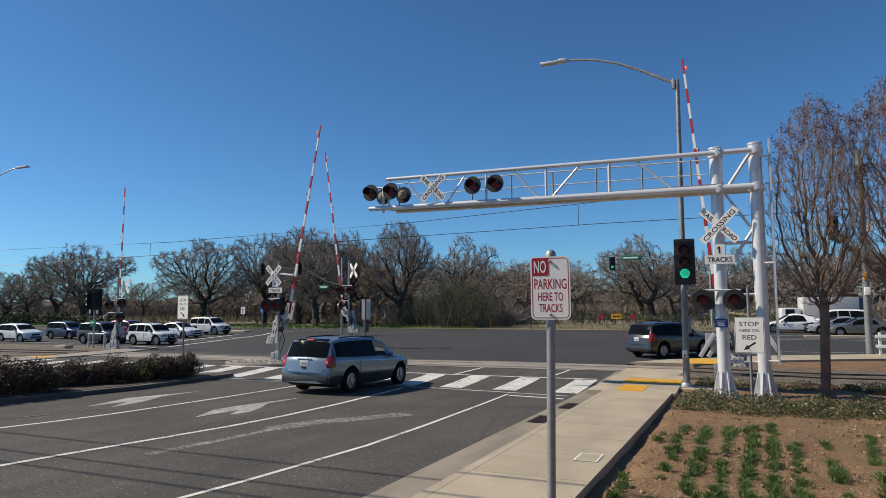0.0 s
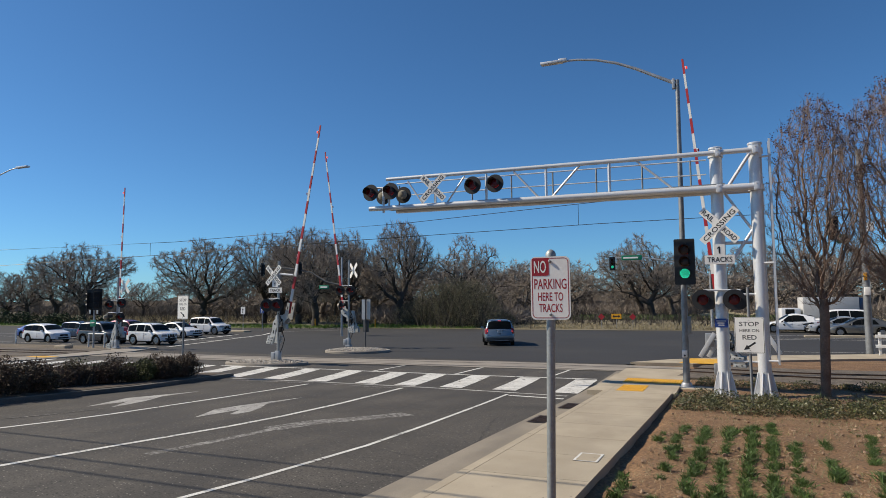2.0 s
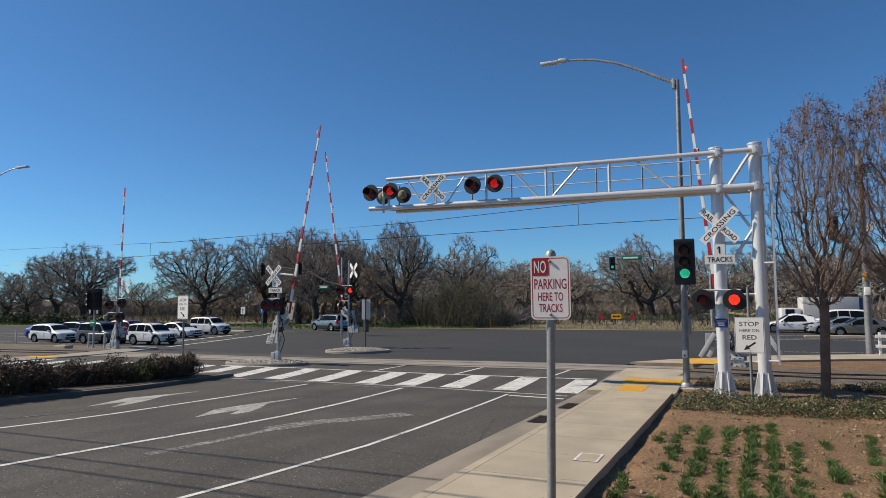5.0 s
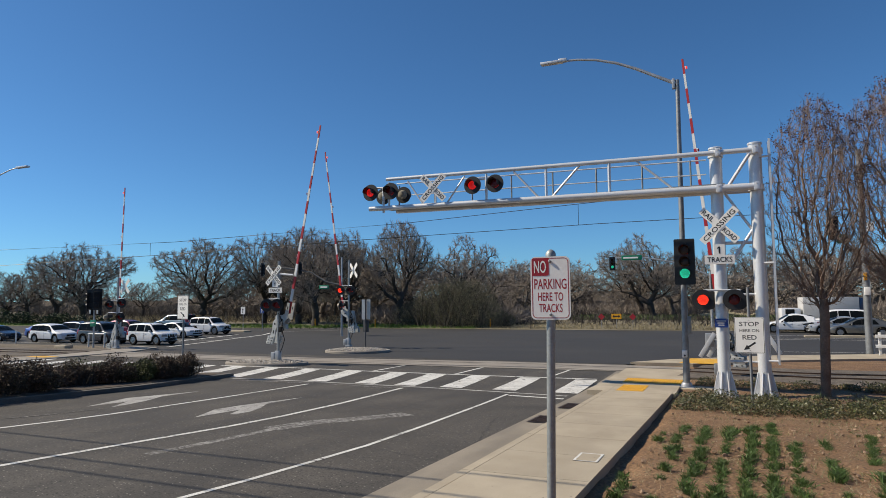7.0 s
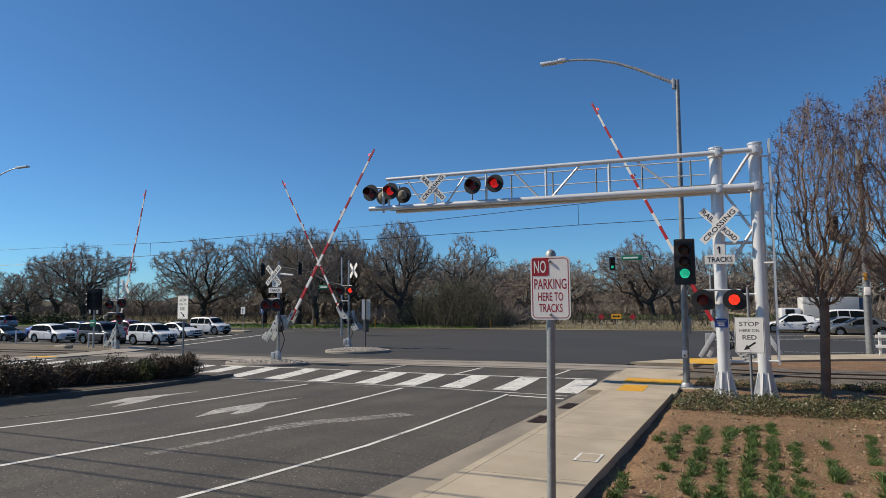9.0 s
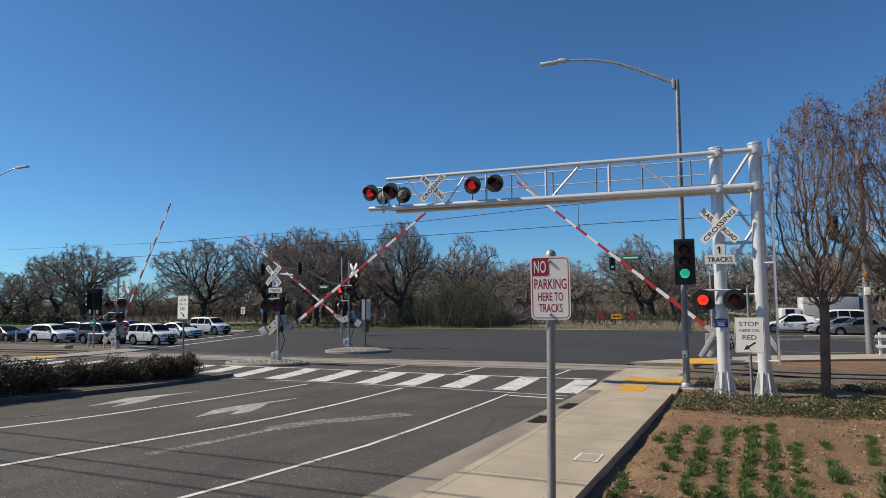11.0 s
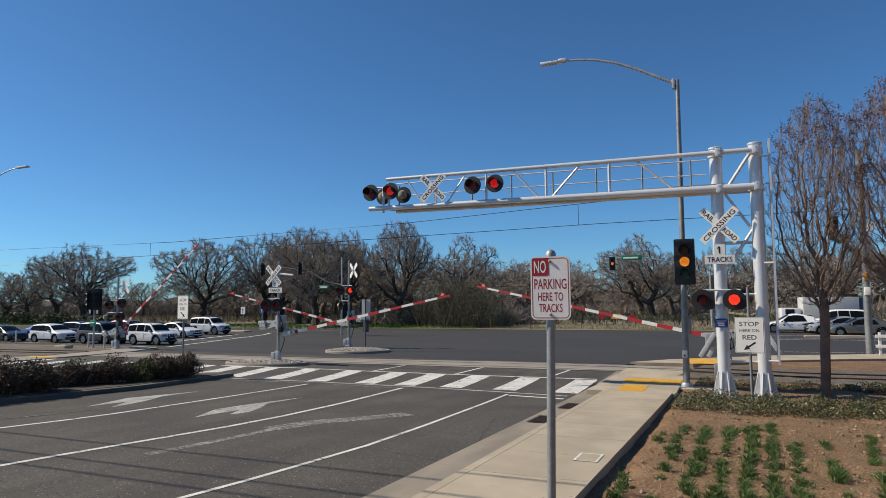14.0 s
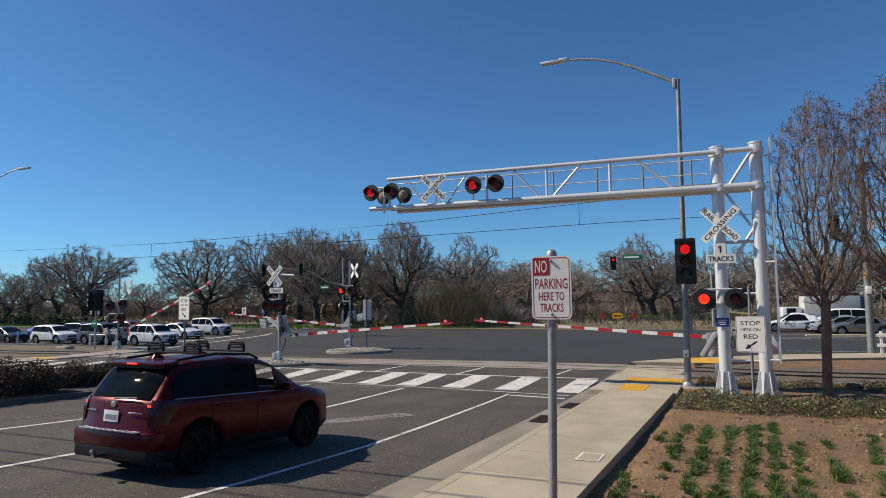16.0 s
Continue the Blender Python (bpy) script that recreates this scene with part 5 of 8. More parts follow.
def wheel(parent, x, y, r, w, rim, spokes, sgn):
    key = (round(r, 3), rim.name, spokes)
    if key not in WHEELS:
        bm = bmesh.new()
        prof = ((r * 0.66, -w / 2 + 0.02), (r * 0.93, -w / 2), (r, -w / 2 + 0.03), (r, w / 2 - 0.03), (r * 0.93, w / 2), (r * 0.66, w / 2 - 0.02), (r * 0.62, w / 2 - 0.06), (r * 0.62, -w / 2 + 0.06))
        seg = 28
        rings = [[bm.verts.new((h, rr * math.cos(2 * math.pi * i / seg), rr * math.sin(2 * math.pi * i / seg))) for i in range(seg)] for rr, h in prof]
        for a, b in zip(rings, rings[1:] + rings[:1]):
            for i in range(seg):
                bm.faces.new((a[i], a[(i + 1) % seg], b[(i + 1) % seg], b[i]))
        tyre = mesh_of(bm, "tyre", TYRE, True)
        bm = bmesh.new()
        for s in (1, -1):
            m = pose(0, 0, 0, 0, 90 * s, 0)
            lathe(bm, ((r * 0.63, w / 2 - 0.05), (r * 0.66, w / 2 - 0.025), (r * 0.60, w / 2 - 0.02), (r * 0.57, w / 2 - 0.07)), 28, m)
            lathe(bm, ((r * 0.16, w / 2 - 0.06), (r * 0.14, w / 2 - 0.02), (r * 0.05, w / 2 - 0.012)), 12, m)
            for k in range(spokes):
                a = 2 * math.pi * k / spokes
                box(bm, 0.03, r * 0.085, r * 0.56, pose(s * (w / 2 - 0.04), 0, 0) @ Matrix.Rotation(a, 4, "X") @ Matrix.Translation((0, 0, r * 0.34)), 0.008)
        rm = mesh_of(bm, "rim", rim, True)
        bm = bmesh.new()
        lathe(bm, ((r * 0.6, -0.02), (r * 0.6, 0.02)), 20, pose(0, 0, 0, 0, 90, 0))
        WHEELS[key] = (tyre, rm, mesh_of(bm, "brake_disc", BLACK, True))
    ob = new("wheel", WHEELS[key][0])
    ob.parent = parent
    ob.matrix_basis = pose(x, y, r)
    for nm, me in zip(("rim", "brake_disc"), WHEELS[key][1:]):
        c = new(nm, me)
        c.parent = ob
    return ob


def round_ends(ob, shell, front=0.26, back=0.15):
    """Bow nose and tail in plan, as car bodies are; wheels keep their place."""
    for c in ob.children_recursive:
        if c.type != "MESH" or c.name.startswith("wheel") or (c.parent and c.parent.name.startswith("wheel")):
            continue
        me = c.data
        co = np.empty(len(me.vertices) * 3)
        me.vertices.foreach_get("co", co)
        co = co.reshape(-1, 3)
        across = np.clip(np.abs(co[:, 0]) / shell.w, 0, 1.1)
        tail_ = np.clip((shell.y0 + 0.9 - co[:, 1]) / 0.9, 0, 1) ** 1.6
        nose = np.clip((co[:, 1] - shell.y1 + 1.0) / 1.0, 0, 1) ** 1.6
        co[:, 1] += back * tail_ * across ** 3 - front * nose * across ** 2.6
        me.vertices.foreach_set("co", co.ravel())
        me.update()


def tail_lamp(shell, sgn, z0, z1, wrap_x, wrap_y, material, parent, wedge=False):
    """A lamp that wraps the rear corner of the body and stands a little proud of it."""
    bm = bmesh.new()
    rows = []
    for i in range(7):
        f = i / 6
        z = z0 + (z1 - z0) * f
        yb = rear_y(shell, z) + 0.012
        k = 1.0 - 0.18 * (2 * f - 1) ** 4
        reach = wrap_y * ((0.42 + 0.58 * f) if wedge else k)
        hx = shell.side_x(yb + 0.16, z)
        pts = [(hx - wrap_x * k, yb - 0.020), (hx - 0.075, yb - 0.022), (hx - 0.025, yb + 0.004), (hx + 0.004, yb + 0.05),
               (shell.side_x(yb + reach * 0.6, z) + 0.014, yb + reach * 0.6), (shell.side_x(yb + reach, z) + 0.006, yb + reach), (hx - 0.10, yb + reach), (hx - wrap_x * k, yb + 0.12)]
        rows.append([bm.verts.new((sgn * x, y, z)) for x, y in pts])
    n = len(rows[0])
    for a, b in zip(rows, rows[1:]):
        for j in range(n):
            bm.faces.new((a[j], a[(j + 1) % n], b[(j + 1) % n], b[j]))
    bm.faces.new(rows[0])
    bm.faces.new(rows[-1])
    return part("tail_light", bm, material, parent)


def car(name, label, category, body_mat, shell, windows, screen, rear, track, rim=None, spokes=5, lower_mat=None, rails=None, tail=None, tail_mat=None, head=None, plate_z=0.9, group="", rear_glass=None, spoiler=False, wheel_w=0.23, chrome=False, rail_mat=None, pillar_mat=None, wedge=False, rear_inset=0.90, bowed=True, see_through=False, barred=None):
    """A whole car at the origin, standing on z = 0."""
    ob = new(name)
    tagged(ob, label, category, group)
    body = part("body", shell.mesh(110 if see_through else 72, windows[0] if see_through else None, screen if see_through else None), [body_mat, BLACK_PLASTIC, lower_mat or BLACK_PLASTIC], ob)
    for sgn in (1, -1):
        for w in windows:
            side_window(shell, "side_window", w[0], w[1], w[2], w[3], w[4] if len(w) > 4 else GLASS_DARK, ob, sgn)
        for w, w2 in zip(windows, windows[1:]):
            side_window(shell, "pillar", w[3] + 0.02, w[2] + 0.02, w2[1] - 0.02, w2[0] - 0.02, pillar_mat or BLACK_PLASTIC, ob, sgn, 0.03, 0.098)
    if see_through:
        floor_z, mid = shell.clear + 0.12, windows[0][3]
        belt_z = lin(shell.belt, mid)
        for sgn in (1, -1):
            bm = bmesh.new()
            box(bm, 0.50, 0.50, 0.16, pose(sgn * 0.36, mid + 0.32, floor_z + 0.32), 0.05)
            box(bm, 0.48, 0.14, 0.62, pose(sgn * 0.36, mid + 0.06, floor_z + 0.66, 14), 0.05)
            box(bm, 0.24, 0.09, 0.18, pose(sgn * 0.36, mid - 0.03, floor_z + 1.08, 10), 0.03)
            part("front_seat", bm, CABIN, ob, "dark front seat seen through the glass")
        bm = bmesh.new()
        box(bm, shell.w * 1.7, 0.45, 0.30, pose(0, screen[0] - 0.42, belt_z - 0.12), 0.06)
        part("dashboard", bm, CABIN, ob)
        bm = bmesh.new()
        ring_ = [(0.36 + 0.18 * math.cos(2 * math.pi * i / 20), 0, 0.18 * math.sin(2 * math.pi * i / 20)) for i in range(21)]
        pipe(bm, [pose(-0.72, screen[0] - 0.78, belt_z + 0.02, -25) @ Vector(p) for p in ring_], 0.016, 6)
        part("steering_wheel", bm, CABIN, ob)
        bm = bmesh.new()
        box(bm, shell.w * 1.62, 0.05, lin(shell.top, mid) - floor_z - 0.12, pose(0, mid - 0.55, (lin(shell.top, mid) + floor_z) / 2 - 0.05), 0.02)
        part("rear_seats", bm, CABIN, ob)
        for sgn in (1, -1):
            bm = bmesh.new()
            box(bm, 0.03, 1.3, belt_z - floor_z, pose(sgn * (shell.w - 0.16), mid + 0.45, (belt_z + floor_z) / 2 - 0.02), 0.01)
            part("door_lining", bm, CABIN, ob)
    end_window(shell, "windscreen", screen[0], screen[1], PANE if see_through else GLASS_CLEAR, ob, 0.96)
    end_window(shell, "rear_window", rear[0], rear[1], rear_glass or GLASS_DARK, ob, rear_inset)
    for a in shell.axles:
        for sgn in (1, -1):
            wheel(ob, sgn * track / 2, a, shell.r, wheel_w, rim or RIM, spokes, sgn)
    y1, y0 = shell.y1, shell.y0
    for sgn in (1, -1):
        hw, hl, hh = 0.22, 0.28, 0.10
        hy, hz = y1 - 0.24, lin(shell.belt, y1 - 0.2) - 0.05
        bm = bmesh.new()
        box(bm, hw, hl, hh, pose(sgn * (shell.half(y1 - 0.10) - hw * 0.42), hy, hz, -6, 0, sgn * 14), 0.04)
        part("headlight", bm, HEADLAMP, ob)
        ty, tz, tw, th, tl = tail or (y0 + 0.16, 1.0, 0.17, 0.36, 0.26)
        tail_lamp(shell, sgn, tz - th / 2, tz + th / 2, tw, tl, tail_mat or TAIL_RED, ob, wedge)
        mz = lin(shell.belt, screen[0] - 0.35) + 0.08
        my = screen[0] - 0.45
        mx = shell.side_x(my, mz)
        bm = bmesh.new()
        box(bm, 0.20, 0.10, 0.14, pose(sgn * (mx + 0.12), my, mz, 0, 0, 0), 0.035)
        box(bm, 0.10, 0.05, 0.05, pose(sgn * (mx + 0.01), my, mz - 0.04), 0.01)
        part("mirror", bm, body_mat, ob)
        for i, w in enumerate(windows[:2]):
            hy_ = w[3] + 0.16
            hz_ = lin(shell.belt, hy_) - 0.12
            bm = bmesh.new()
            box(bm, 0.035, 0.19, 0.03, pose(sgn * (shell.side_x(hy_, hz_) + 0.012), hy_, hz_), 0.01)
            part("door_handle", bm, CHROME if chrome and not rail_mat else body_mat, ob)
            # door seams
            bm = bmesh.new()
            zz0, zz1 = shell.clear + 0.16, lin(shell.belt, w[3]) + 0.01
            pts = [(sgn * (shell.side_x(w[3] - 0.03, z) + 0.0035), w[3] - 0.03, z) for z in (zz1, zz1 - 0.12, (zz0 + zz1) / 2, zz0 + 0.1)]
            for p, q in zip(pts, pts[1:]):
                tube(bm, p, q, 0.006, seg=4, caps=False)
            part("door_seam", bm, BLACK, ob)
        bm = bmesh.new()
        ln = [(sgn * (shell.side_x(y, lin(shell.belt, y)) + 0.004), y, lin(shell.belt, y) + 0.012) for y in [windows[0][0] + (windows[-1][3] - windows[0][0]) * i / 10 for i in range(11)]]
        pipe(bm, ln, 0.009, 5)
        part("belt_trim", bm, CHROME if chrome else BLACK, ob)
        if rails:
            bm = bmesh.new()
            ya, yb, hgt = rails
            rr = lambda y: (sgn * (shell.ring(y)[7][0] - 0.03), y, lin(shell.top, y))
            p = [Vector(rr(ya)), Vector(rr(ya - 0.18)) + Vector((0, 0, hgt)), Vector(rr((ya + yb) / 2)) + Vector((0, 0, hgt + 0.01)), Vector(rr(yb + 0.18)) + Vector((0, 0, hgt)), Vector(rr(yb))]
            pipe(bm, p, 0.020, 8)
            part("roof_rail", bm, rail_mat or (BLACK_PLASTIC if not chrome else ALU), ob)
    # grille, plates, rear bumper insert
    bm = bmesh.new()
    box(bm, shell.half(y1) * 1.0, 0.05, 0.17, pose(0, y1 - 0.012, 0.66), 0.03)
    part("grille", bm, BLACK_PLASTIC, ob)
    bm = bmesh.new()
    box(bm, shell.half(y1) * 1.3, 0.06, 0.13, pose(0, y1 - 0.02, 0.43), 0.03)
    part("air_intake", bm, BLACK_PLASTIC, ob)
    bm = bmesh.new()
    box(bm, shell.half(y0) * 1.86, 0.07, 0.16, pose(0, y0 + 0.015, 0.41), 0.05)
    part("rear_bumper_insert", bm, lower_mat or BLACK_PLASTIC, ob)
    zz = plate_z
    yy = rear_y(shell, zz)
    bm = bmesh.new()
    box(bm, 0.305, 0.006, 0.155, pose(0, yy - 0.006, zz, -4), 0.002)
    pl = part("number_plate", bm, PLATE, ob)
    bm = bmesh.new()
    box(bm, 0.235, 0.002, 0.062, pose(0, yy - 0.0115, zz - 0.01, -4))
    part("text_bar", bm, GALV_DARK, pl, smooth=False)
    if barred:
        nose(ob, shell, *barred)
    if bowed:
        round_ends(ob, shell)
    return ob


def nose(ob, shell, z, tall):
    """Barred grille, corner headlamps, bumper and fog lamps on the front of a tall car."""
    y1 = shell.y1
    half = shell.half(y1 - 0.1)
    bm = bmesh.new()
    box(bm, half * 0.86, 0.06, tall, pose(0, y1 + 0.012, z), 0.02)
    g = part("grille_surround", bm, BLACK_PLASTIC, ob)
    for k in (-1, 0, 1):
        bm = bmesh.new()
        box(bm, 0.07, 0.05, tall * 0.92, pose(k * half * 0.34, y1 + 0.035, z, 0, k * 14), 0.015)
        part("grille_bar", bm, CHROME, g, "chrome grille bar")
    for sgn in (1, -1):
        bm = bmesh.new()
        box(bm, half * 0.46, 0.30, tall * 0.9, pose(sgn * half * 0.80, y1 - 0.10, z + 0.02, 0, 0, -sgn * 16), 0.05)
        part("headlamp_unit", bm, HEADLAMP_DIM, ob, "smoky clear headlamp")
        bm = bmesh.new()
        lathe(bm, ((0.0, 0.03), (0.06, 0.025), (0.065, 0.0)), 12, pose(sgn * half * 0.7, y1 + 0.02, z - tall * 0.5 - 0.24, 90))
        part("fog_lamp", bm, HEADLAMP, ob)
    bm = bmesh.new()
    box(bm, half * 1.5, 0.05, 0.10, pose(0, y1 + 0.02, z - tall * 0.5 - 0.13), 0.02)
    part("bumper_slot", bm, BLACK_PLASTIC, ob)
    bm = bmesh.new()
    box(bm, half * 1.7, 0.10, 0.12, pose(0, y1 - 0.03, shell.clear + 0.06), 0.03)
    part("bumper_lip", bm, BLACK_PLASTIC, ob)


def suv_shell(L, W, H, wb, fo, r, clear=0.2, boxy=0.0, lower=0.0, hood=1.02, rake=0.0):
    """An estate or off-roader: upright tail, long roof. boxy 0..1."""
    f, b = wb / 2 + fo, wb / 2 + fo - L
    a = wb / 2
    ws = a - 0.28 + 0.10 * boxy
    top = [(f, 0.58), (f - 0.05, hood - 0.26 + 0.13 * boxy), (f - 0.20, hood - 0.14 + 0.09 * boxy), (f - 0.55, hood - 0.05 + 0.04 * boxy), (ws + 0.12, hood + 0.04), (ws, hood + 0.08), (ws - 0.62 + 0.15 * boxy, H - 0.14), (ws - 0.88 + 0.15 * boxy, H - 0.045), (ws - 1.3, H - 0.01), (0.0 - 0.5, H),
           (b + 0.85 + rake, H - 0.02), (b + 0.42 + rake - 0.12 * boxy, H - 0.07), (b + 0.34 + rake - 0.12 * boxy, H - 0.13), (b + 0.10, hood + 0.04), (b + 0.045, hood - 0.06), (b + 0.03, 0.72), (b, 0.66), (b, 0.45)]
    belt = [(f, hood - 0.22 + 0.06 * boxy), (a + 0.2, hood - 0.12 + 0.06 * boxy), (ws, hood - 0.04 + 0.05 * boxy), (b + 0.3, hood + 0.06), (b, hood + 0.05)]
    return Shell(W, top, belt, clear, (a, -a), r, 0.40 - 0.16 * boxy, lower), ws, b


def sedan_shell(L, W, H, wb, fo, r, clear=0.16, fast=0.0):
    f, b = wb / 2 + fo, wb / 2 + fo - L
    a = wb / 2
    ws = a - 0.35
    top = [(f, 0.50), (f - 0.06, 0.64), (f - 0.3, 0.76), (ws + 0.15, 0.93), (ws, 0.98), (ws - 0.85, H - 0.08), (ws - 1.2, H - 0.01), (ws - 1.6, H), (-a + 0.45, H - 0.06), (-a - 0.1 - 0.3 * fast, H - 0.22), (b + 0.55 - 0.2 * fast, 1.06), (b + 0.10, 1.02), (b + 0.02, 0.92), (b, 0.5)]
    belt = [(f, 0.62), (a + 0.2, 0.78), (ws, 0.86), (b + 0.3, 0.96), (b, 0.94)]
    return Shell(W, top, belt, clear, (a, -a), r, 0.46), ws, b


def suv(name, label, mat_, L, W, H, wb, fo, r, boxy=0.0, **kw):
    rake = kw.pop("rake", 0.0)
    sh, ws, b = suv_shell(L, W, H, wb, fo, r, kw.pop("clear", 0.2), boxy, kw.pop("lower", 0.0), kw.pop("hood", 1.02), rake)
    a = wb / 2
    r1 = b + 0.42 + rake - 0.12 * boxy
    front_glass = kw.pop("front_glass", GLASS_CLEAR)
    wins = ((ws - 0.16, ws - 0.66, -0.04, -0.04, front_glass), (-0.10, -0.10, -0.92, -0.98), (-1.03, -0.97, r1 - 0.16, r1 - 0.18))
    return car(name, label, "car", mat_, sh, wins, (ws, ws - 0.70 + 0.15 * boxy), (b + 0.10, b + 0.36 + rake - 0.12 * boxy), W - 0.24, **kw)


def sedan(name, label, mat_, L, W, H, wb, fo, r, fast=0.0, **kw):
    sh, ws, b = sedan_shell(L, W, H, wb, fo, r, fast=fast)
    a = wb / 2
    wins = ((ws - 0.22, ws - 0.80, -0.06, -0.06), (-0.14, -0.14, -a + 0.42, -a + 0.18))
    return car(name, label, "car", mat_, sh, wins, (ws, ws - 0.95), (b + 0.55 - 0.2 * fast, -a + 0.2), W - 0.22, tail=(b + 0.12, 0.84, 0.22, 0.2, 0.2), plate_z=0.72, **kw)


def place(ob, x, y, heading, size=1.0):
    ob.matrix_basis = pose(x, y, ground_z(y) + 0.006, 0, 0, heading) @ Matrix.Diagonal((size, size, size, 1))
    return ob


WHITE_CAR = paint("white_car_paint", (0.78, 0.79, 0.80), 0.3, 0.0)
SILVER_CAR = paint("silver_car_paint", (0.19, 0.19, 0.18), 0.3, 0.6)
GREY_CAR = paint("dark_grey_car_paint", (0.07, 0.075, 0.085), 0.28, 0.4)
BLACK_CAR = paint("black_car_paint", (0.018, 0.019, 0.022), 0.25, 0.2)
CHARCOAL = paint("charcoal_metallic_paint", (0.055, 0.056, 0.06), 0.26, 0.5, 0.5)
BRIGHT_SILVER = paint("bright_silver_car_paint", (0.42, 0.43, 0.44), 0.28, 0.5)
NAVY_CAR = paint("blue_car_paint", (0.035, 0.06, 0.12), 0.28, 0.3)
BRIGHT_BLUE = paint("bright_blue_car_paint", (0.03, 0.09, 0.35), 0.28, 0.2)
PALE_BLUE = paint("pale_blue_metallic_paint", (0.215, 0.275, 0.32), 0.26, 0.5, 0.5)
RED_CAR = paint("dark_red_metallic_paint", (0.085, 0.004, 0.008), 0.30, 0.45, 0.12, 0.25)
BOX_WHITE = paint("dull_white_box", (0.5, 0.5, 0.49), 0.6, 0.0, 0.0)
PLUM_CAR = paint("plum_car_paint", (0.16, 0.03, 0.06), 0.28, 0.3)

# standing traffic on the boulevard
place(suv("car", "white boxy off-roader with roof rack waiting at the lights", WHITE_CAR, 4.35, 1.85, 1.80, 2.62, 0.80, 0.41, 0.8, pillar_mat=WHITE_CAR, rails=(0.5, -1.7, 0.10), clear=0.26, hood=1.08, barred=(0.80, 0.24), group="waiting cars"), -37.9, 35.2, -90, 0.85)
place(suv("car", "white off-roader waiting in the far lane", WHITE_CAR, 4.5, 1.87, 1.80, 2.65, 0.88, 0.42, 0.6, pillar_mat=WHITE_CAR, rails=(0.5, -1.7, 0.07), clear=0.28, hood=1.08, lower_mat=WHITE_CAR, barred=(0.82, 0.20), group="waiting cars"), -44.5, 48.1, -90, 0.9)
place(suv("car", "dark grey off-roader waiting behind the gate mast", GREY_CAR, 4.4, 1.85, 1.78, 2.6, 0.85, 0.37, 0.5, rails=(0.4, -1.7, 0.06), group="waiting cars"), -42.9, 35.2, -90, 0.9)
place(sedan("car", "white saloon waiting between two off-roaders", WHITE_CAR, 4.55, 1.78, 1.48, 2.7, 0.95, 0.32, 0.5, barred=(0.66, 0.13), group="waiting cars"), -43.0, 42.8, -90, 0.9)
place(suv("car", "plum-coloured estate waiting in the middle lane", PLUM_CAR, 4.6, 1.8, 1.66, 2.7, 0.9, 0.34, 0.0, group="waiting cars"), -48.6, 42.6, -90, 0.9)
# queue across the boulevard
hatch = place(sedan("car", "white hatchback with dark graphics in the queue", WHITE_CAR, 4.5, 1.82, 1.58, 2.75, 0.88, 0.34, 1.0, group="queued cars"), 5.3, 63.6, 92)
# splashed dark graphics on the rear door and wing of the hatchback
side = sedan_shell(4.5, 1.82, 1.58, 2.75, 0.88, 0.34, fast=1.0)[0]
for cy, cz, ry_, rz_, sd_ in ((-1.0, 0.72, 0.30, 0.07, 1), (-1.45, 0.80, 0.34, 0.10, 2), (-1.75, 0.62, 0.16, 0.13, 3), (-0.55, 0.66, 0.22, 0.03, 4), (0.55, 0.66, 0.10, 0.09, 5)):
    bm = bmesh.new()
    g = random.Random(sd_)
    ring = [(cy + ry_ * k * math.cos(a), cz + rz_ * k * math.sin(a)) for a, k in ((2 * math.pi * i / 14, g.uniform(0.45, 1.1)) for i in range(14))]
    bm.faces.new([bm.verts.new((-side.side_x(y, z) - 0.006, y, z)) for y, z in ring])
    part("graphic", bm, BLACK, hatch, "dark splashed graphic", smooth=False)
place(sedan("car", "silver-grey saloon in the queue", SILVER_CAR, 4.75, 1.80, 1.45, 2.78, 0.92, 0.33, 0.2, group="queued cars"), 9.45, 58.2, 92, 0.98)
place(sedan("car", "white saloon at the end of the queue", WHITE_CAR, 4.75, 1.80, 1.47, 2.78, 0.92, 0.33, 0.2, group="queued cars"), 14.2, 60.0, 92)
place(sedan("car", "light silver saloon half hidden behind the grey one", BRIGHT_SILVER, 4.7, 1.80, 1.42, 2.75, 0.92, 0.33, 0.2, barred=(0.62, 0.12), group="queued cars"), 8.55, 61.1, 92)
place(suv("car", "white off-roader in the far lane of the queue", WHITE_CAR, 4.8, 1.9, 1.9, 2.8, 0.92, 0.38, 0.5, pillar_mat=WHITE_CAR, hood=1.08, group="queued cars"), 9.1, 66.4, 92)
# white box truck behind the queue
truck = thing("box_truck", 8.2, 70.5, 0, "white box truck standing in the far lane", "truck", rz=96)
bm = bmesh.new()
box(bm, 2.3, 4.6, 2.3, pose(0, -0.9, 1.85), 0.04)
part("cargo_box", bm, BOX_WHITE, truck)
bm = bmesh.new()
box(bm, 2.2, 0.35, 2.2, pose(0, -3.4, 1.83), 0.03)
part("tail_door", bm, NAVY_CAR, truck, "dark blue rear door")
bm = bmesh.new()
box(bm, 2.0, 1.7, 1.5, pose(0, 2.4, 1.25), 0.15)
cab = part("cab", bm, WHITE_CAR, truck)
bm = bmesh.new()
box(bm, 2.04, 0.8, 0.5, pose(0, 2.5, 1.65), 0.05)
part("cab_window", bm, GLASS_DARK, cab)
bm = bmesh.new()
box(bm, 1.0, 6.0, 0.2, pose(0, 0, 0.62), 0.03)
part("chassis", bm, BLACK, truck)
for yy in (2.2, -1.9):
    for sg in (1, -1):
        wheel(truck, sg * 0.95, yy, 0.4, 0.26, RIM, 6, sg)

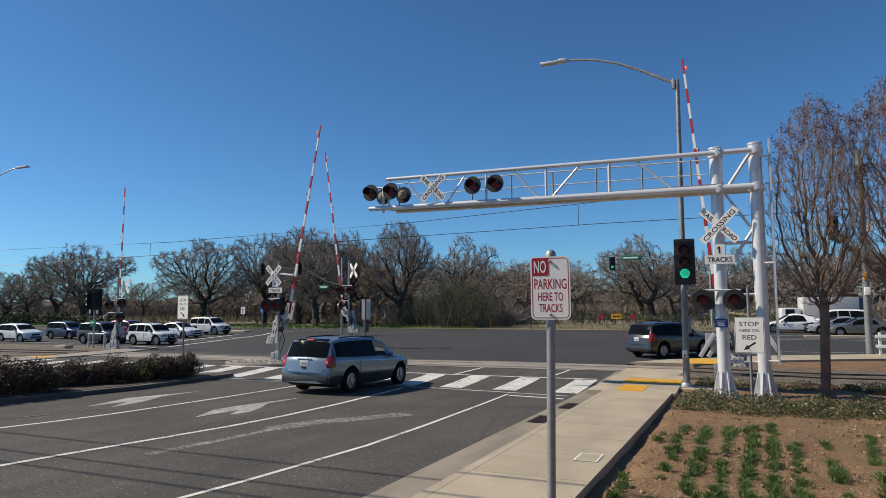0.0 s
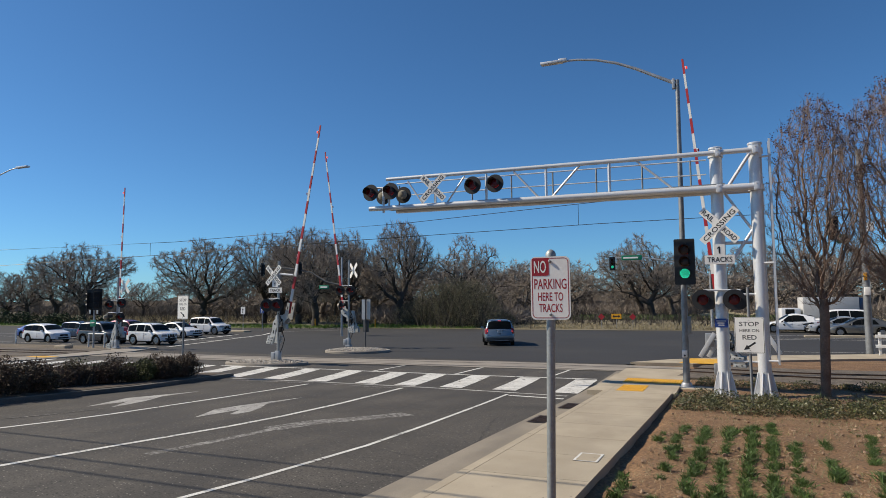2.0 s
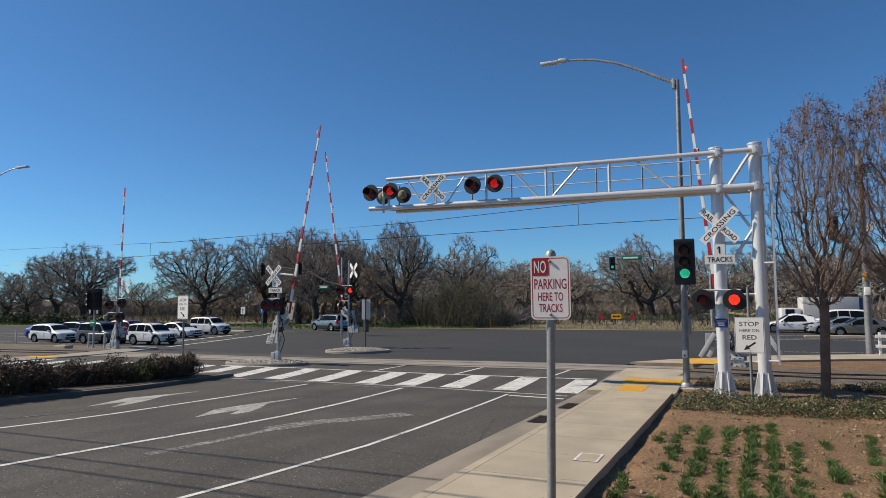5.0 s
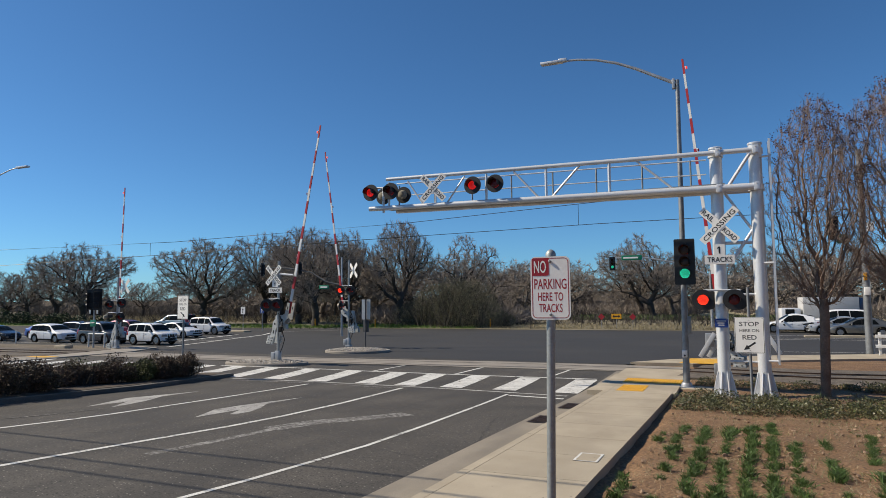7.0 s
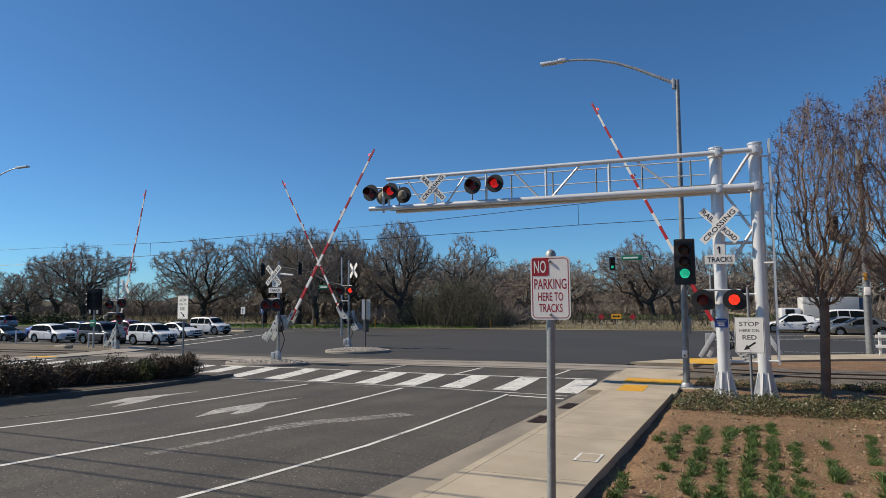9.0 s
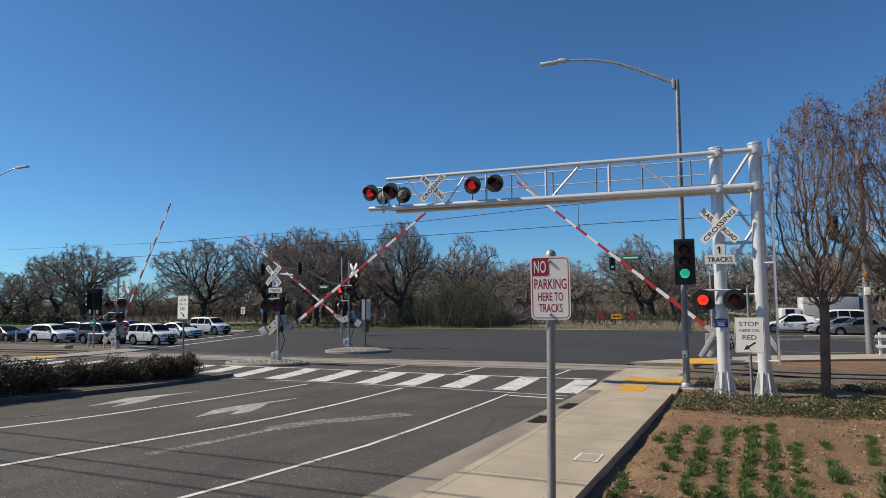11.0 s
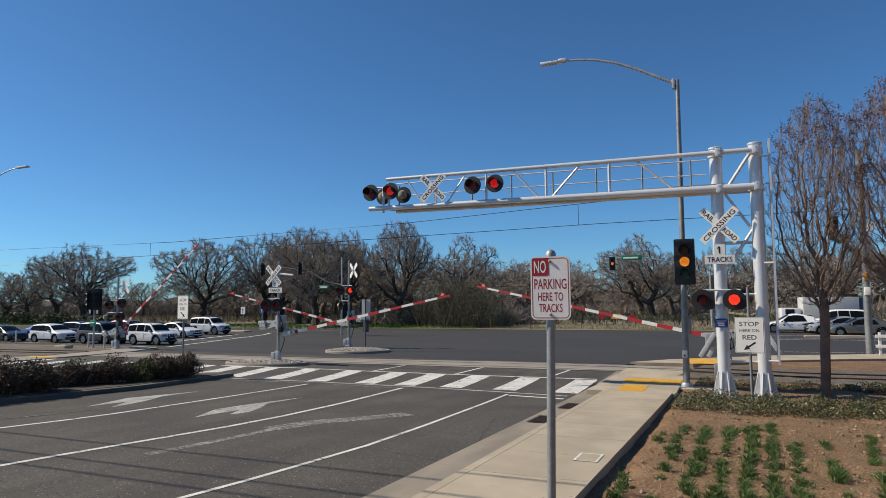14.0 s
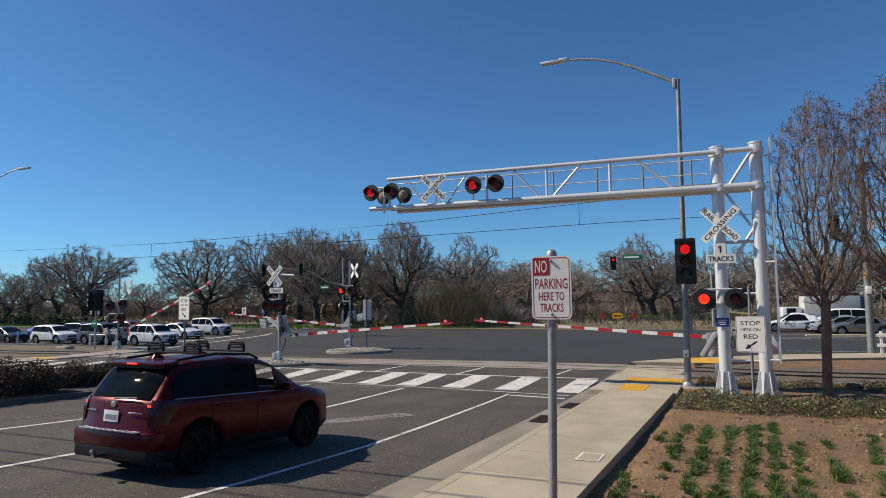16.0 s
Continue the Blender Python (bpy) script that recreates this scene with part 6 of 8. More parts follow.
# moving cars
RED_PATH = ((0, -9.0, -120), (8.0, -8.6, -34), (11.0, -8.4, -12), (13.0, -8.2, -1.05), (14.2, -8.01, 3.41), (14.6, -7.96, 4.69), (15.0, -7.90, 5.84), (15.5, -7.83, 7.26), (16.0, -7.74, 8.62))
pale = suv("car", "pale blue estate car turning across the boulevard", PALE_BLUE, 5.05, 2.0, 1.68, 2.95, 0.95, 0.36, 0.0, lower=0.52, lower_mat=CLADDING, rails=(0.3, -1.7, 0.02), tail=(-2.43, 0.98, 0.19, 0.36, 0.20), tail_mat=TAIL_RED, plate_z=0.93, chrome=True, rail_mat=BLACK_PLASTIC, front_glass=PANE, see_through=True, pillar_mat=GLASS_DARK, bowed=False)
black = suv("car", "charcoal compact off-roader turning into the boulevard", CHARCOAL, 4.5, 1.84, 1.68, 2.69, 0.9, 0.36, 0.0, rails=(0.3, -1.5, 0.05))
edge = suv("car", "white crossover pulling up at the lights", WHITE_CAR, 4.5, 1.92, 1.66, 2.7, 0.85, 0.37, 0.0, lower=0.3, group="waiting cars")
blue2 = suv("car", "blue off-roader pulling up behind", NAVY_CAR, 4.6, 1.8, 1.70, 2.7, 0.9, 0.36, 0.3, rails=(0.4, -1.5, 0.06), group="waiting cars")
bright = sedan("car", "bright blue saloon pulling up behind the white crossover", BRIGHT_BLUE, 4.5, 1.76, 1.45, 2.65, 0.9, 0.32, group="waiting cars")
dark = sedan("car", "black saloon rolling up to the queue", BLACK_CAR, 4.7, 1.8, 1.46, 2.75, 0.92, 0.33, group="waiting cars")
red = suv("car", "dark red estate with black roof rack rolling to the crossing", RED_CAR, 4.18, 1.68, 1.62, 2.42, 0.88, 0.345, 0.5, rim=RIM_DARK, rails=(0.2, -1.62, 0.05), tail=(-2.02, 0.925, 0.17, 0.34, 0.42), tail_mat=TAIL_SMOKE, plate_z=0.86, lower=0.34, front_glass=PANE, see_through=True, pillar_mat=GLASS_DARK, chrome=True, rail_mat=BLACK_PLASTIC, wedge=True, rake=0.17, rear_inset=0.84, bowed=False)

RED_SHELL = suv_shell(4.18, 1.68, 1.62, 2.42, 0.88, 0.345, 0.2, 0.5, rake=0.17)[0]
PALE_SHELL = suv_shell(5.05, 2.0, 1.68, 2.95, 0.95, 0.36)[0]
# roof rack, spoiler, wiper, badge and tow ball of the red estate
for yc in (-0.15, -1.05):
    bm = bmesh.new()
    box(bm, 1.12, 0.07, 0.03, pose(0, yc, 1.695), 0.01)
    bar = part("cross_bar", bm, BLACK_PLASTIC, red)
    for sg in (-1, 1):
        bm = bmesh.new()
        pipe(bm, [(sg * 0.40 + u, yc, z) for u, z in ((-0.165, 1.70), (-0.16, 1.78), (-0.13, 1.825), (-0.08, 1.84), (0.08, 1.84), (0.13, 1.825), (0.16, 1.78), (0.165, 1.70))], 0.024, 8)
        box(bm, 0.27, 0.075, 0.035, pose(sg * 0.40, yc, 1.80), 0.015)
        box(bm, 0.27, 0.07, 0.03, pose(sg * 0.40, yc, 1.755), 0.012)
        part("carrier", bm, BLACK_PLASTIC, bar, "folded black ski carrier")
bm = bmesh.new()
box(bm, 1.16, 0.34, 0.045, pose(0, -1.60, 1.568, 5), 0.02)
sp = part("spoiler", bm, RED_CAR, red)
bm = bmesh.new()
box(bm, 1.08, 0.10, 0.05, pose(0, -1.70, 1.525, 5), 0.015)
part("spoiler_underside", bm, BLACK_PLASTIC, sp)
bm = bmesh.new()
box(bm, 0.20, 0.02, 0.022, pose(0, -1.772, 1.562, 5), 0.004)
part("brake_light", bm, TAIL_LIT, sp, "lit red high brake light")
bm = bmesh.new()
plate(bm, ((-0.11, 0.0), (0.10, 0.0), (0.07, 0.035), (-0.03, 0.07), (-0.07, 0.06)), 0.03, pose(-0.015, -1.30, 1.615, 0, 0, 90))
part("antenna_fin", bm, RED_CAR, red)
bm = bmesh.new()
pipe(bm, [(0.0, -2.018, 1.10), (0.2, -2.012, 1.112), (0.44, -2.010, 1.118)], 0.014, 6)
part("wiper", bm, BLACK, red)
bm = bmesh.new()
lathe(bm, ((0.042, 0), (0.042, 0.006), (0.03, 0.008)), 16, pose(0.0, rear_y(RED_SHELL, 1.02) - 0.014, 1.02, 90) @ Matrix.Diagonal((1.3, 1, 1, 1)))
part("badge", bm, CHROME, red)
for sg in (-1, 1):
    bm = bmesh.new()
    box(bm, 0.24, 0.008, 0.02, pose(sg * 0.46, rear_y(RED_SHELL, 0.92) - 0.006, 0.92), 0.002)
    part("badge", bm, CHROME, red, "small chrome model lettering as a bar")
# bumper with a black lower half, silver step
bm = bmesh.new()
box(bm, 1.64, 0.30, 0.26, pose(0, -2.03, 0.545), 0.07)
bump_ = part("rear_bumper", bm, RED_CAR, red)
bm = bmesh.new()
box(bm, 1.60, 0.30, 0.22, pose(0, -2.015, 0.37), 0.06)
part("lower_bumper", bm, BLACK_PLASTIC, bump_, "black plastic lower bumper")
bm = bmesh.new()
box(bm, 1.16, 0.11, 0.014, pose(0, -2.12, 0.678), 0.005)
for k in range(9):
    box(bm, 0.05, 0.09, 0.008, pose(-0.5 + 0.125 * k, -2.12, 0.687), 0.002)
part("bumper_step", bm, ALU, bump_, "ribbed silver bumper protector")
bm = bmesh.new()
tube(bm, (-0.1, -1.955, 0.34), (-0.1, -2.225, 0.33), 0.03, seg=8)
bmesh.ops.create_icosphere(bm, subdivisions=2, radius=0.035, matrix=Matrix.Translation((-0.1, -2.235, 0.40)))
tube(bm, (-0.1, -2.235, 0.33), (-0.1, -2.235, 0.40), 0.016, seg=8)
part("tow_ball", bm, CHROME, red)
for sg in (-1, 1):
    bm = bmesh.new()
    box(bm, 0.05, 0.012, 0.03, pose(sg * 0.66, rear_y(RED_SHELL, 1.0) - 0.018, 1.02), 0.004)
    part("tail_lamp_glow", bm, TAIL_LIT, red, "lit red lamp")
    bm = bmesh.new()
    box(bm, 0.05, 0.02, 0.07, pose(sg * 0.80, rear_y(PALE_SHELL, 0.98) - 0.014, 0.96), 0.01)
    part("tail_lamp_glow", bm, TAIL_LIT, pale, "lit red lamp")
bm = bmesh.new()
box(bm, 0.55, 0.03, 0.035, pose(0, -2.56, 1.05), 0.01)
part("tailgate_trim", bm, CHROME, pale, "chrome tailgate strip")
# bumper, sill strip, wiper and tailgate seam of the pale estate
bm = bmesh.new()
box(bm, 1.78, 0.12, 0.20, pose(0, -2.605, 0.60), 0.05)
bumper = part("rear_bumper", bm, PALE_BLUE, pale)
bm = bmesh.new()
box(bm, 1.76, 0.16, 0.20, pose(0, -2.58, 0.42), 0.05)
part("lower_bumper", bm, CLADDING, bumper, "dark grey lower bumper")
bm = bmesh.new()
box(bm, 1.66, 0.10, 0.016, pose(0, -2.615, 0.705), 0.006)
part("bumper_strip", bm, CHROME, bumper, "bright bumper strip")
bm = bmesh.new()
box(bm, 1.52, 0.02, 0.012, pose(0, -2.608, 0.735), 0.004)
part("tailgate_seam", bm, BLACK, pale)
bm = bmesh.new()
box(bm, 0.16, 0.03, 0.05, pose(0.0, rear_y(PALE_SHELL, 0.82) - 0.012, 0.80), 0.01)
part("tailgate_handle", bm, BLACK_PLASTIC, pale)
bm = bmesh.new()
pipe(bm, [(0.0, -2.475, 1.13), (0.22, -2.468, 1.145), (0.48, -2.46, 1.155)], 0.012, 6)
part("wiper", bm, BLACK, pale)
bm = bmesh.new()
box(bm, 1.16, 0.22, 0.035, pose(0, -2.19, 1.635, 6), 0.015)
lip = part("spoiler", bm, BLACK_CAR, pale, "glossy black roof spoiler")
bm = bmesh.new()
box(bm, 0.22, 0.02, 0.02, pose(0, -2.305, 1.628), 0.004)
part("brake_light", bm, TAIL_LIT, lip, "lit red high brake light")

black.scale = (1.06, 1.06, 1.06)
round_ends(red, RED_SHELL)
round_ends(pale, PALE_SHELL)
for ob in (edge, blue2, bright, dark):
    ob.scale = (0.86, 0.86, 0.86)


def drive(ob, pts, spin=True, swing=()):
    """Rows along a smooth path of (seconds, x, y); the car heads along it. Its wheels roll."""
    ts = [p[0] for p in pts]
    P = [Vector((p[1], p[2])) for p in pts]

    def at(t):
        if t <= ts[0]:
            return P[0]
        if t >= ts[-1]:
            return P[-1]
        i = max(k for k in range(len(ts)) if ts[k] <= t)
        i = min(i, len(ts) - 2)
        h = ts[i + 1] - ts[i]
        u = (t - ts[i]) / h
        d0 = (P[i + 1] - P[i - 1]) / (ts[i + 1] - ts[i - 1]) if i > 0 else (P[1] - P[0]) / (ts[1] - ts[0])
        d1 = (P[i + 2] - P[i]) / (ts[i + 2] - ts[i]) if i + 2 < len(ts) else (P[-1] - P[-2]) / (ts[-1] - ts[-2])
        return P[i] * (2 * u ** 3 - 3 * u ** 2 + 1) + d0 * h * (u ** 3 - 2 * u ** 2 + u) + P[i + 1] * (-2 * u ** 3 + 3 * u ** 2) + d1 * h * (u ** 3 - u ** 2)

    rows, rolls, dist, last, head = [], [], 0.0, at(0.0), None
    wheels = [c for c in ob.children if c.name.startswith("wheel")]
    r = wheels[0].matrix_basis.translation.z * ob.scale.z
    for k in range(0, 481):
        t = k / 30
        p = at(t)
        dist += (p - last).length
        moved = (p - last).length > 0.001
        last = p
        q0, q1 = at(max(0, t - 0.15)), at(min(16, t + 0.15))
        if (q1 - q0).length > 0.03 or head is None:
            d = q1 - q0
            if d.length < 0.001:
                d = P[1] - P[0]
            head = math.degrees(math.atan2(-d.x, d.y))
        if k % 3 == 0:
            pitch = math.degrees(math.atan2(ground_z(p.y + math.cos(radians(head))) - ground_z(p.y - math.cos(radians(head))), 2))
            rows.append((t, pose(p.x, p.y, ground_z(p.y) + 0.006, pitch, 0, head + (lin(swing, t) if swing else 0))))
        rolls.append((t, -dist / r))
    walk(ob, rows)
    if spin:
        for w in wheels:
            o = w.matrix_basis.translation.copy()
            keep, prev = [], None
            for k, (t, a) in enumerate(rolls):
                nxt = rolls[min(k + 1, len(rolls) - 1)][1]
                if k % 160 == 0 or k == len(rolls) - 1 or prev is None or abs(a - prev) > 1.0 or (abs(nxt - prev) > 1.35):
                    keep.append((t, Matrix.Translation(o) @ Matrix.Rotation(a, 4, "X")))
                    prev = a
            walk(w, keep)


# ---- plants ----
BARK = surf("grey_oak_bark", (0.036, 0.031, 0.027), (0.075, 0.065, 0.056), 1.2, 0.95, bump=0.8, fine=14, speck=0.3, bump_dist=0.03)
# paler copy of the bark: the haze of distance is mixed into the colour
FAR_BARK = surf("haze_paled_bark", (0.085, 0.072, 0.06), (0.14, 0.12, 0.10), 1.2, 0.95, bump=0.0, fine=6, speck=0.2)
TWIG = surf("fine_grey_twigs", (0.195, 0.162, 0.135), (0.315, 0.268, 0.225), 0.5, 0.95, bump=0.0, fine=6, speck=0.2)
MYRTLE_BARK = surf("smooth_brown_bark", (0.14, 0.092, 0.062), (0.245, 0.165, 0.115), 2.0, 0.8, bump=0.4, fine=20, speck=0.25)
MYRTLE_TWIG = surf("red_brown_twigs", (0.185, 0.13, 0.10), (0.27, 0.20, 0.158), 1.0, 0.9, bump=0.0, fine=8, speck=0.2)
SEED = island_tint(surf("dry_seed_heads", (0.085, 0.042, 0.036), (0.13, 0.07, 0.058), 2, 0.9, bump=0.0, fine=9, speck=0.2), 0.4)
LEAF_HEDGE = island_tint(surf("dark_hedge_leaves", (0.055, 0.048, 0.024), (0.105, 0.058, 0.040), 1.1, 0.6, bump=0.0, fine=9, speck=0.25, spec=0.3), 0.55)
LEAF_OLIVE = island_tint(surf("olive_hedge_leaves", (0.065, 0.078, 0.022), (0.10, 0.095, 0.036), 1.1, 0.6, bump=0.0, fine=9, speck=0.25, spec=0.3), 0.55)
# mottled leaves; the strong tint also paints in highlights and shade among them
LEAF_COVER = island_tint(surf("mottled_ground_cover", (0.042, 0.062, 0.018), (0.145, 0.125, 0.058), 3.0, 0.4, bump=0.0, fine=9, speck=0.25), 0.8)
LEAF_BRUSH = island_tint(surf("grey_green_brush", (0.12, 0.115, 0.075), (0.19, 0.172, 0.12), 0.35, 0.9, bump=0.0, fine=4, speck=0.25, spec=0.1), 0.3)
LEAF_DARK = island_tint(surf("dark_green_shrub", (0.02, 0.035, 0.012), (0.04, 0.06, 0.02), 0.5, 0.7, bump=0.0, fine=4, speck=0.25), 0.5)
DRY_STEM = island_tint(surf("dry_stems", (0.26, 0.22, 0.13), (0.34, 0.29, 0.18), 0.3, 0.9, bump=0.0, fine=4, speck=0.2), 0.35)
BLADE = island_tint(surf("fresh_grass_blades", (0.044, 0.092, 0.014), (0.078, 0.13, 0.024), 2, 0.6, bump=0.0, fine=9, speck=0.2), 0.45)
BLADE_VERGE = island_tint(surf("green_verge_blades", (0.085, 0.15, 0.03), (0.14, 0.21, 0.05), 0.5, 0.85, bump=0.0, fine=5, speck=0.2, spec=0.2), 0.35)
BLADE_DULL = island_tint(surf("verge_grass", (0.07, 0.115, 0.03), (0.13, 0.15, 0.05), 0.3, 0.7, bump=0.0, fine=4, speck=0.2), 0.4)


def raw_mesh(name, vs_, fs_, material, smooth=True):
    me = bpy.data.meshes.new(name)
    me.from_pydata([tuple(v) for v in vs_], [], fs_)
    me.materials.append(material)
    if smooth:
        me.shade_smooth()
    return me


def tree_height(arr):
    return max(v.z for v in arr[0][0] + arr[1][0])


def grow(seed, sites, trunk, step, reach, kill, jitter, lift=0.0, rounds=400):
    """Branches that grow step by step towards free sites in the crown: nodes and their parents."""
    rng = np.random.RandomState(seed)
    nodes = [np.array(p, float) for p in trunk]
    parent = [-1] + list(range(len(trunk) - 1))
    S = np.array(sites, float)
    near = np.full(len(S), 1e9)
    who = np.zeros(len(S), int)
    fresh = list(range(len(nodes)))
    for _ in range(rounds):
        for i in fresh:
            dd = np.linalg.norm(S - nodes[i], axis=1)
            m = dd < near
            near[m], who[m] = dd[m], i
        alive = near > kill
        S, near, who = S[alive], near[alive], who[alive]
        if not len(S):
            break
        pull = {}
        for k in np.nonzero(near < reach)[0]:
            pull.setdefault(int(who[k]), []).append(k)
        if not pull:
            k = int(np.argmin(near))
            pull[int(who[k])] = [k]
        fresh = []
        for i, ks in pull.items():
            v = S[ks] - nodes[i]
            v = (v / np.linalg.norm(v, axis=1)[:, None]).mean(0)
            if parent[i] >= 0:
                w = nodes[i] - nodes[parent[i]]
                v = v + 0.35 * w / max(np.linalg.norm(w), 1e-6)
            v = v + rng.normal(0, jitter, 3) + np.array((0, 0, lift))
            n = np.linalg.norm(v)
            if n < 1e-3:
                continue
            nodes.append(nodes[i] + v / n * step)
            parent.append(i)
            fresh.append(len(nodes) - 1)
        if not fresh or len(nodes) > 16000:
            break
    return np.array(nodes), parent


def branch_mesh(nodes, parent, tip, power, thick, trunk_r, flare=1.25, plain=False):
    """Tubes along the grown branches: thick wood and thin twigs apart, with the thin ends for sprays."""
    n = len(nodes)
    kids = [[] for _ in range(n)]
    for i, p in enumerate(parent):
        if p >= 0:
            kids[p].append(i)
    rad = np.zeros(n)
    for i in range(n - 1, -1, -1):
        rad[i] = tip if not kids[i] else sum(rad[k] ** power for k in kids[i]) ** (1 / power)
    big = rad[0]
    rad = tip + (rad - tip) * (trunk_r - tip) / (big - tip)
    wood, twig = ([], []), ([], [])

    def ring(out, p, d, r, sides):
        q = Vector(d).to_track_quat("Z", "Y").to_matrix()
        o = len(out[0])
        for k in range(sides):
            a = 2 * math.pi * k / sides
            out[0].append(Vector(p) + q @ Vector((r * math.cos(a), r * math.sin(a), 0)))
        return o

    starts = [(0, -1)]
    while starts:
        i, p = starts.pop()
        chain = [p, i] if p >= 0 else [i]
        while kids[chain[-1]]:
            ks = sorted(kids[chain[-1]], key=lambda k: -rad[k])
            for k in ks[1:]:
                starts.append((k, chain[-1]))
            chain.append(ks[0])
        if len(chain) < 2:
            continue
        out = wood if rad[chain[1]] > thick else twig
        r1 = rad[chain[1]]
        sides = 9 if r1 > 0.2 else 7 if r1 > 0.09 else 5 if r1 > 0.035 else 3
        if plain:
            sides = 4 if r1 > 0.1 else 3
        prev = None
        for j, c in enumerate(chain):
            a, b = nodes[chain[max(j - 1, 0)]], nodes[chain[min(j + 1, len(chain) - 1)]]
            r = rad[c] if j else min(rad[c], r1)
            if p < 0 and j == 0:
                r *= flare
            if j == len(chain) - 1:
                r *= 0.4
            o = ring(out, nodes[c], b - a, r, sides)
            if prev is not None:
                for k in range(sides):
                    k2 = (k + 1) % sides
                    out[1].append((prev + k, prev + k2, o + k2, o + k))
            prev = o
    return wood, twig, rad, kids


def sprays(nodes, parent, rad, limit, each, length, width, seed, lift, out, wild=0.7):
    """Fine bent slivers that carry the outermost twigs."""
    rr = random.Random(seed)
    vs_, fs_ = out
    tips = []
    for i in range(len(nodes)):
        if rad[i] > limit or parent[i] < 0:
            continue
        d0 = Vector(nodes[i] - nodes[parent[i]]).normalized()
        for _ in range(each):
            p = Vector(nodes[i]) - d0 * rr.random() * 0.2
            d = (d0 + Vector((rr.gauss(0, wild), rr.gauss(0, wild), rr.gauss(0, wild) + lift))).normalized()
            L = length * rr.uniform(0.45, 1.25)
            sd = d.cross(Vector((rr.gauss(0, 1), rr.gauss(0, 1), rr.gauss(0, 1)))).normalized() * width * rr.uniform(0.7, 1.3)
            md = p + d * L * 0.5
            e = md + (d + Vector((rr.gauss(0, 0.35), rr.gauss(0, 0.35), rr.gauss(0, 0.35) + lift * 0.6))).normalized() * L * 0.5
            o = len(vs_)
            vs_ += [p - sd, p + sd, md + sd * 0.75, md - sd * 0.75, e]
            fs_ += [(o, o + 1, o + 2, o + 3), (o + 3, o + 2, o + 4)]
            tips.append(e)
    return tips


def oak_kind(seed, count, kill, step, each, width, length=0.62, plain=False):
    """A spreading valley oak 12 m high: short trunk, sinuous limbs, a lumpy dome of twigs."""
    rr = random.Random(seed)
    lumps = [((0, 0, 7.6), (3.4, 3.4, 3.6))]
    for k in range(9):
        a = k * 0.698 + rr.uniform(-0.3, 0.3)
        d = rr.uniform(2.6, 4.3)
        lumps.append(((d * math.cos(a), d * math.sin(a), rr.uniform(4.2, 8.6)), (rr.uniform(1.5, 2.3), rr.uniform(1.5, 2.3), rr.uniform(1.4, 2.3))))
    sites = []
    while len(sites) < count:
        c, e = rr.choice(lumps)
        v = Vector((rr.gauss(0, 1), rr.gauss(0, 1), rr.gauss(0, 1))).normalized() * rr.uniform(0.2, 1.0) ** 0.5
        p = Vector((c[0] + v.x * e[0], c[1] + v.y * e[1], c[2] + v.z * e[2]))
        if p.z > 2.4:
            sites.append(p)
    lean = rr.uniform(-0.5, 0.5)
    trunk = [(lean * z * 0.14 + 0.07 * math.sin(z * 2 + seed), 0.06 * math.cos(z * 2.3), z - 0.2) for z in (0, 0.4, 0.8, 1.2, 1.6, 2.0, 2.4)]
    nodes, parent = grow(seed, sites, trunk, step, 3.6, kill, 0.34, 0.02)
    wood, twig, rad, kids = branch_mesh(nodes, parent, 0.013, 2.25, 0.05, 0.44, plain=plain)
    sprays(nodes, parent, rad, 0.05, each, length, width, seed, 0.08, twig)
    return wood, twig


# four full trees for the front row, two lighter ones for those behind
OAKS = [oak_kind(s, 3000, 0.40, 0.30, 12, 0.0135, 0.6) for s in (11, 24, 37, 53)] + [oak_kind(s, 1200, 0.6, 0.42, 11, 0.021, 0.8) for s in (61, 75)]
OAK_MESH = [(raw_mesh("trunk", *a[0], BARK), raw_mesh("crown", *a[1], TWIG), tree_height(a), max(math.hypot(v.x, v.y) for v in a[1][0])) for a in OAKS]


def oak(kind, x, y, height, rz, width, tilt=0):
    w, t, h, r_ = OAK_MESH[4 + kind % 2 if width < 9 else kind]
    ob = new("oak_tree")
    tagged(ob, "bare grey-brown oak with a wide gnarled crown", "tree", "bare oaks along the boulevard")
    k = height / h
    wide = min(1.35, max(0.8, 0.58 * width / (r_ * k)))
    ob.matrix_basis = pose(x, y, -0.02 * abs(tilt), 0, tilt, 0) @ pose(0, 0, 0, 0, 0, rz) @ Matrix.Diagonal((k * wide, k * wide, k, 1))
    for nm, me in (("trunk", w), ("crown", t)):
        c = new(nm, me)
        c.parent = ob
    return ob


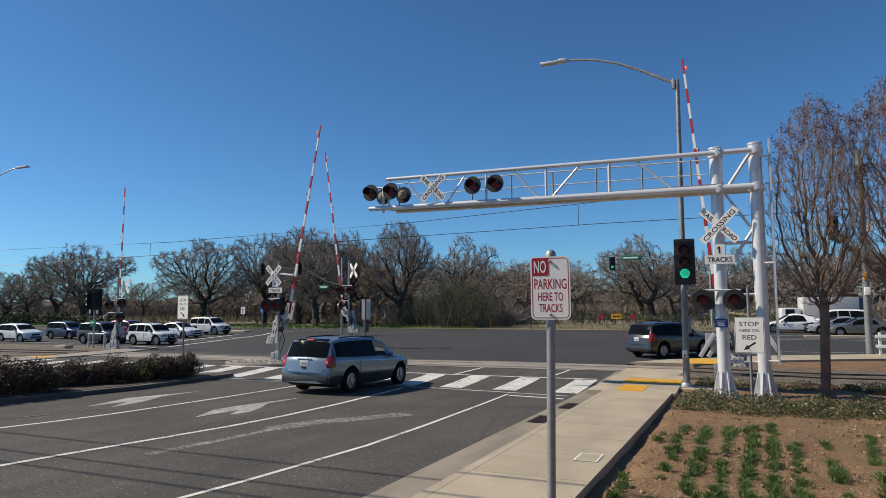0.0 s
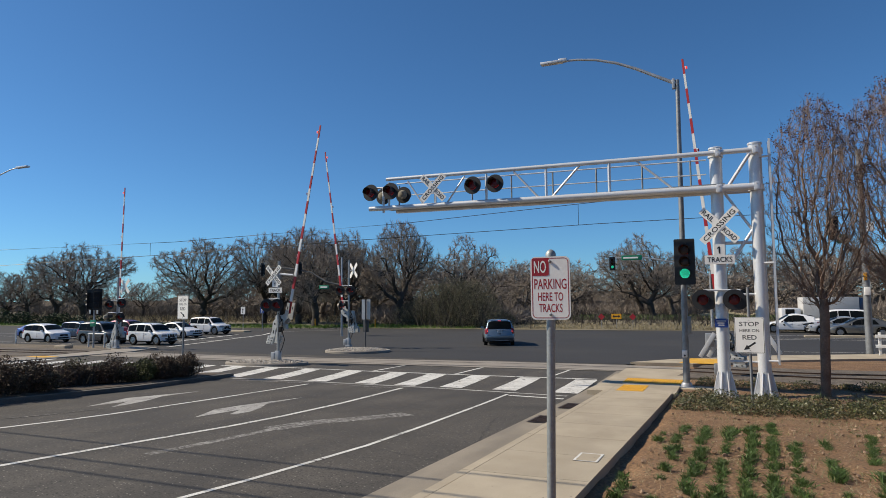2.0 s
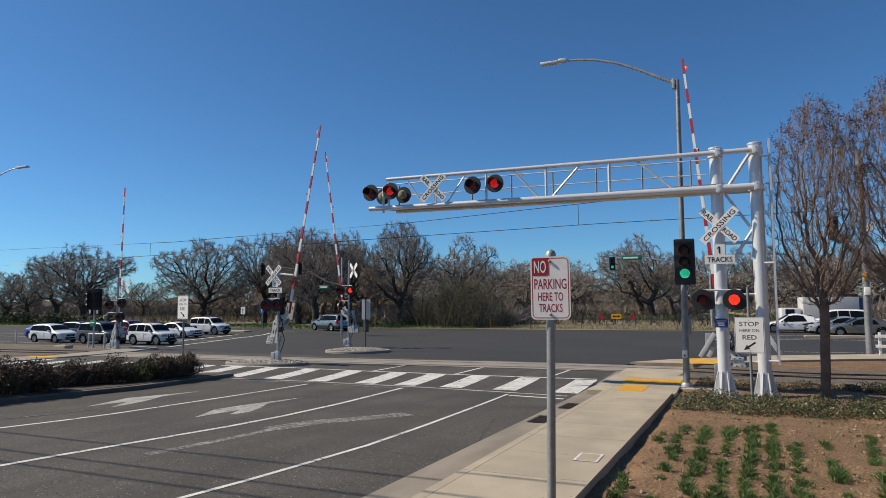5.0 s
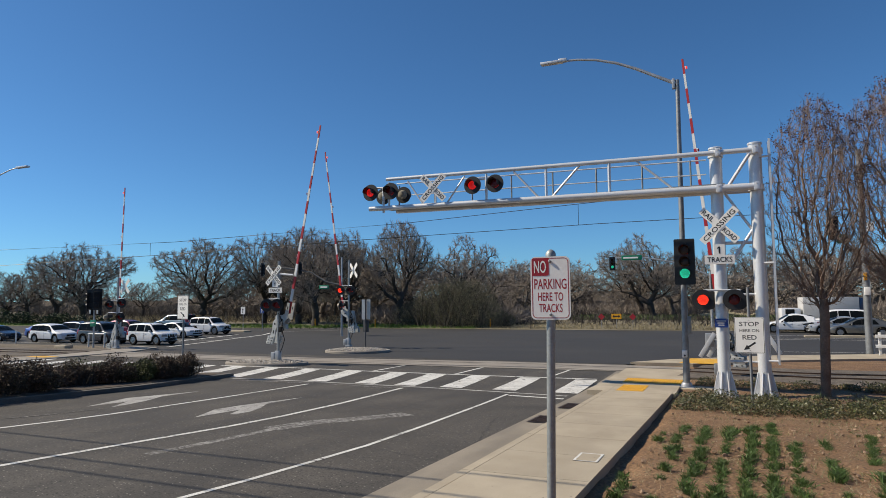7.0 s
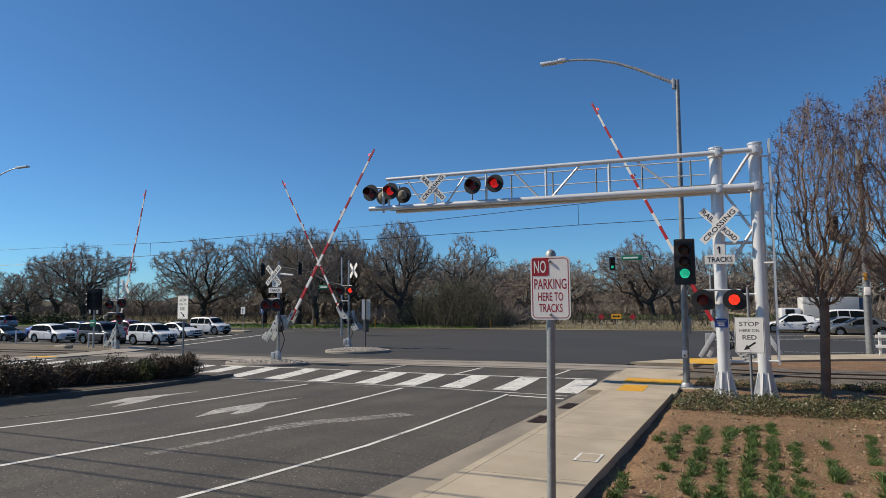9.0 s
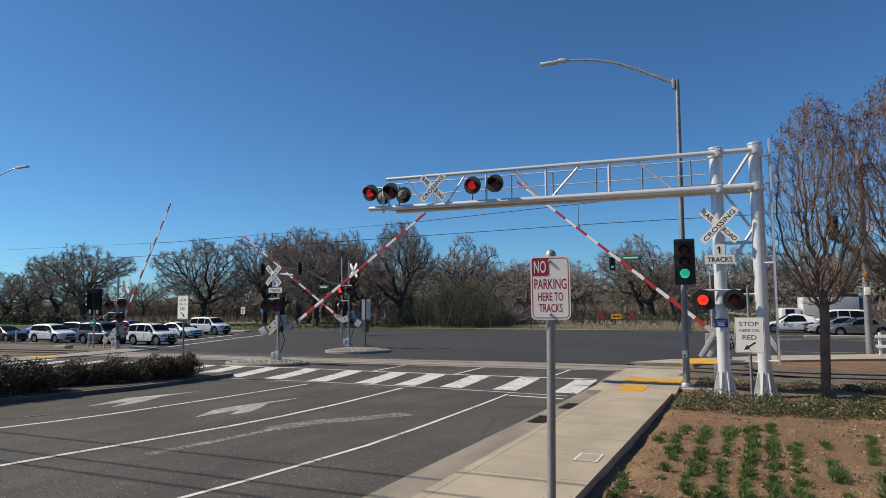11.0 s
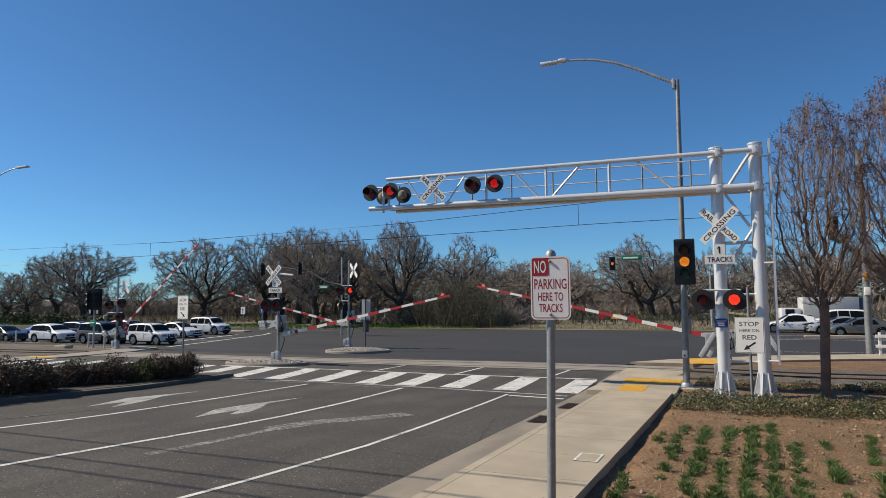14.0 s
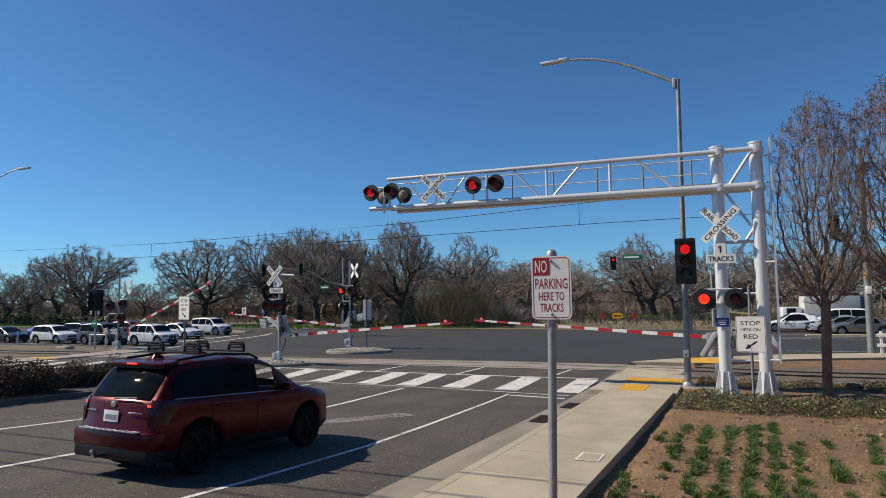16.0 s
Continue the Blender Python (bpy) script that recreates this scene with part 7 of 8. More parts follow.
for kind, x, y, h, rz, wd in ((1, -110.9, 72.1, 8.8, 20, 10.5), (2, -101.7, 69.4, 9.2, 87, 7.7), (0, -88.0, 68.5, 12.6, 154, 14.1), (1, -97.4, 71.1, 11.8, 221, 5.4), (2, -94.8, 85.7, 7.0, 288, 7.1), (1, -64.1, 67.8, 12.1, 355, 12.6), (0, -44.5, 65.3, 12.3, 129, 10.7), (2, -56.9, 75.3, 11.3, 196, 5.6), (3, -37.0, 72.7, 13.6, 263, 10.0), (1, -47.6, 81.4, 12.2, 330, 7.4), (2, -30.3, 77.9, 12.0, 37, 8.0), (1, -33.7, 102.9, 9.1, 104, 5.6), (0, -34.3, 113.5, 9.2, 171, 7.2), (3, -28.8, 113.7, 8.7, 238, 8.1), (1, -24.5, 120.0, 8.2, 305, 8.3), (2, -6.9, 122.8, 11.9, 79, 8.1), (3, -1.1, 120.9, 12.3, 146, 8.8), (1, 5.8, 121.7, 12.7, 213, 10.5), (0, 13.1, 127.0, 12.4, 280, 11.7), (2, 19.7, 121.0, 12.5, 347, 10.9), (3, 26.3, 123.9, 12.5, 54, 10.9), (0, -119.5, 70.4, 11.7, 121, 11.7), (1, -59.0, 74.2, 13.3, 110, 9.1), (2, -52.2, 72.8, 13.5, 170, 9.2), (0, -47.5, 77.0, 13.4, 252, 9.1)):
    oak(kind, x, y, h, rz, wd)
oak(0, -8.8, 98.0, 13.6, 192, 12.4, -15)
oak(2, -11.9, 107.0, 9.6, 40, 9.2, 5)

# far woods: many smaller trees as one mass
far = [oak_kind(s, 380, 0.9, 0.7, 6, 0.038, 1.1, True) for s in (5, 8, 13)]
wood_v, wood_f, twig_v, twig_f = [], [], [], []
r = random.Random(9)
for i in range(99):
    a = far[i % 3]
    x, y = ((r.uniform(-190, 75), r.uniform(88, 132)), (r.uniform(-85, -25), r.uniform(86, 112)), (r.uniform(-40, 40), r.uniform(114, 138)))[i % 3]
    k = r.uniform(0.8, 1.2) * ((9.6 if -75 < x < -25 else 8.2) / tree_height(a))
    c, s = math.cos(i), math.sin(i)
    for (vs_, fs_), (ov, of) in zip(a, ((wood_v, wood_f), (twig_v, twig_f))):
        o = len(ov)
        ov += [(x + k * 1.2 * (c * v.x - s * v.y), y + k * 1.2 * (s * v.x + c * v.y), k * v.z) for v in vs_]
        of += [tuple(o + j for j in f) for f in fs_]
woods = tagged(new("far_woods", raw_mesh("far_woods", twig_v, twig_f, TWIG)), "distant bare grey-brown woods behind the field", "woods", kind="stuff")
tagged(new("far_trunks", raw_mesh("far_trunks", wood_v, wood_f, FAR_BARK)), "trunks and limbs of the distant woods, coloured pale as by haze", "woods", kind="stuff")


DARK_WOODS = surf("dim_brown_woods", (0.06, 0.05, 0.042), (0.15, 0.125, 0.10), 0.35, 0.95, bump=0.0, fine=2.2, speck=0.45, space="Position", spec=0.1)

# dark tree line at the end of the view
bm = bmesh.new()
prev = None
for i in range(321):
    x = -420 + 2.0 * i
    h = 4.2 + 1.6 * noise.noise((x * 0.05, 0.5, 0)) + 1.2 * noise.noise((x * 0.31, 3.5, 0)) + 0.8 * noise.noise((x * 0.9, 7.5, 0))
    y = 165 + 3 * noise.noise((x * 0.02, 9, 0))
    cur = [bm.verts.new((x, y, -0.2)), bm.verts.new((x, y - 0.6, h * 0.5)), bm.verts.new((x, y + 0.4, h))]
    if prev:
        bm.faces.new((prev[0], cur[0], cur[1], prev[1]))
        bm.faces.new((prev[1], cur[1], cur[2], prev[2]))
    prev = cur
structure("backdrop", bm, DARK_WOODS, "distant grey-brown tree line", "tree line")


def leaf_cloud(name, spots, size, material, seed, flat=0.5, up=0.0, length=1.6):
    """Many small pointed leaves; spots yields a place for each."""
    rr = random.Random(seed)
    vs_, fs_ = [], []
    for p in spots:
        p = Vector(p)
        d = Vector((rr.gauss(0, 1), rr.gauss(0, 1), rr.gauss(0, flat) + up)).normalized()
        sd = d.cross(Vector((rr.gauss(0, 1), rr.gauss(0, 1), rr.gauss(0, 1))))
        if sd.length < 1e-3:
            continue
        sd = sd.normalized() * size * rr.uniform(0.25, 0.5)
        L = size * rr.uniform(0.6, 1.2) * length
        o = len(vs_)
        vs_ += [p, p + d * L * 0.45 + sd, p + d * L, p + d * L * 0.45 - sd]
        fs_.append((o, o + 1, o + 2, o + 3))
    return raw_mesh(name, vs_, fs_, material, False)


def twig_fan(vs_, fs_, p, n, length, width, rr, spread=0.8):
    """Thin upright stems fanning from p."""
    for _ in range(n):
        d = Vector((rr.gauss(0, spread), rr.gauss(0, spread), 1.0)).normalized()
        L = length * rr.uniform(0.5, 1.2)
        sd = Vector((rr.gauss(0, 1), rr.gauss(0, 1), 0.1)).normalized() * width
        bend = Vector((rr.gauss(0, 0.15), rr.gauss(0, 0.15), -0.08)) * L
        o = len(vs_)
        vs_ += [p - sd, p + sd, p + d * L * 0.55 + sd * 0.7 + bend * 0.3, p + d * L * 0.55 - sd * 0.7 + bend * 0.3, p + d * L + bend]
        fs_ += [(o, o + 1, o + 2, o + 3), (o + 3, o + 2, o + 4)]


# brush under the oaks
vs_, fs_ = [], []
r = random.Random(21)
for i in range(3800):
    x, y = r.uniform(-150, 60), r.uniform(74, 118)
    twig_fan(vs_, fs_, Vector((x, y, 0)), 5, 1.0 + 1.5 * abs(noise.noise((x * 0.07, y * 0.07, 2))) + r.random() * 0.8, 0.03, r, 0.55)
tagged(new("brush", raw_mesh("brush", vs_, fs_, BARK, False)), "grey-brown leafless brush under the oaks", "brush", kind="stuff")

vs_, fs_ = [], []
for i in range(2600):
    x, y = r.uniform(-150, -36), r.uniform(76, 92)
    twig_fan(vs_, fs_, Vector((x, y, 0)), 5, 0.6 + 1.0 * abs(noise.noise((x * 0.09, y * 0.09, 5))) + r.random() * 0.6, 0.03, r, 0.6)
tagged(new("thicket", raw_mesh("thicket", vs_, fs_, DRY_STEM, False)), "tall dry tan brush behind the oaks", "thicket", kind="stuff")

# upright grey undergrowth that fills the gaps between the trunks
# the stand behind the left oaks takes the haze-paled bark colour
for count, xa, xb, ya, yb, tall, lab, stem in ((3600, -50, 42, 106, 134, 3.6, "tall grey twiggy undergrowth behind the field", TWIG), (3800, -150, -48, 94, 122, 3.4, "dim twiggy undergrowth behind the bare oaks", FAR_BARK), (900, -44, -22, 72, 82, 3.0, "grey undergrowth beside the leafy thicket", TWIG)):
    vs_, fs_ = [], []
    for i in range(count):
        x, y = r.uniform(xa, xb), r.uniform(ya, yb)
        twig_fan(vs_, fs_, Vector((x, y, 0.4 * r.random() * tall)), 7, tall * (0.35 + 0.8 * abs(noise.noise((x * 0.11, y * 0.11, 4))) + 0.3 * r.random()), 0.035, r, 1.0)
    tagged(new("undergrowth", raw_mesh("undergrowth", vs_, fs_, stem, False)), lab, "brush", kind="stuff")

# field and verge grass
bm = bmesh.new()
ribbon(bm, [(-260, 69), (-60, 57.6), (-38, 62.6), (-20, 63), (-8, 63.6), (0, 64.4), (12, 65), (40, 66.4), (260, 74)], [(-900, 900), (-300, 900), (-150, 900), (-60, 900), (0, 900), (60, 900), (120, 900), (300, 900), (900, 900)], 0.03, 12)
structure("field", bm, DRY_GRASS, "tan dry-grass field beyond the boulevard", "field")
bm = bmesh.new()
ribbon(bm, [(-140, 62), (-60, 58.2), (-38, 63.4), (-24, 64)], [(-140, 70), (-60, 68), (-38, 70), (-24, 70)], 0.045, 8)
structure("verge_green", bm, GREEN_GRASS, "green grass verge under the oaks", "grass verge")
vs_, fs_ = [], []
for i in range(5200):
    x = r.uniform(-30, 34)
    y = 65.2 + 14 * r.random() ** 1.5
    twig_fan(vs_, fs_, Vector((x, y, 0.02)), 4, 0.34 * r.uniform(0.5, 1.4), 0.018, r, 0.5)
tagged(new("dry_grass", raw_mesh("dry_grass", vs_, fs_, DRY_STEM, False)), "tall dry straw-coloured grass along the field fence", "grass", kind="stuff")
vs_, fs_ = [], []
for i in range(4500):
    x = r.uniform(-120, -24)
    y = 63.8 + 8 * r.random() if x > -40 else 60.5 + 8 * r.random()
    twig_fan(vs_, fs_, Vector((x, y, 0.03)), 4, 0.32, 0.03, r, 0.4)
tagged(new("verge_grass", raw_mesh("verge_grass", vs_, fs_, BLADE_VERGE, False)), "green grass at the foot of the oaks", "grass", kind="stuff")
vs_, fs_ = [], []
for i in range(2600):
    x, y = r.uniform(-20, 14), r.uniform(94, 101)
    twig_fan(vs_, fs_, Vector((x, y, 0.03)), 4, 0.8, 0.06, r, 0.4)
tagged(new("far_green_grass", raw_mesh("far_green_grass", vs_, fs_, BLADE_DULL, False)), "band of green grass across the field", "grass", kind="stuff")


def bush(name, x, y, z, rx, ry, h, n, size, material, label, seed, stems=True, category="shrub", lumps=9, group="", stem_mat=None):
    """A shrub: stems, and leaves held in uneven lumps over a domed outline."""
    rr = random.Random(seed)
    ob = thing(name, x, y, z, label, category, group)
    centres = []
    for i in range(lumps):
        a, k = rr.uniform(0, 6.283), math.sqrt(rr.random())
        hh = h * (1 - 0.45 * k * k) * rr.uniform(0.75, 1.05)
        centres.append((Vector((rx * k * 0.78 * math.cos(a), ry * k * 0.78 * math.sin(a), hh * 0.55)), rr.uniform(0.32, 0.5), hh))
    spots = []
    for i in range(n):
        c, s, hh = rr.choice(centres)
        d = Vector((rr.gauss(0, 1), rr.gauss(0, 1), rr.gauss(0, 1))).normalized()
        q = rr.uniform(0.65, 1.0) ** 0.5
        p = c + Vector((d.x * rx * s * q, d.y * ry * s * q, d.z * hh * 0.5 * q))
        if p.z > 0.02:
            spots.append(p)
    c = tagged(new("leaves", leaf_cloud("leaves", spots, size, material, seed, 0.7, 0.25)), kind="stuff")
    c.parent = ob
    if stems:
        vs2, fs2 = [], []
        for i in range(max(12, min(n // 60, 200))):
            a, k = rr.uniform(0, 6.283), rr.random() * 0.8
            twig_fan(vs2, fs2, Vector((rx * k * math.cos(a), ry * k * math.sin(a), 0)), 2, h * 0.95, 0.008 + h * 0.004, rr, 0.35)
        c = tagged(new("stem_mass", raw_mesh("stem_mass", vs2, fs2, stem_mat or BARK, False)), kind="stuff")
        c.parent = ob
    return ob


bush("bush", -27.6, 67.5, 0, 5.6, 3.0, 5.7, 52000, 0.078, LEAF_BRUSH, "large grey-green leafy thicket beside the boulevard", 4, lumps=26, stem_mat=BARK)
bush("bush", -33.2, 69.5, 0, 2.6, 2.2, 3.4, 7000, 0.10, LEAF_BRUSH, "dense brown-green thicket beside the boulevard", 5, lumps=10)
bush("bush", -22.6, 67.5, 0, 2.0, 1.6, 2.2, 4500, 0.09, LEAF_BRUSH, "low dark thicket at the field's edge", 6, lumps=8)
for i, (x, y, rx, h) in enumerate(((-103, 66, 4, 2.4), (-94, 64, 4, 2.2), (-86, 63, 3.5, 2.0), (-78, 62, 3.5, 1.8), (-112, 68, 5, 3.0))):
    bush("bush", x, y, 0, rx, 1.6, h, 1500, 0.2, LEAF_DARK, "dark green clipped shrub under the oaks", 40 + i, group="dark shrubs under the oaks", lumps=8)

# hedge on the median: a tall dark clump, lower greyish shrubs set back, a domed end
HEDGE = ((-18.45, 8.4, 1.0, 1.0, 1.15, 0), (-18.4, 9.6, 0.9, 0.9, 1.1, 0), (-18.35, 10.7, 0.85, 0.85, 1.05, 0), (-18.3, 11.7, 0.8, 0.8, 1.05, 0), (-18.2, 12.7, 0.75, 0.7, 0.98, 0),
         (-19.5, 9.0, 1.0, 1.0, 1.1, 0), (-19.6, 10.6, 1.0, 1.0, 1.0, 0), (-19.5, 12.2, 1.0, 1.0, 0.95, 0), (-19.4, 13.8, 1.0, 1.0, 0.9, 0),
         (-18.75, 14.4, 0.75, 0.75, 0.80, 0), (-18.6, 15.5, 0.75, 0.75, 0.76, 0), (-18.35, 16.5, 0.65, 0.7, 0.78, 1), (-18.35, 17.5, 0.65, 0.7, 0.80, 0), (-18.5, 18.5, 0.7, 0.75, 0.98, 0),
         (-19.6, 15.4, 0.9, 0.9, 0.86, 1), (-19.7, 16.9, 0.9, 0.9, 0.9, 0), (-19.5, 18.3, 0.85, 0.8, 0.86, 0))
for i, (x, y, rx, ry, h, olive) in enumerate(HEDGE):
    bush("hedge_shrub", x, y, ground_z(y) + 0.15, rx, ry, h, 5200 if x > -19 else 2400, 0.046, LEAF_OLIVE if olive else LEAF_HEDGE, "olive-green hedge shrub on the median" if olive else "dark reddish-brown hedge shrub on the median", 60 + i, group="median hedge", category="shrub", lumps=16)

# low ground cover round the cantilever posts
k = 0
for x0, x1, y0, y1, h in ((-1.15, 12.5, 16.9, 19.9, 0.42), (-0.9, 12.5, 22.9, 24.6, 0.38)):
    x = x0
    while x < x1:
        w = 0.75
        for y in ([y0 + 0.45, (y0 + y1) / 2, y1 - 0.45] if y1 - y0 > 2 else [(y0 + y1) / 2]):
            k += 1
            if x > 4.2 and y > y0 + 1:
                continue
            bush("ground_cover", x + w / 2 + 0.1 * math.sin(k * 7.1), y + 0.12 * math.sin(k * 3.3), ground_z(y) - 0.02, 0.62, 0.62, h * (0.85 + 0.25 * abs(math.sin(k * 1.7))), 1500, 0.034, LEAF_COVER, "low mottled green ground-cover shrub", 100 + k, stems=False, group="ground-cover shrubs", lumps=9)
        x += w

# young trees beside the track, bare with dry seed heads
def myrtle_kind(seed, r_max):
    """A young crape myrtle 8.9 m high: one trunk, then many upright stems in a vase."""
    rr = random.Random(seed)
    shape = ((2.6, 0.22), (3.4, 0.66), (4.4, 0.92), (5.8, 1.0), (7.0, 0.86), (8.1, 0.56), (8.9, 0.2))
    sites = []
    while len(sites) < 6500:
        z = rr.uniform(2.7, 8.9)
        R = r_max * lin(shape[::-1], z)
        u, v = rr.uniform(-1, 1), rr.uniform(-1, 1)
        a = math.atan2(v, u)
        if u * u + v * v < 1 and math.hypot(u, v) < 1 - 0.22 * abs(math.sin(2.5 * a + z + seed)):
            sites.append((R * u, R * v, z))
    trunk = [(0.03 * math.sin(z + seed), 0.03 * math.cos(z * 1.3), z - 0.1) for z in (0, 0.35, 0.7, 1.05, 1.4, 1.75, 2.1, 2.4, 2.6)]
    nodes, parent = grow(seed, sites, trunk, 0.125, 1.1, 0.17, 0.26, 0.22)
    wood, twig, rad, kids = branch_mesh(nodes, parent, 0.0045, 2.2, 0.022, 0.135, 1.1)
    tips = sprays(nodes, parent, rad, 0.011, 5, 0.30, 0.0044, seed, 0.45, twig, 0.55)
    return wood, twig, tips


MY_MESH = []
for n, (sd_, rm) in enumerate(((4, 1.75), (15, 2.4))):
    wood, twig, tips = myrtle_kind(sd_, rm)
    rr = random.Random(n)
    spots = []
    for v in tips:
        out_ = math.hypot(v.x, v.y) / rm
        if (v.z > 7.3 and rr.random() < 0.11) or (v.z > 5.4 and out_ > 0.70 and rr.random() < 0.06):
            for _ in range(9):
                spots.append(v + Vector((rr.gauss(0, 0.045), rr.gauss(0, 0.045), rr.gauss(0, 0.05))))
    MY_MESH.append((raw_mesh("trunk", *wood, MYRTLE_BARK), raw_mesh("crown", *twig, MYRTLE_TWIG), leaf_cloud("seed_head_mass", spots, 0.05, SEED, n, 0.8, 0, 1.1), tree_height((wood, twig))))
for kind, x, y, h, rz, wd in ((0, 2.67, 21.6, 9.0, 30, 1.0), (1, 5.15, 22.6, 9.9, 130, 1.0), (0, 8.6, 23.0, 9.5, 210, 1.0)):
    w, t, sd, hh = MY_MESH[kind]
    ob = new("young_tree")
    tagged(ob, "bare multi-stemmed tree with brown seed heads", "tree", "young trees by the track")
    s = h / hh
    ob.matrix_basis = pose(x, y, ground_z(y) - 0.02, 0, 0, rz) @ Matrix.Diagonal((s * wd, s * wd, s, 1))
    for nm, me in (("trunk", w), ("crown", t), ("seed_head_mass", sd)):
        c = new(nm, me)
        if nm == "seed_head_mass":
            c["kind"] = "stuff"
        c.parent = ob

# rows of grass clumps in the dirt
r = random.Random(77)
TUFTS = []
for s in range(5):
    vs_, fs_ = [], []
    rr = random.Random(300 + s)
    for i in range(110):
        p = Vector((rr.gauss(0, 0.05), rr.gauss(0, 0.05), 0))
        d = Vector((rr.gauss(0, 0.55), rr.gauss(0, 0.55), 1)).normalized()
        L, wv = rr.uniform(0.10, 0.24), rr.uniform(0.003, 0.007)
        sd = d.cross(Vector((rr.gauss(0, 1), rr.gauss(0, 1), 0.2))).normalized() * wv
        tip = p + d * L + Vector((d.x, d.y, -0.35)) * L * 0.35
        md = p + d * L * 0.6
        o = len(vs_)
        vs_ += [p - sd, p + sd, md + sd, md - sd, tip]
        fs_ += [(o, o + 1, o + 2, o + 3), (o + 3, o + 2, o + 4)]
    TUFTS.append(raw_mesh("grass_clump", vs_, fs_, BLADE, False))


def tuft(x, y, s):
    ob = new("grass_clump", r.choice(TUFTS))
    ob.matrix_basis = pose(x, y, ground_z(y) + 0.075, 0, 0, r.uniform(0, 360)) @ Matrix.Diagonal((s, s, s * r.uniform(0.85, 1.15), 1))
    tagged(ob, "fresh green grass clump planted in dirt", "grass clump", "planted grass clumps")


for xa, ya, xb, yb, dens in ((-1.32, 7.2, -1.14, 14.3, 0.22), (-0.90, 7.4, -0.80, 14.8, 0.42), (-0.50, 7.2, -0.40, 14.7, 0.93), (-0.21, 7.2, 0.06, 14.5, 0.95), (0.09, 7.2, 0.45, 14.6, 0.97), (0.40, 7.2, 0.84, 15.4, 0.93), (0.70, 7.2, 1.06, 13.2, 0.93), (1.18, 7.4, 1.57, 13.2, 0.62), (1.5, 7.8, 2.45, 14.6, 0.42), (2.0, 8.4, 3.3, 14.8, 0.32), (2.6, 9.0, 4.4, 15.0, 0.3)):
    y = ya
    while y < yb:
        if r.random() < dens:
            tuft(xa + (xb - xa) * (y - ya) / (yb - ya) + r.gauss(0, 0.035), y, r.uniform(0.42, 0.84))
        y += r.uniform(0.13, 0.29) * (0.7 + 0.03 * y)
# thin dry weeds between the rows
vs_, fs_ = [], []
for i in range(4200):
    x, y = r.uniform(-1.25, 6.5), r.uniform(6.2, 16.6)
    twig_fan(vs_, fs_, Vector((x, y, ground_z(y) + 0.07)), 3, 0.05 + 0.07 * r.random(), 0.003, r, 0.9)
tagged(new("dry_weeds", raw_mesh("dry_weeds", vs_, fs_, DRY_STEM, False)), "sparse dry weeds on the dirt", "weeds", kind="stuff")
vs_, fs_ = [], []
for i in range(2600):
    x, y = -1.2 + 8.2 * r.random() ** 0.6, r.uniform(6.2, 16.6)
    twig_fan(vs_, fs_, Vector((x, y, ground_z(y) + 0.07)), 3, 0.05 + 0.06 * r.random(), 0.004, r, 0.9)
tagged(new("green_weeds", raw_mesh("green_weeds", vs_, fs_, BLADE_DULL, False)), "sparse green weeds on the dirt", "weeds", kind="stuff")
# small clods and pebbles on the dirt
vs_, fs_ = [], []
bm = bmesh.new()
for i in range(900):
    x, y = r.uniform(-1.2, 5.5), r.uniform(6.5, 16.6)
    s = 0.012 + 0.03 * r.random() ** 3
    bmesh.ops.create_icosphere(bm, subdivisions=1, radius=s, matrix=pose(x, y, ground_z(y) + 0.09, r.uniform(0, 90), 0, r.uniform(0, 360)) @ Matrix.Diagonal((1.3, 1, 0.7, 1)))
tagged(part("pebbles", bm, CLOD, smooth=True), "small clods and pebbles on the dirt", "pebbles", kind="stuff")


# ---- small street furniture ----
# overhead wires along the track
def wire(name, pts, label, rad=0.014):
    bm = bmesh.new()
    pipe(bm, pts, rad, 5)
    return tagged(part(name, bm, BLACK), label, "wire", "overhead wires")


wire("contact_wire", [(-130, 20.5, 5.0), (-43, 26.6, 5.4), (-28.5, 27.8, 5.75), (-16.7, 28.6, 6.1), (-5, 29.2, 6.35), (10, 30, 6.5), (60, 32, 6.6)], "thin black contact wire over the track")
wire("messenger_wire", [(-130, 20.5, 7.2), (-43, 26.6, 6.42), (-28.5, 27.8, 6.44), (-23.7, 28.1, 6.58), (-14.2, 28.8, 6.85), (-5, 29.2, 7.33), (-3.8, 29.3, 7.38), (10, 30, 8.1), (60, 32, 9.5)], "sagging black carrier wire over the track")
for x, y, z0, z1 in ((-30.2, 27.7, 5.7, 6.45), (-5.8, 29.1, 6.33, 7.28), (-18.0, 28.5, 6.05, 6.72)):
    wire("dropper", [(x, y, z0), (x, y, z1)], "short dropper between the overhead wires", 0.01)


def pole(name, x, y, z, h, r0, r1, label, category, mat_=None):
    ob = thing(name, x, y, z, label, category)
    bm = bmesh.new()
    tube(bm, (0, 0, -0.05), (0, 0, h), r0, r1, 14)
    part("pole", bm, mat_ or GALV, ob)
    return ob


# far mast-arm signal across the boulevard
fm = pole("signal_mast", -1.0, 70.8, 0, 5.6, 0.14, 0.11, "galvanised signal pole with a curved mast arm", "signal mast")
bm = bmesh.new()
pipe(bm, [(0, 0, 5.2), (-1.6, 0, 6.0), (-3.6, 0, 6.75), (-6, 0, 7.25), (-8, 0, 7.38), (-9.7, 0, 7.38)], 0.09, 10, 0.05)
part("mast_arm", bm, GALV, fm)
bm = bmesh.new()
box(bm, 2.1, 0.03, 0.5, pose(-7.6, -0.1, 7.32), 0.02)
sgn = part("street_name_board", bm, SIGN_GREEN, fm, "green street-name board with white bars")
bm = bmesh.new()
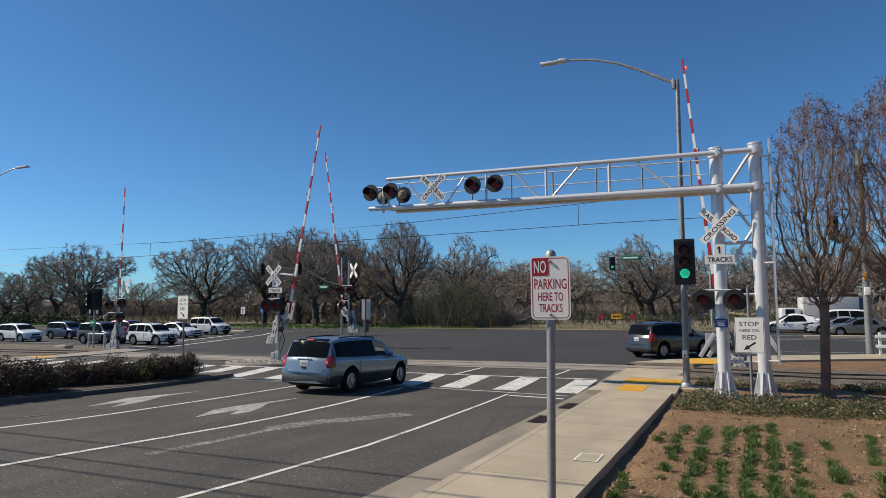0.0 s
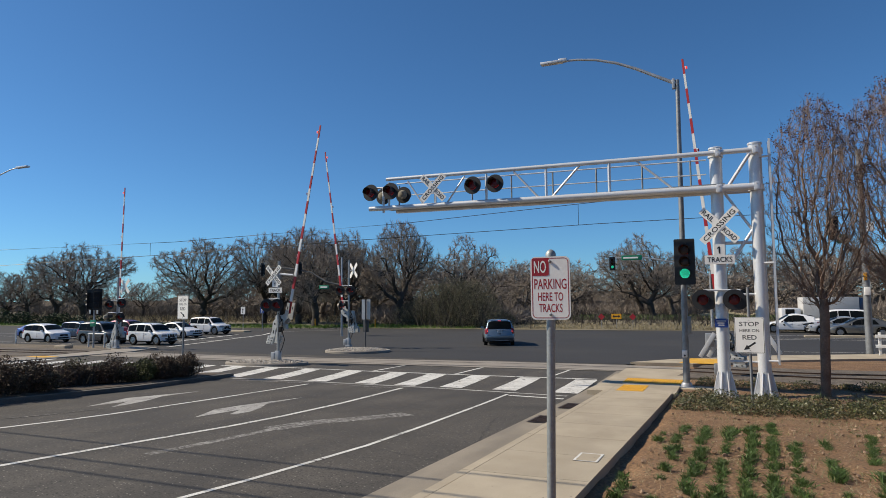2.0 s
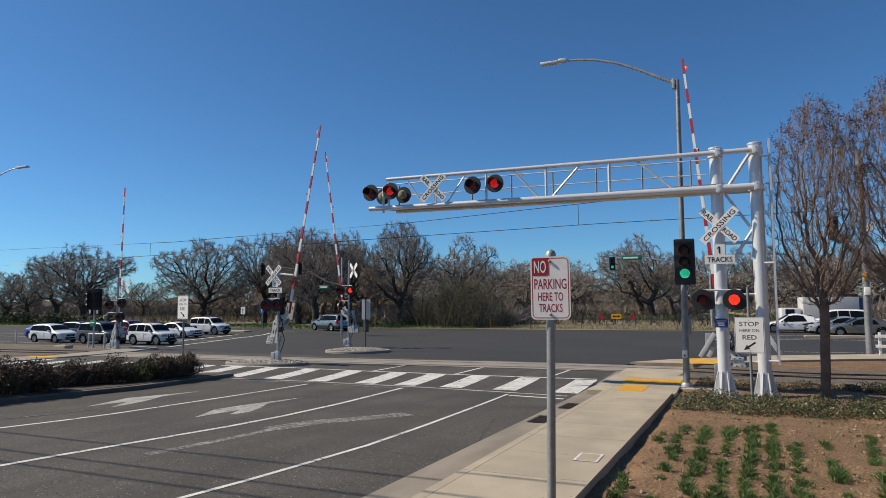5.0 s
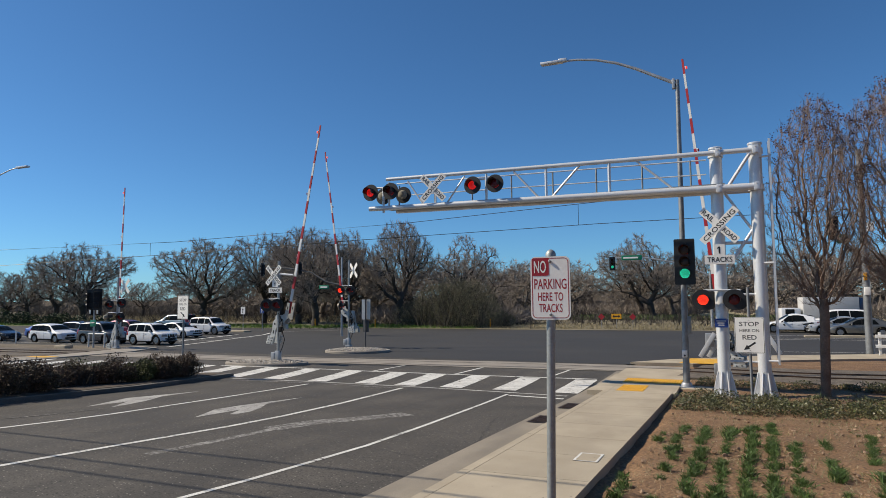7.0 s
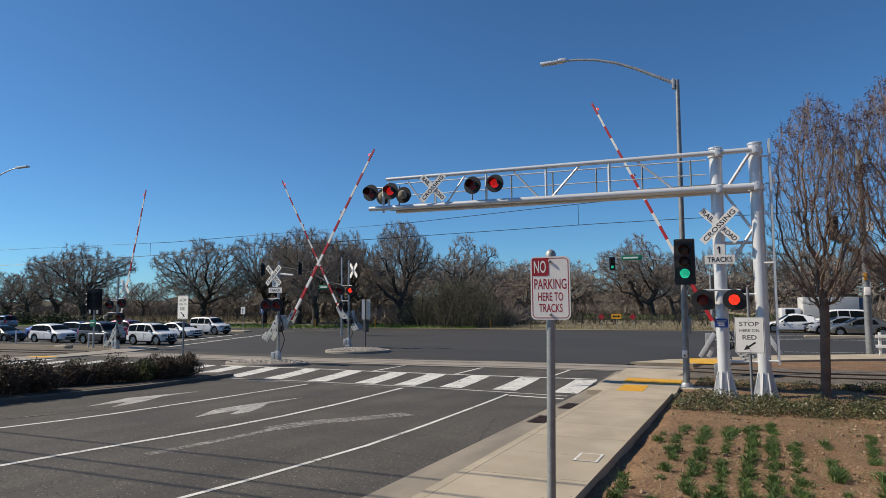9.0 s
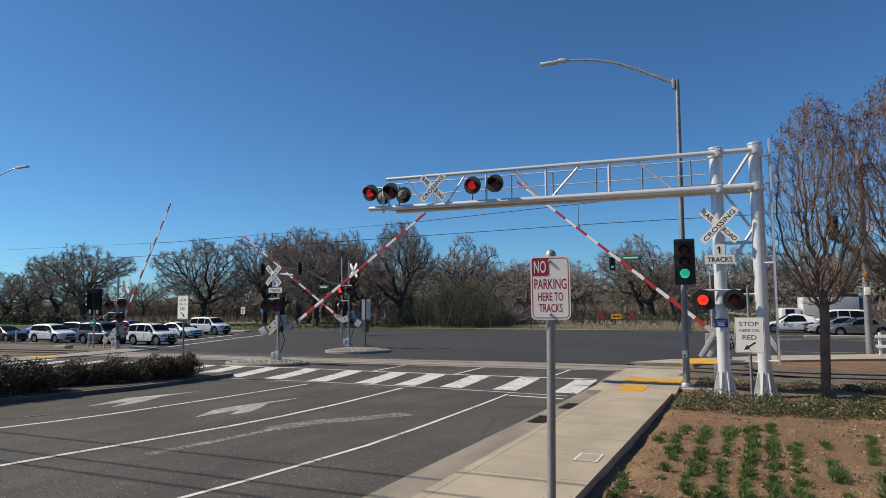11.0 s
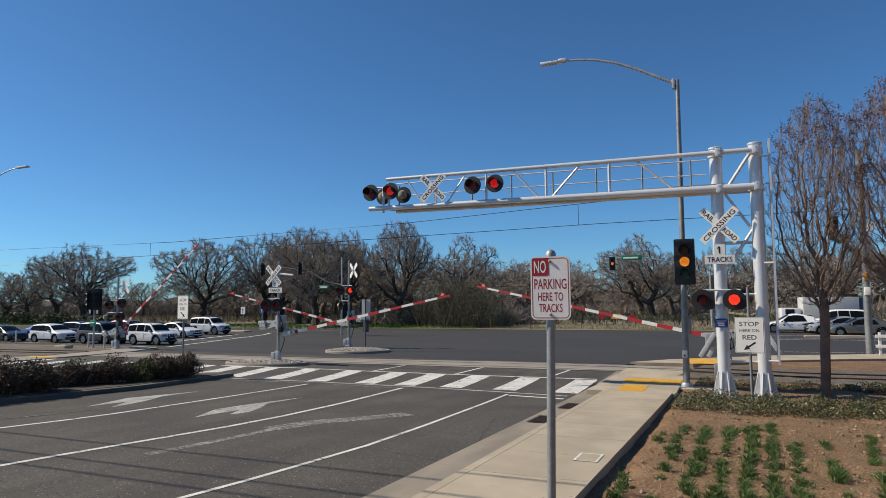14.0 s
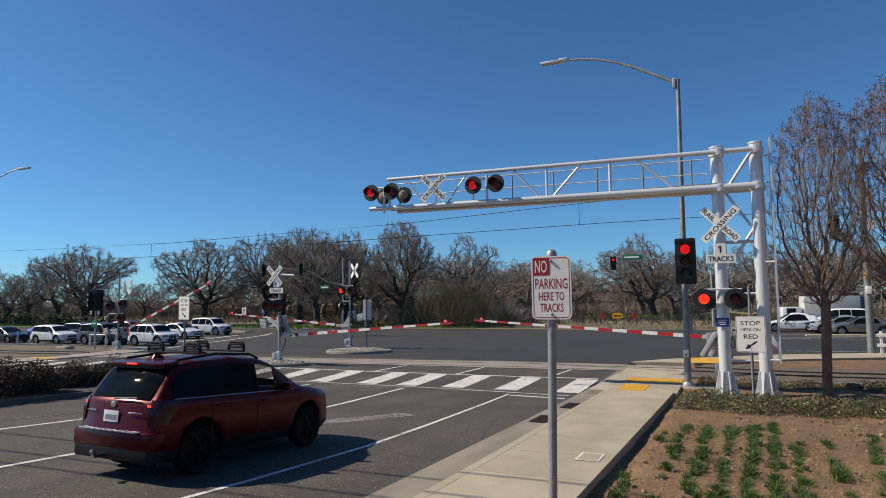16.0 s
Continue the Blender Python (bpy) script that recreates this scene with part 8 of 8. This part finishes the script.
box(bm, 1.5, 0.01, 0.16, pose(-7.7, -0.125, 7.32))
part("text_bar", bm, SIGN_WHITE, sgn, smooth=False)
road_signal(-10.6, 70.6, 6.75, "black three-lens traffic signal on the far mast arm", 12)
road_signal(-0.7, 70.5, 4.6, "black three-lens traffic signal on a far pole", 150)

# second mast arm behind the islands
# grey darkened so the arm's shade sits in its colour; sign back shares it
ARM_DARK = surf("shade_darkened_grey", (0.07, 0.075, 0.08), (0.10, 0.105, 0.11), 4, 0.7, bump=0.1, speck=0.15, spec=0.2)
sm = pole("signal_mast", -30.2, 48.3, 0, 6.8, 0.085, 0.06, "galvanised signal pole behind the cobbled islands", "signal mast")
bm = bmesh.new()
pipe(bm, [(0, 0, 4.4), (-1.6, 0.0, 4.7), (-3.2, 0, 5.6), (-5.5, 0, 6.0), (-8.6, 0, 6.2)], 0.08, 10, 0.05)
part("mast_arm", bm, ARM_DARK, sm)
bm = bmesh.new()
box(bm, 1.0, 0.03, 0.34, pose(-1.75, -0.1, 4.25), 0.02)
sgn = part("street_name_board", bm, SIGN_GREEN, sm, "green street-name board with a white bar")
bm = bmesh.new()
box(bm, 0.7, 0.01, 0.12, pose(-1.75, -0.125, 4.25))
part("text_bar", bm, SIGN_WHITE, sgn, smooth=False)
for x in (-38.7, -34.6):
    road_signal(x, 48.3, 5.95, "black traffic signal seen from the side on a mast arm", -80, 0.85)

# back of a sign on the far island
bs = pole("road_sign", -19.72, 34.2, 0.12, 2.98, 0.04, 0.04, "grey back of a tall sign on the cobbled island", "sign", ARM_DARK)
for dx in (-0.16, 0.16):
    bm = bmesh.new()
    plate(bm, rounded(0.27, 1.2, 0.03, 3), 0.004, pose(dx, 0.05 + abs(dx) * 0.1, 2.38))
    part("sign_board", bm, SIGN_BACK, bs, smooth=False)
bm = bmesh.new()
plate(bm, rounded(0.40, 0.70, 0.02, 3), 0.004, pose(0, 0.05, 1.38))
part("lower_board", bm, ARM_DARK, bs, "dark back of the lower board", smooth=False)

# left corner: signal post with pedestrian heads
lc = pole("signal_post", -38.65, 30.97, 0.08, 3.0, 0.06, 0.06, "short signal post with a green board at the corner", "signal post")
bm = bmesh.new()
box(bm, 0.5, 0.02, 0.42, pose(0.02, -0.09, 1.6), 0.01)
sgn = part("green_board", bm, SIGN_GREEN, lc)
bm = bmesh.new()
box(bm, 0.3, 0.01, 0.08, pose(0.02, -0.105, 1.65))
part("text_bar", bm, SIGN_WHITE, sgn, smooth=False)
for dx in (-0.35, 0.35):
    bm = bmesh.new()
    box(bm, 0.36, 0.26, 0.42, pose(dx, 0, 2.35), 0.04)
    ph = part("pedestrian_head", bm, BLACK_PLASTIC, lc)
    bm = bmesh.new()
    box(bm, 0.16, 0.02, 0.24, pose(dx + 0.1, -0.14, 2.35), 0.01)
    part("face", bm, GALV, ph)
road_signal(-38.05, 30.7, 3.25, "black traffic signal head seen from behind at the corner", 205)
road_signal(-39.25, 31.1, 3.2, "black traffic signal head seen from the side at the corner", -80)
for x, y in ((-37.2, 31.4), (-49.8, 33.2)):
    b = pole("bollard", x, y, 0.06, 0.95, 0.055, 0.05, "slim grey steel bollard", "bollard", ALU)
    b["group"] = "bollards"
rail_ = thing("guard_rail", -38.9, 31.4, 0.06, "low white pipe rail beside the signal post", "guard rail")
for dx in (-0.75, 0.75):
    bm = bmesh.new()
    tube(bm, (dx, 0, -0.05), (dx, 0, 0.95), 0.05, seg=10)
    part("post", bm, GATE_WHITE, rail_)
bm = bmesh.new()
tube(bm, (-0.8, 0, 0.9), (0.8, 0, 0.9), 0.05, seg=10)
part("rail_bar", bm, GATE_WHITE, rail_)
bm = bmesh.new()
box(bm, 1.0, 0.6, 0.25, pose(-40.2, 30.0, 0.15), 0.03)
tagged(part("plinth", bm, CONCRETE), "low concrete plinth at the corner", "plinth")

# small signs across the boulevard
for x, y, z, shape, m_, lab in ((-11.05, 65.6, 1.25, "diamond", SIGN_RED, "red diamond end-of-road marker"), (-8.05, 65.6, 1.25, "diamond", SIGN_RED, "red diamond end-of-road marker"), (-9.6, 65.6, 1.3, "arrow", SIGN_YELLOW, "amber two-way arrow board")):
    ob = pole("road_sign", x, y, 0, z + 0.2, 0.03, 0.03, lab, "sign", GALV_DARK)
    ob["group"] = "end-of-road markers"
    bm = bmesh.new()
    if shape == "diamond":
        plate(bm, ((0, -0.33), (0.33, 0), (0, 0.33), (-0.33, 0)), 0.004, pose(0, -0.05, z))
        part("sign_board", bm, m_, ob, smooth=False)
    else:
        plate(bm, rounded(0.95, 0.5, 0.03, 3), 0.004, pose(0, -0.05, z))
        sb = part("sign_board", bm, m_, ob, smooth=False)
        bm = bmesh.new()
        plate(bm, ((-0.38, 0), (-0.2, 0.15), (-0.2, 0.05), (0.2, 0.05), (0.2, 0.15), (0.38, 0), (0.2, -0.15), (0.2, -0.05), (-0.2, -0.05), (-0.2, -0.15)), 0.002, pose(0, -0.056, z))
        part("arrow", bm, BLACK, sb, smooth=False)
for i, (x, y) in enumerate(((-43.6, 64.0), (-36.0, 64.6), (-22.8, 66.0))):
    b = pole("marker_post", x, y, 0, 1.0, 0.05, 0.05, "yellow marker post beside the road", "marker post", SIGN_YELLOW)
    b["group"] = "yellow marker posts"
for x, y, m_, lab, w, h in ((-44.8, 53.0, SIGN_WHITE, "white arrow sign on the far median", 0.55, 0.75), (-43.6, 54.5, SIGN_BLUE, "small blue sign by the far road", 0.5, 0.6)):
    ob = pole("road_sign", x, y, 0, 2.5, 0.03, 0.03, lab, "sign", GALV)
    bm = bmesh.new()
    plate(bm, rounded(w, h, 0.03, 3), 0.004, pose(0, -0.05, 2.15))
    sb = part("sign_board", bm, m_, ob, smooth=False)
    bm = bmesh.new()
    plate(bm, ((-0.10, -0.22), (-0.04, -0.22), (0.0, 0.05), (0.06, 0.05), (-0.05, 0.24), (-0.16, 0.05), (-0.08, 0.05)), 0.002, pose(0.03, -0.056, 2.15))
    part("arrow", bm, BLACK if m_ is SIGN_WHITE else SIGN_WHITE, sb, smooth=False)
bm = bmesh.new()
ribbon(bm, [(-70, 55.0), (-48, 54.0), (-44.0, 53.3)], [(-70, 53.6), (-48, 52.6), (-44.0, 52.2)], 0.14, 3, 0.2)
structure("median_far", bm, CONCRETE, "pale concrete median nose on the boulevard", "median")
bm = bmesh.new()
ribbon(bm, [(5.6, 56.6), (60, 58.6)], [(5.6, 55.6), (60, 57.4)], 0.14, 5, 0.2)
structure("median_right", bm, CONCRETE, "pale concrete median on the boulevard", "median")

# wire fence along the field
fence = thing("field_fence", -6, 64.8, 0, "thin wire fence with steel posts along the field", "fence")
for i in range(17):
    bm = bmesh.new()
    tube(bm, (-20 + 2.6 * i, 0.3 + 0.05 * i, 0), (-20 + 2.6 * i, 0.3 + 0.05 * i, 1.25), 0.022, seg=6)
    part("post", bm, BARK, fence)
for z in (0.5, 0.85, 1.2):
    bm = bmesh.new()
    tube(bm, (-20, 0.3, z), (21.6, 1.1, z), 0.004, seg=4)
    part("wire", bm, BARK, fence)

# utility pole and lamp at the far right, white rail fence
up_ = pole("utility_pole", 6.85, 39.4, 0.09, 10.6, 0.19, 0.13, "tall grey concrete pole with lamp and signs", "utility pole", GALV_DARK)
bm = bmesh.new()
pipe(bm, [(0, 0, 10.4), (-0.35, 0, 10.85), (-0.65, 0, 10.95), (-0.95, 0, 10.75), (-1.02, 0, 10.6)], 0.035, 8)
part("lamp_arm", bm, GALV, up_)
bm = bmesh.new()
lathe(bm, ((0.05, 0.25), (0.12, 0.18), (0.22, 0.0), (0.18, -0.03)), 14, Matrix.Translation((-1.04, 0, 10.45)))
part("lamp_head", bm, ALU, up_)
bm = bmesh.new()
box(bm, 0.62, 0.03, 0.5, pose(-0.95, -0.1, 5.95, 0, 0, 20), 0.02)
sgn = part("green_board", bm, SIGN_GREEN, up_)
bm = bmesh.new()
box(bm, 0.36, 0.01, 0.10, pose(-0.95, -0.13, 5.95, 0, 0, 20))
part("text_bar", bm, SIGN_WHITE, sgn, smooth=False)
bm = bmesh.new()
box(bm, 0.35, 0.03, 0.45, pose(0.3, -0.2, 6.5), 0.01)
part("white_board", bm, SIGN_WHITE, up_)
bm = bmesh.new()
box(bm, 0.16, 0.04, 0.4, pose(-0.05, -0.19, 3.95), 0.02)
part("yellow_tag", bm, SIGN_YELLOW, up_)
bm = bmesh.new()
box(bm, 0.26, 0.14, 0.4, pose(0.0, -0.22, 3.2), 0.02)
part("meter_box", bm, SIGN_WHITE, up_)
road_signal(5.5, 39.3, 6.6, "black traffic signal seen from behind by the utility pole", 190, 0.9)
rf = thing("rail_fence", 7.05, 38.6, 0.08, "white-painted board fence at the pavement's edge", "fence")
for i in range(5):
    bm = bmesh.new()
    box(bm, 0.12, 0.12, 1.15, pose(0.1 + 2.2 * i, 0, 0.57), 0.01)
    part("post", bm, GATE_WHITE, rf)
for z in (0.45, 0.95):
    bm = bmesh.new()
    box(bm, 9.2, 0.05, 0.16, pose(4.5, -0.08, z), 0.01)
    part("board", bm, GATE_WHITE, rf)

# street lamp whose head comes in from the left
ll = pole("street_lamp", -66.5, 40.0, 0.0, 14.0, 0.14, 0.09, "tall galvanised street lamp beyond the far corner", "street lamp")
ll["group"] = "street lamps"
bm = bmesh.new()
pipe(bm, [(0, 0, 13.9), (1.4, 0, 14.7), (3.0, 0, 15.35), (4.6, 0, 15.75), (5.6, 0, 15.86)], 0.07, 10, 0.05)
part("arm", bm, GALV, ll)
bm = bmesh.new()
box(bm, 1.6, 0.4, 0.16, pose(6.4, 0, 15.87), 0.05)
part("lamp_head", bm, ALU, ll)

# fallen pale log in the field
bm = bmesh.new()
pipe(bm, [(-3.0, 97, 0.5), (0.5, 98, 0.9), (3.5, 97.5, 0.6), (5.5, 98.5, 1.2)], 0.35, 8, 0.12)
pipe(bm, [(0.8, 98, 0.9), (1.4, 97.6, 2.0), (2.4, 97.8, 2.8)], 0.15, 6, 0.05)
pipe(bm, [(-1.2, 97.5, 0.7), (-1.8, 97, 1.6)], 0.12, 6, 0.05)
tagged(part("fallen_log", bm, DRY_STEM), "pale fallen log with broken limbs in the field", "log")


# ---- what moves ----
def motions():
    drive(pale, ((0, -11.5, 19.1), (0.5, -11.8, 26.6), (1.0, -12.3, 33.6), (1.5, -13.0, 38.6), (2.0, -14.3, 42.9), (2.5, -17.0, 48.3), (3.0, -20.9, 53.2), (3.5, -24.75, 56.2), (4.0, -28.3, 57.2), (4.2, -30.1, 57.5), (6.3, -49.4, 57.3), (7.0, -57.2, 56.2), (9.0, -80, 50.5), (12.0, -112, 42), (16.0, -160, 30)), swing=((8.0, 0.0), (6.5, -12.0), (4.2, -26.0), (3.5, -14.0), (2.6, -2.0), (2.2, 0.0), (1.0, -4.0), (0.0, -6.0)))
    drive(black, ((0, -2.6, 36.2), (0.3, -1.0, 38.1), (0.6, 0.6, 39.4), (0.9, 2.5, 40.5), (1.2, 4.6, 41.3), (1.5, 7.0, 42.0), (1.8, 9.6, 42.6), (3.0, 21, 44.6), (5.0, 44, 46.5), (9.0, 95, 49), (16.0, 190, 54)))
    drive(edge, ((0, -52.0, 35.0), (0.5, -51.1, 35.0), (1.0, -50.2, 35.0), (1.5, -49.3, 35.0), (2.0, -48.8, 35.0), (2.5, -48.4, 35.0), (3.0, -48.15, 35.0), (3.5, -48.05, 35.0), (16.0, -48.04, 35.0)))
    drive(blue2, ((0, -51.8, 39.0), (0.5, -50.8, 39.0), (1.0, -50.2, 39.0), (1.6, -50.0, 39.0), (16.0, -49.99, 39.0)))
    drive(bright, ((0, -68, 39.0), (0.3, -64.5, 39.0), (0.6, -61.6, 39.0), (0.9, -59.7, 39.0), (1.2, -58.2, 39.0), (1.5, -57.0, 39.0), (2.0, -55.6, 39.0), (2.5, -54.9, 39.0), (3.0, -54.6, 39.0), (16.0, -54.58, 39.0)))
    drive(dark, ((0, -90, 35.0), (4.0, -62, 35.0), (6.3, -55.2, 35.0), (7.0, -54.6, 35.0), (9.0, -54.0, 35.0), (11.0, -53.8, 35.0), (16.0, -53.79, 35.0)))
    drive(red, RED_PATH)
    for boom, pivot, sign, skew, keys in GATES:
        walk(boom, [(t, pose(*pivot, 0, 0, -skew) @ pose(0, 0, 0, 0, -sign * a, 0)) for t, a in keys])
    half = 0.665
    for phase, first in (("right", 0), ("left", 1)):
        for drum, at in FLASHERS[phase]:
            rows, turn = [(0.0, pose(*at))], 0
            for k in range(0, 18):
                t = 4.525 + half * k
                on = k % 2 == first
                if k == 0 and first == 1:
                    continue
                if t > 15.85:
                    break
                t += 0.02 if on else -0.12
                for s in range(4):
                    rows.append((t + s / 30, pose(*at, 0, 0, turn + 60 * s)))
                turn += 180
            rows.append((16.0, pose(*at, 0, 0, turn)))
            walk(drum, rows)
    spans = {"green": (None, 12.15), "amber": (12.2, 15.63), "red": (15.63, None)}
    for drum, at, colour in SIGNALS:
        t_on, t_off = spans[colour]
        turn = 0 if t_on is not None else 180
        rows = [(0.0, pose(*at, 0, 0, turn))]
        for t in (t_on, t_off):
            if t is not None:
                for s in range(4):
                    rows.append((t + s / 30, pose(*at, 0, 0, turn + 60 * s)))
                turn += 180
        rows.append((16.0, pose(*at, 0, 0, turn)))
        walk(drum, rows)


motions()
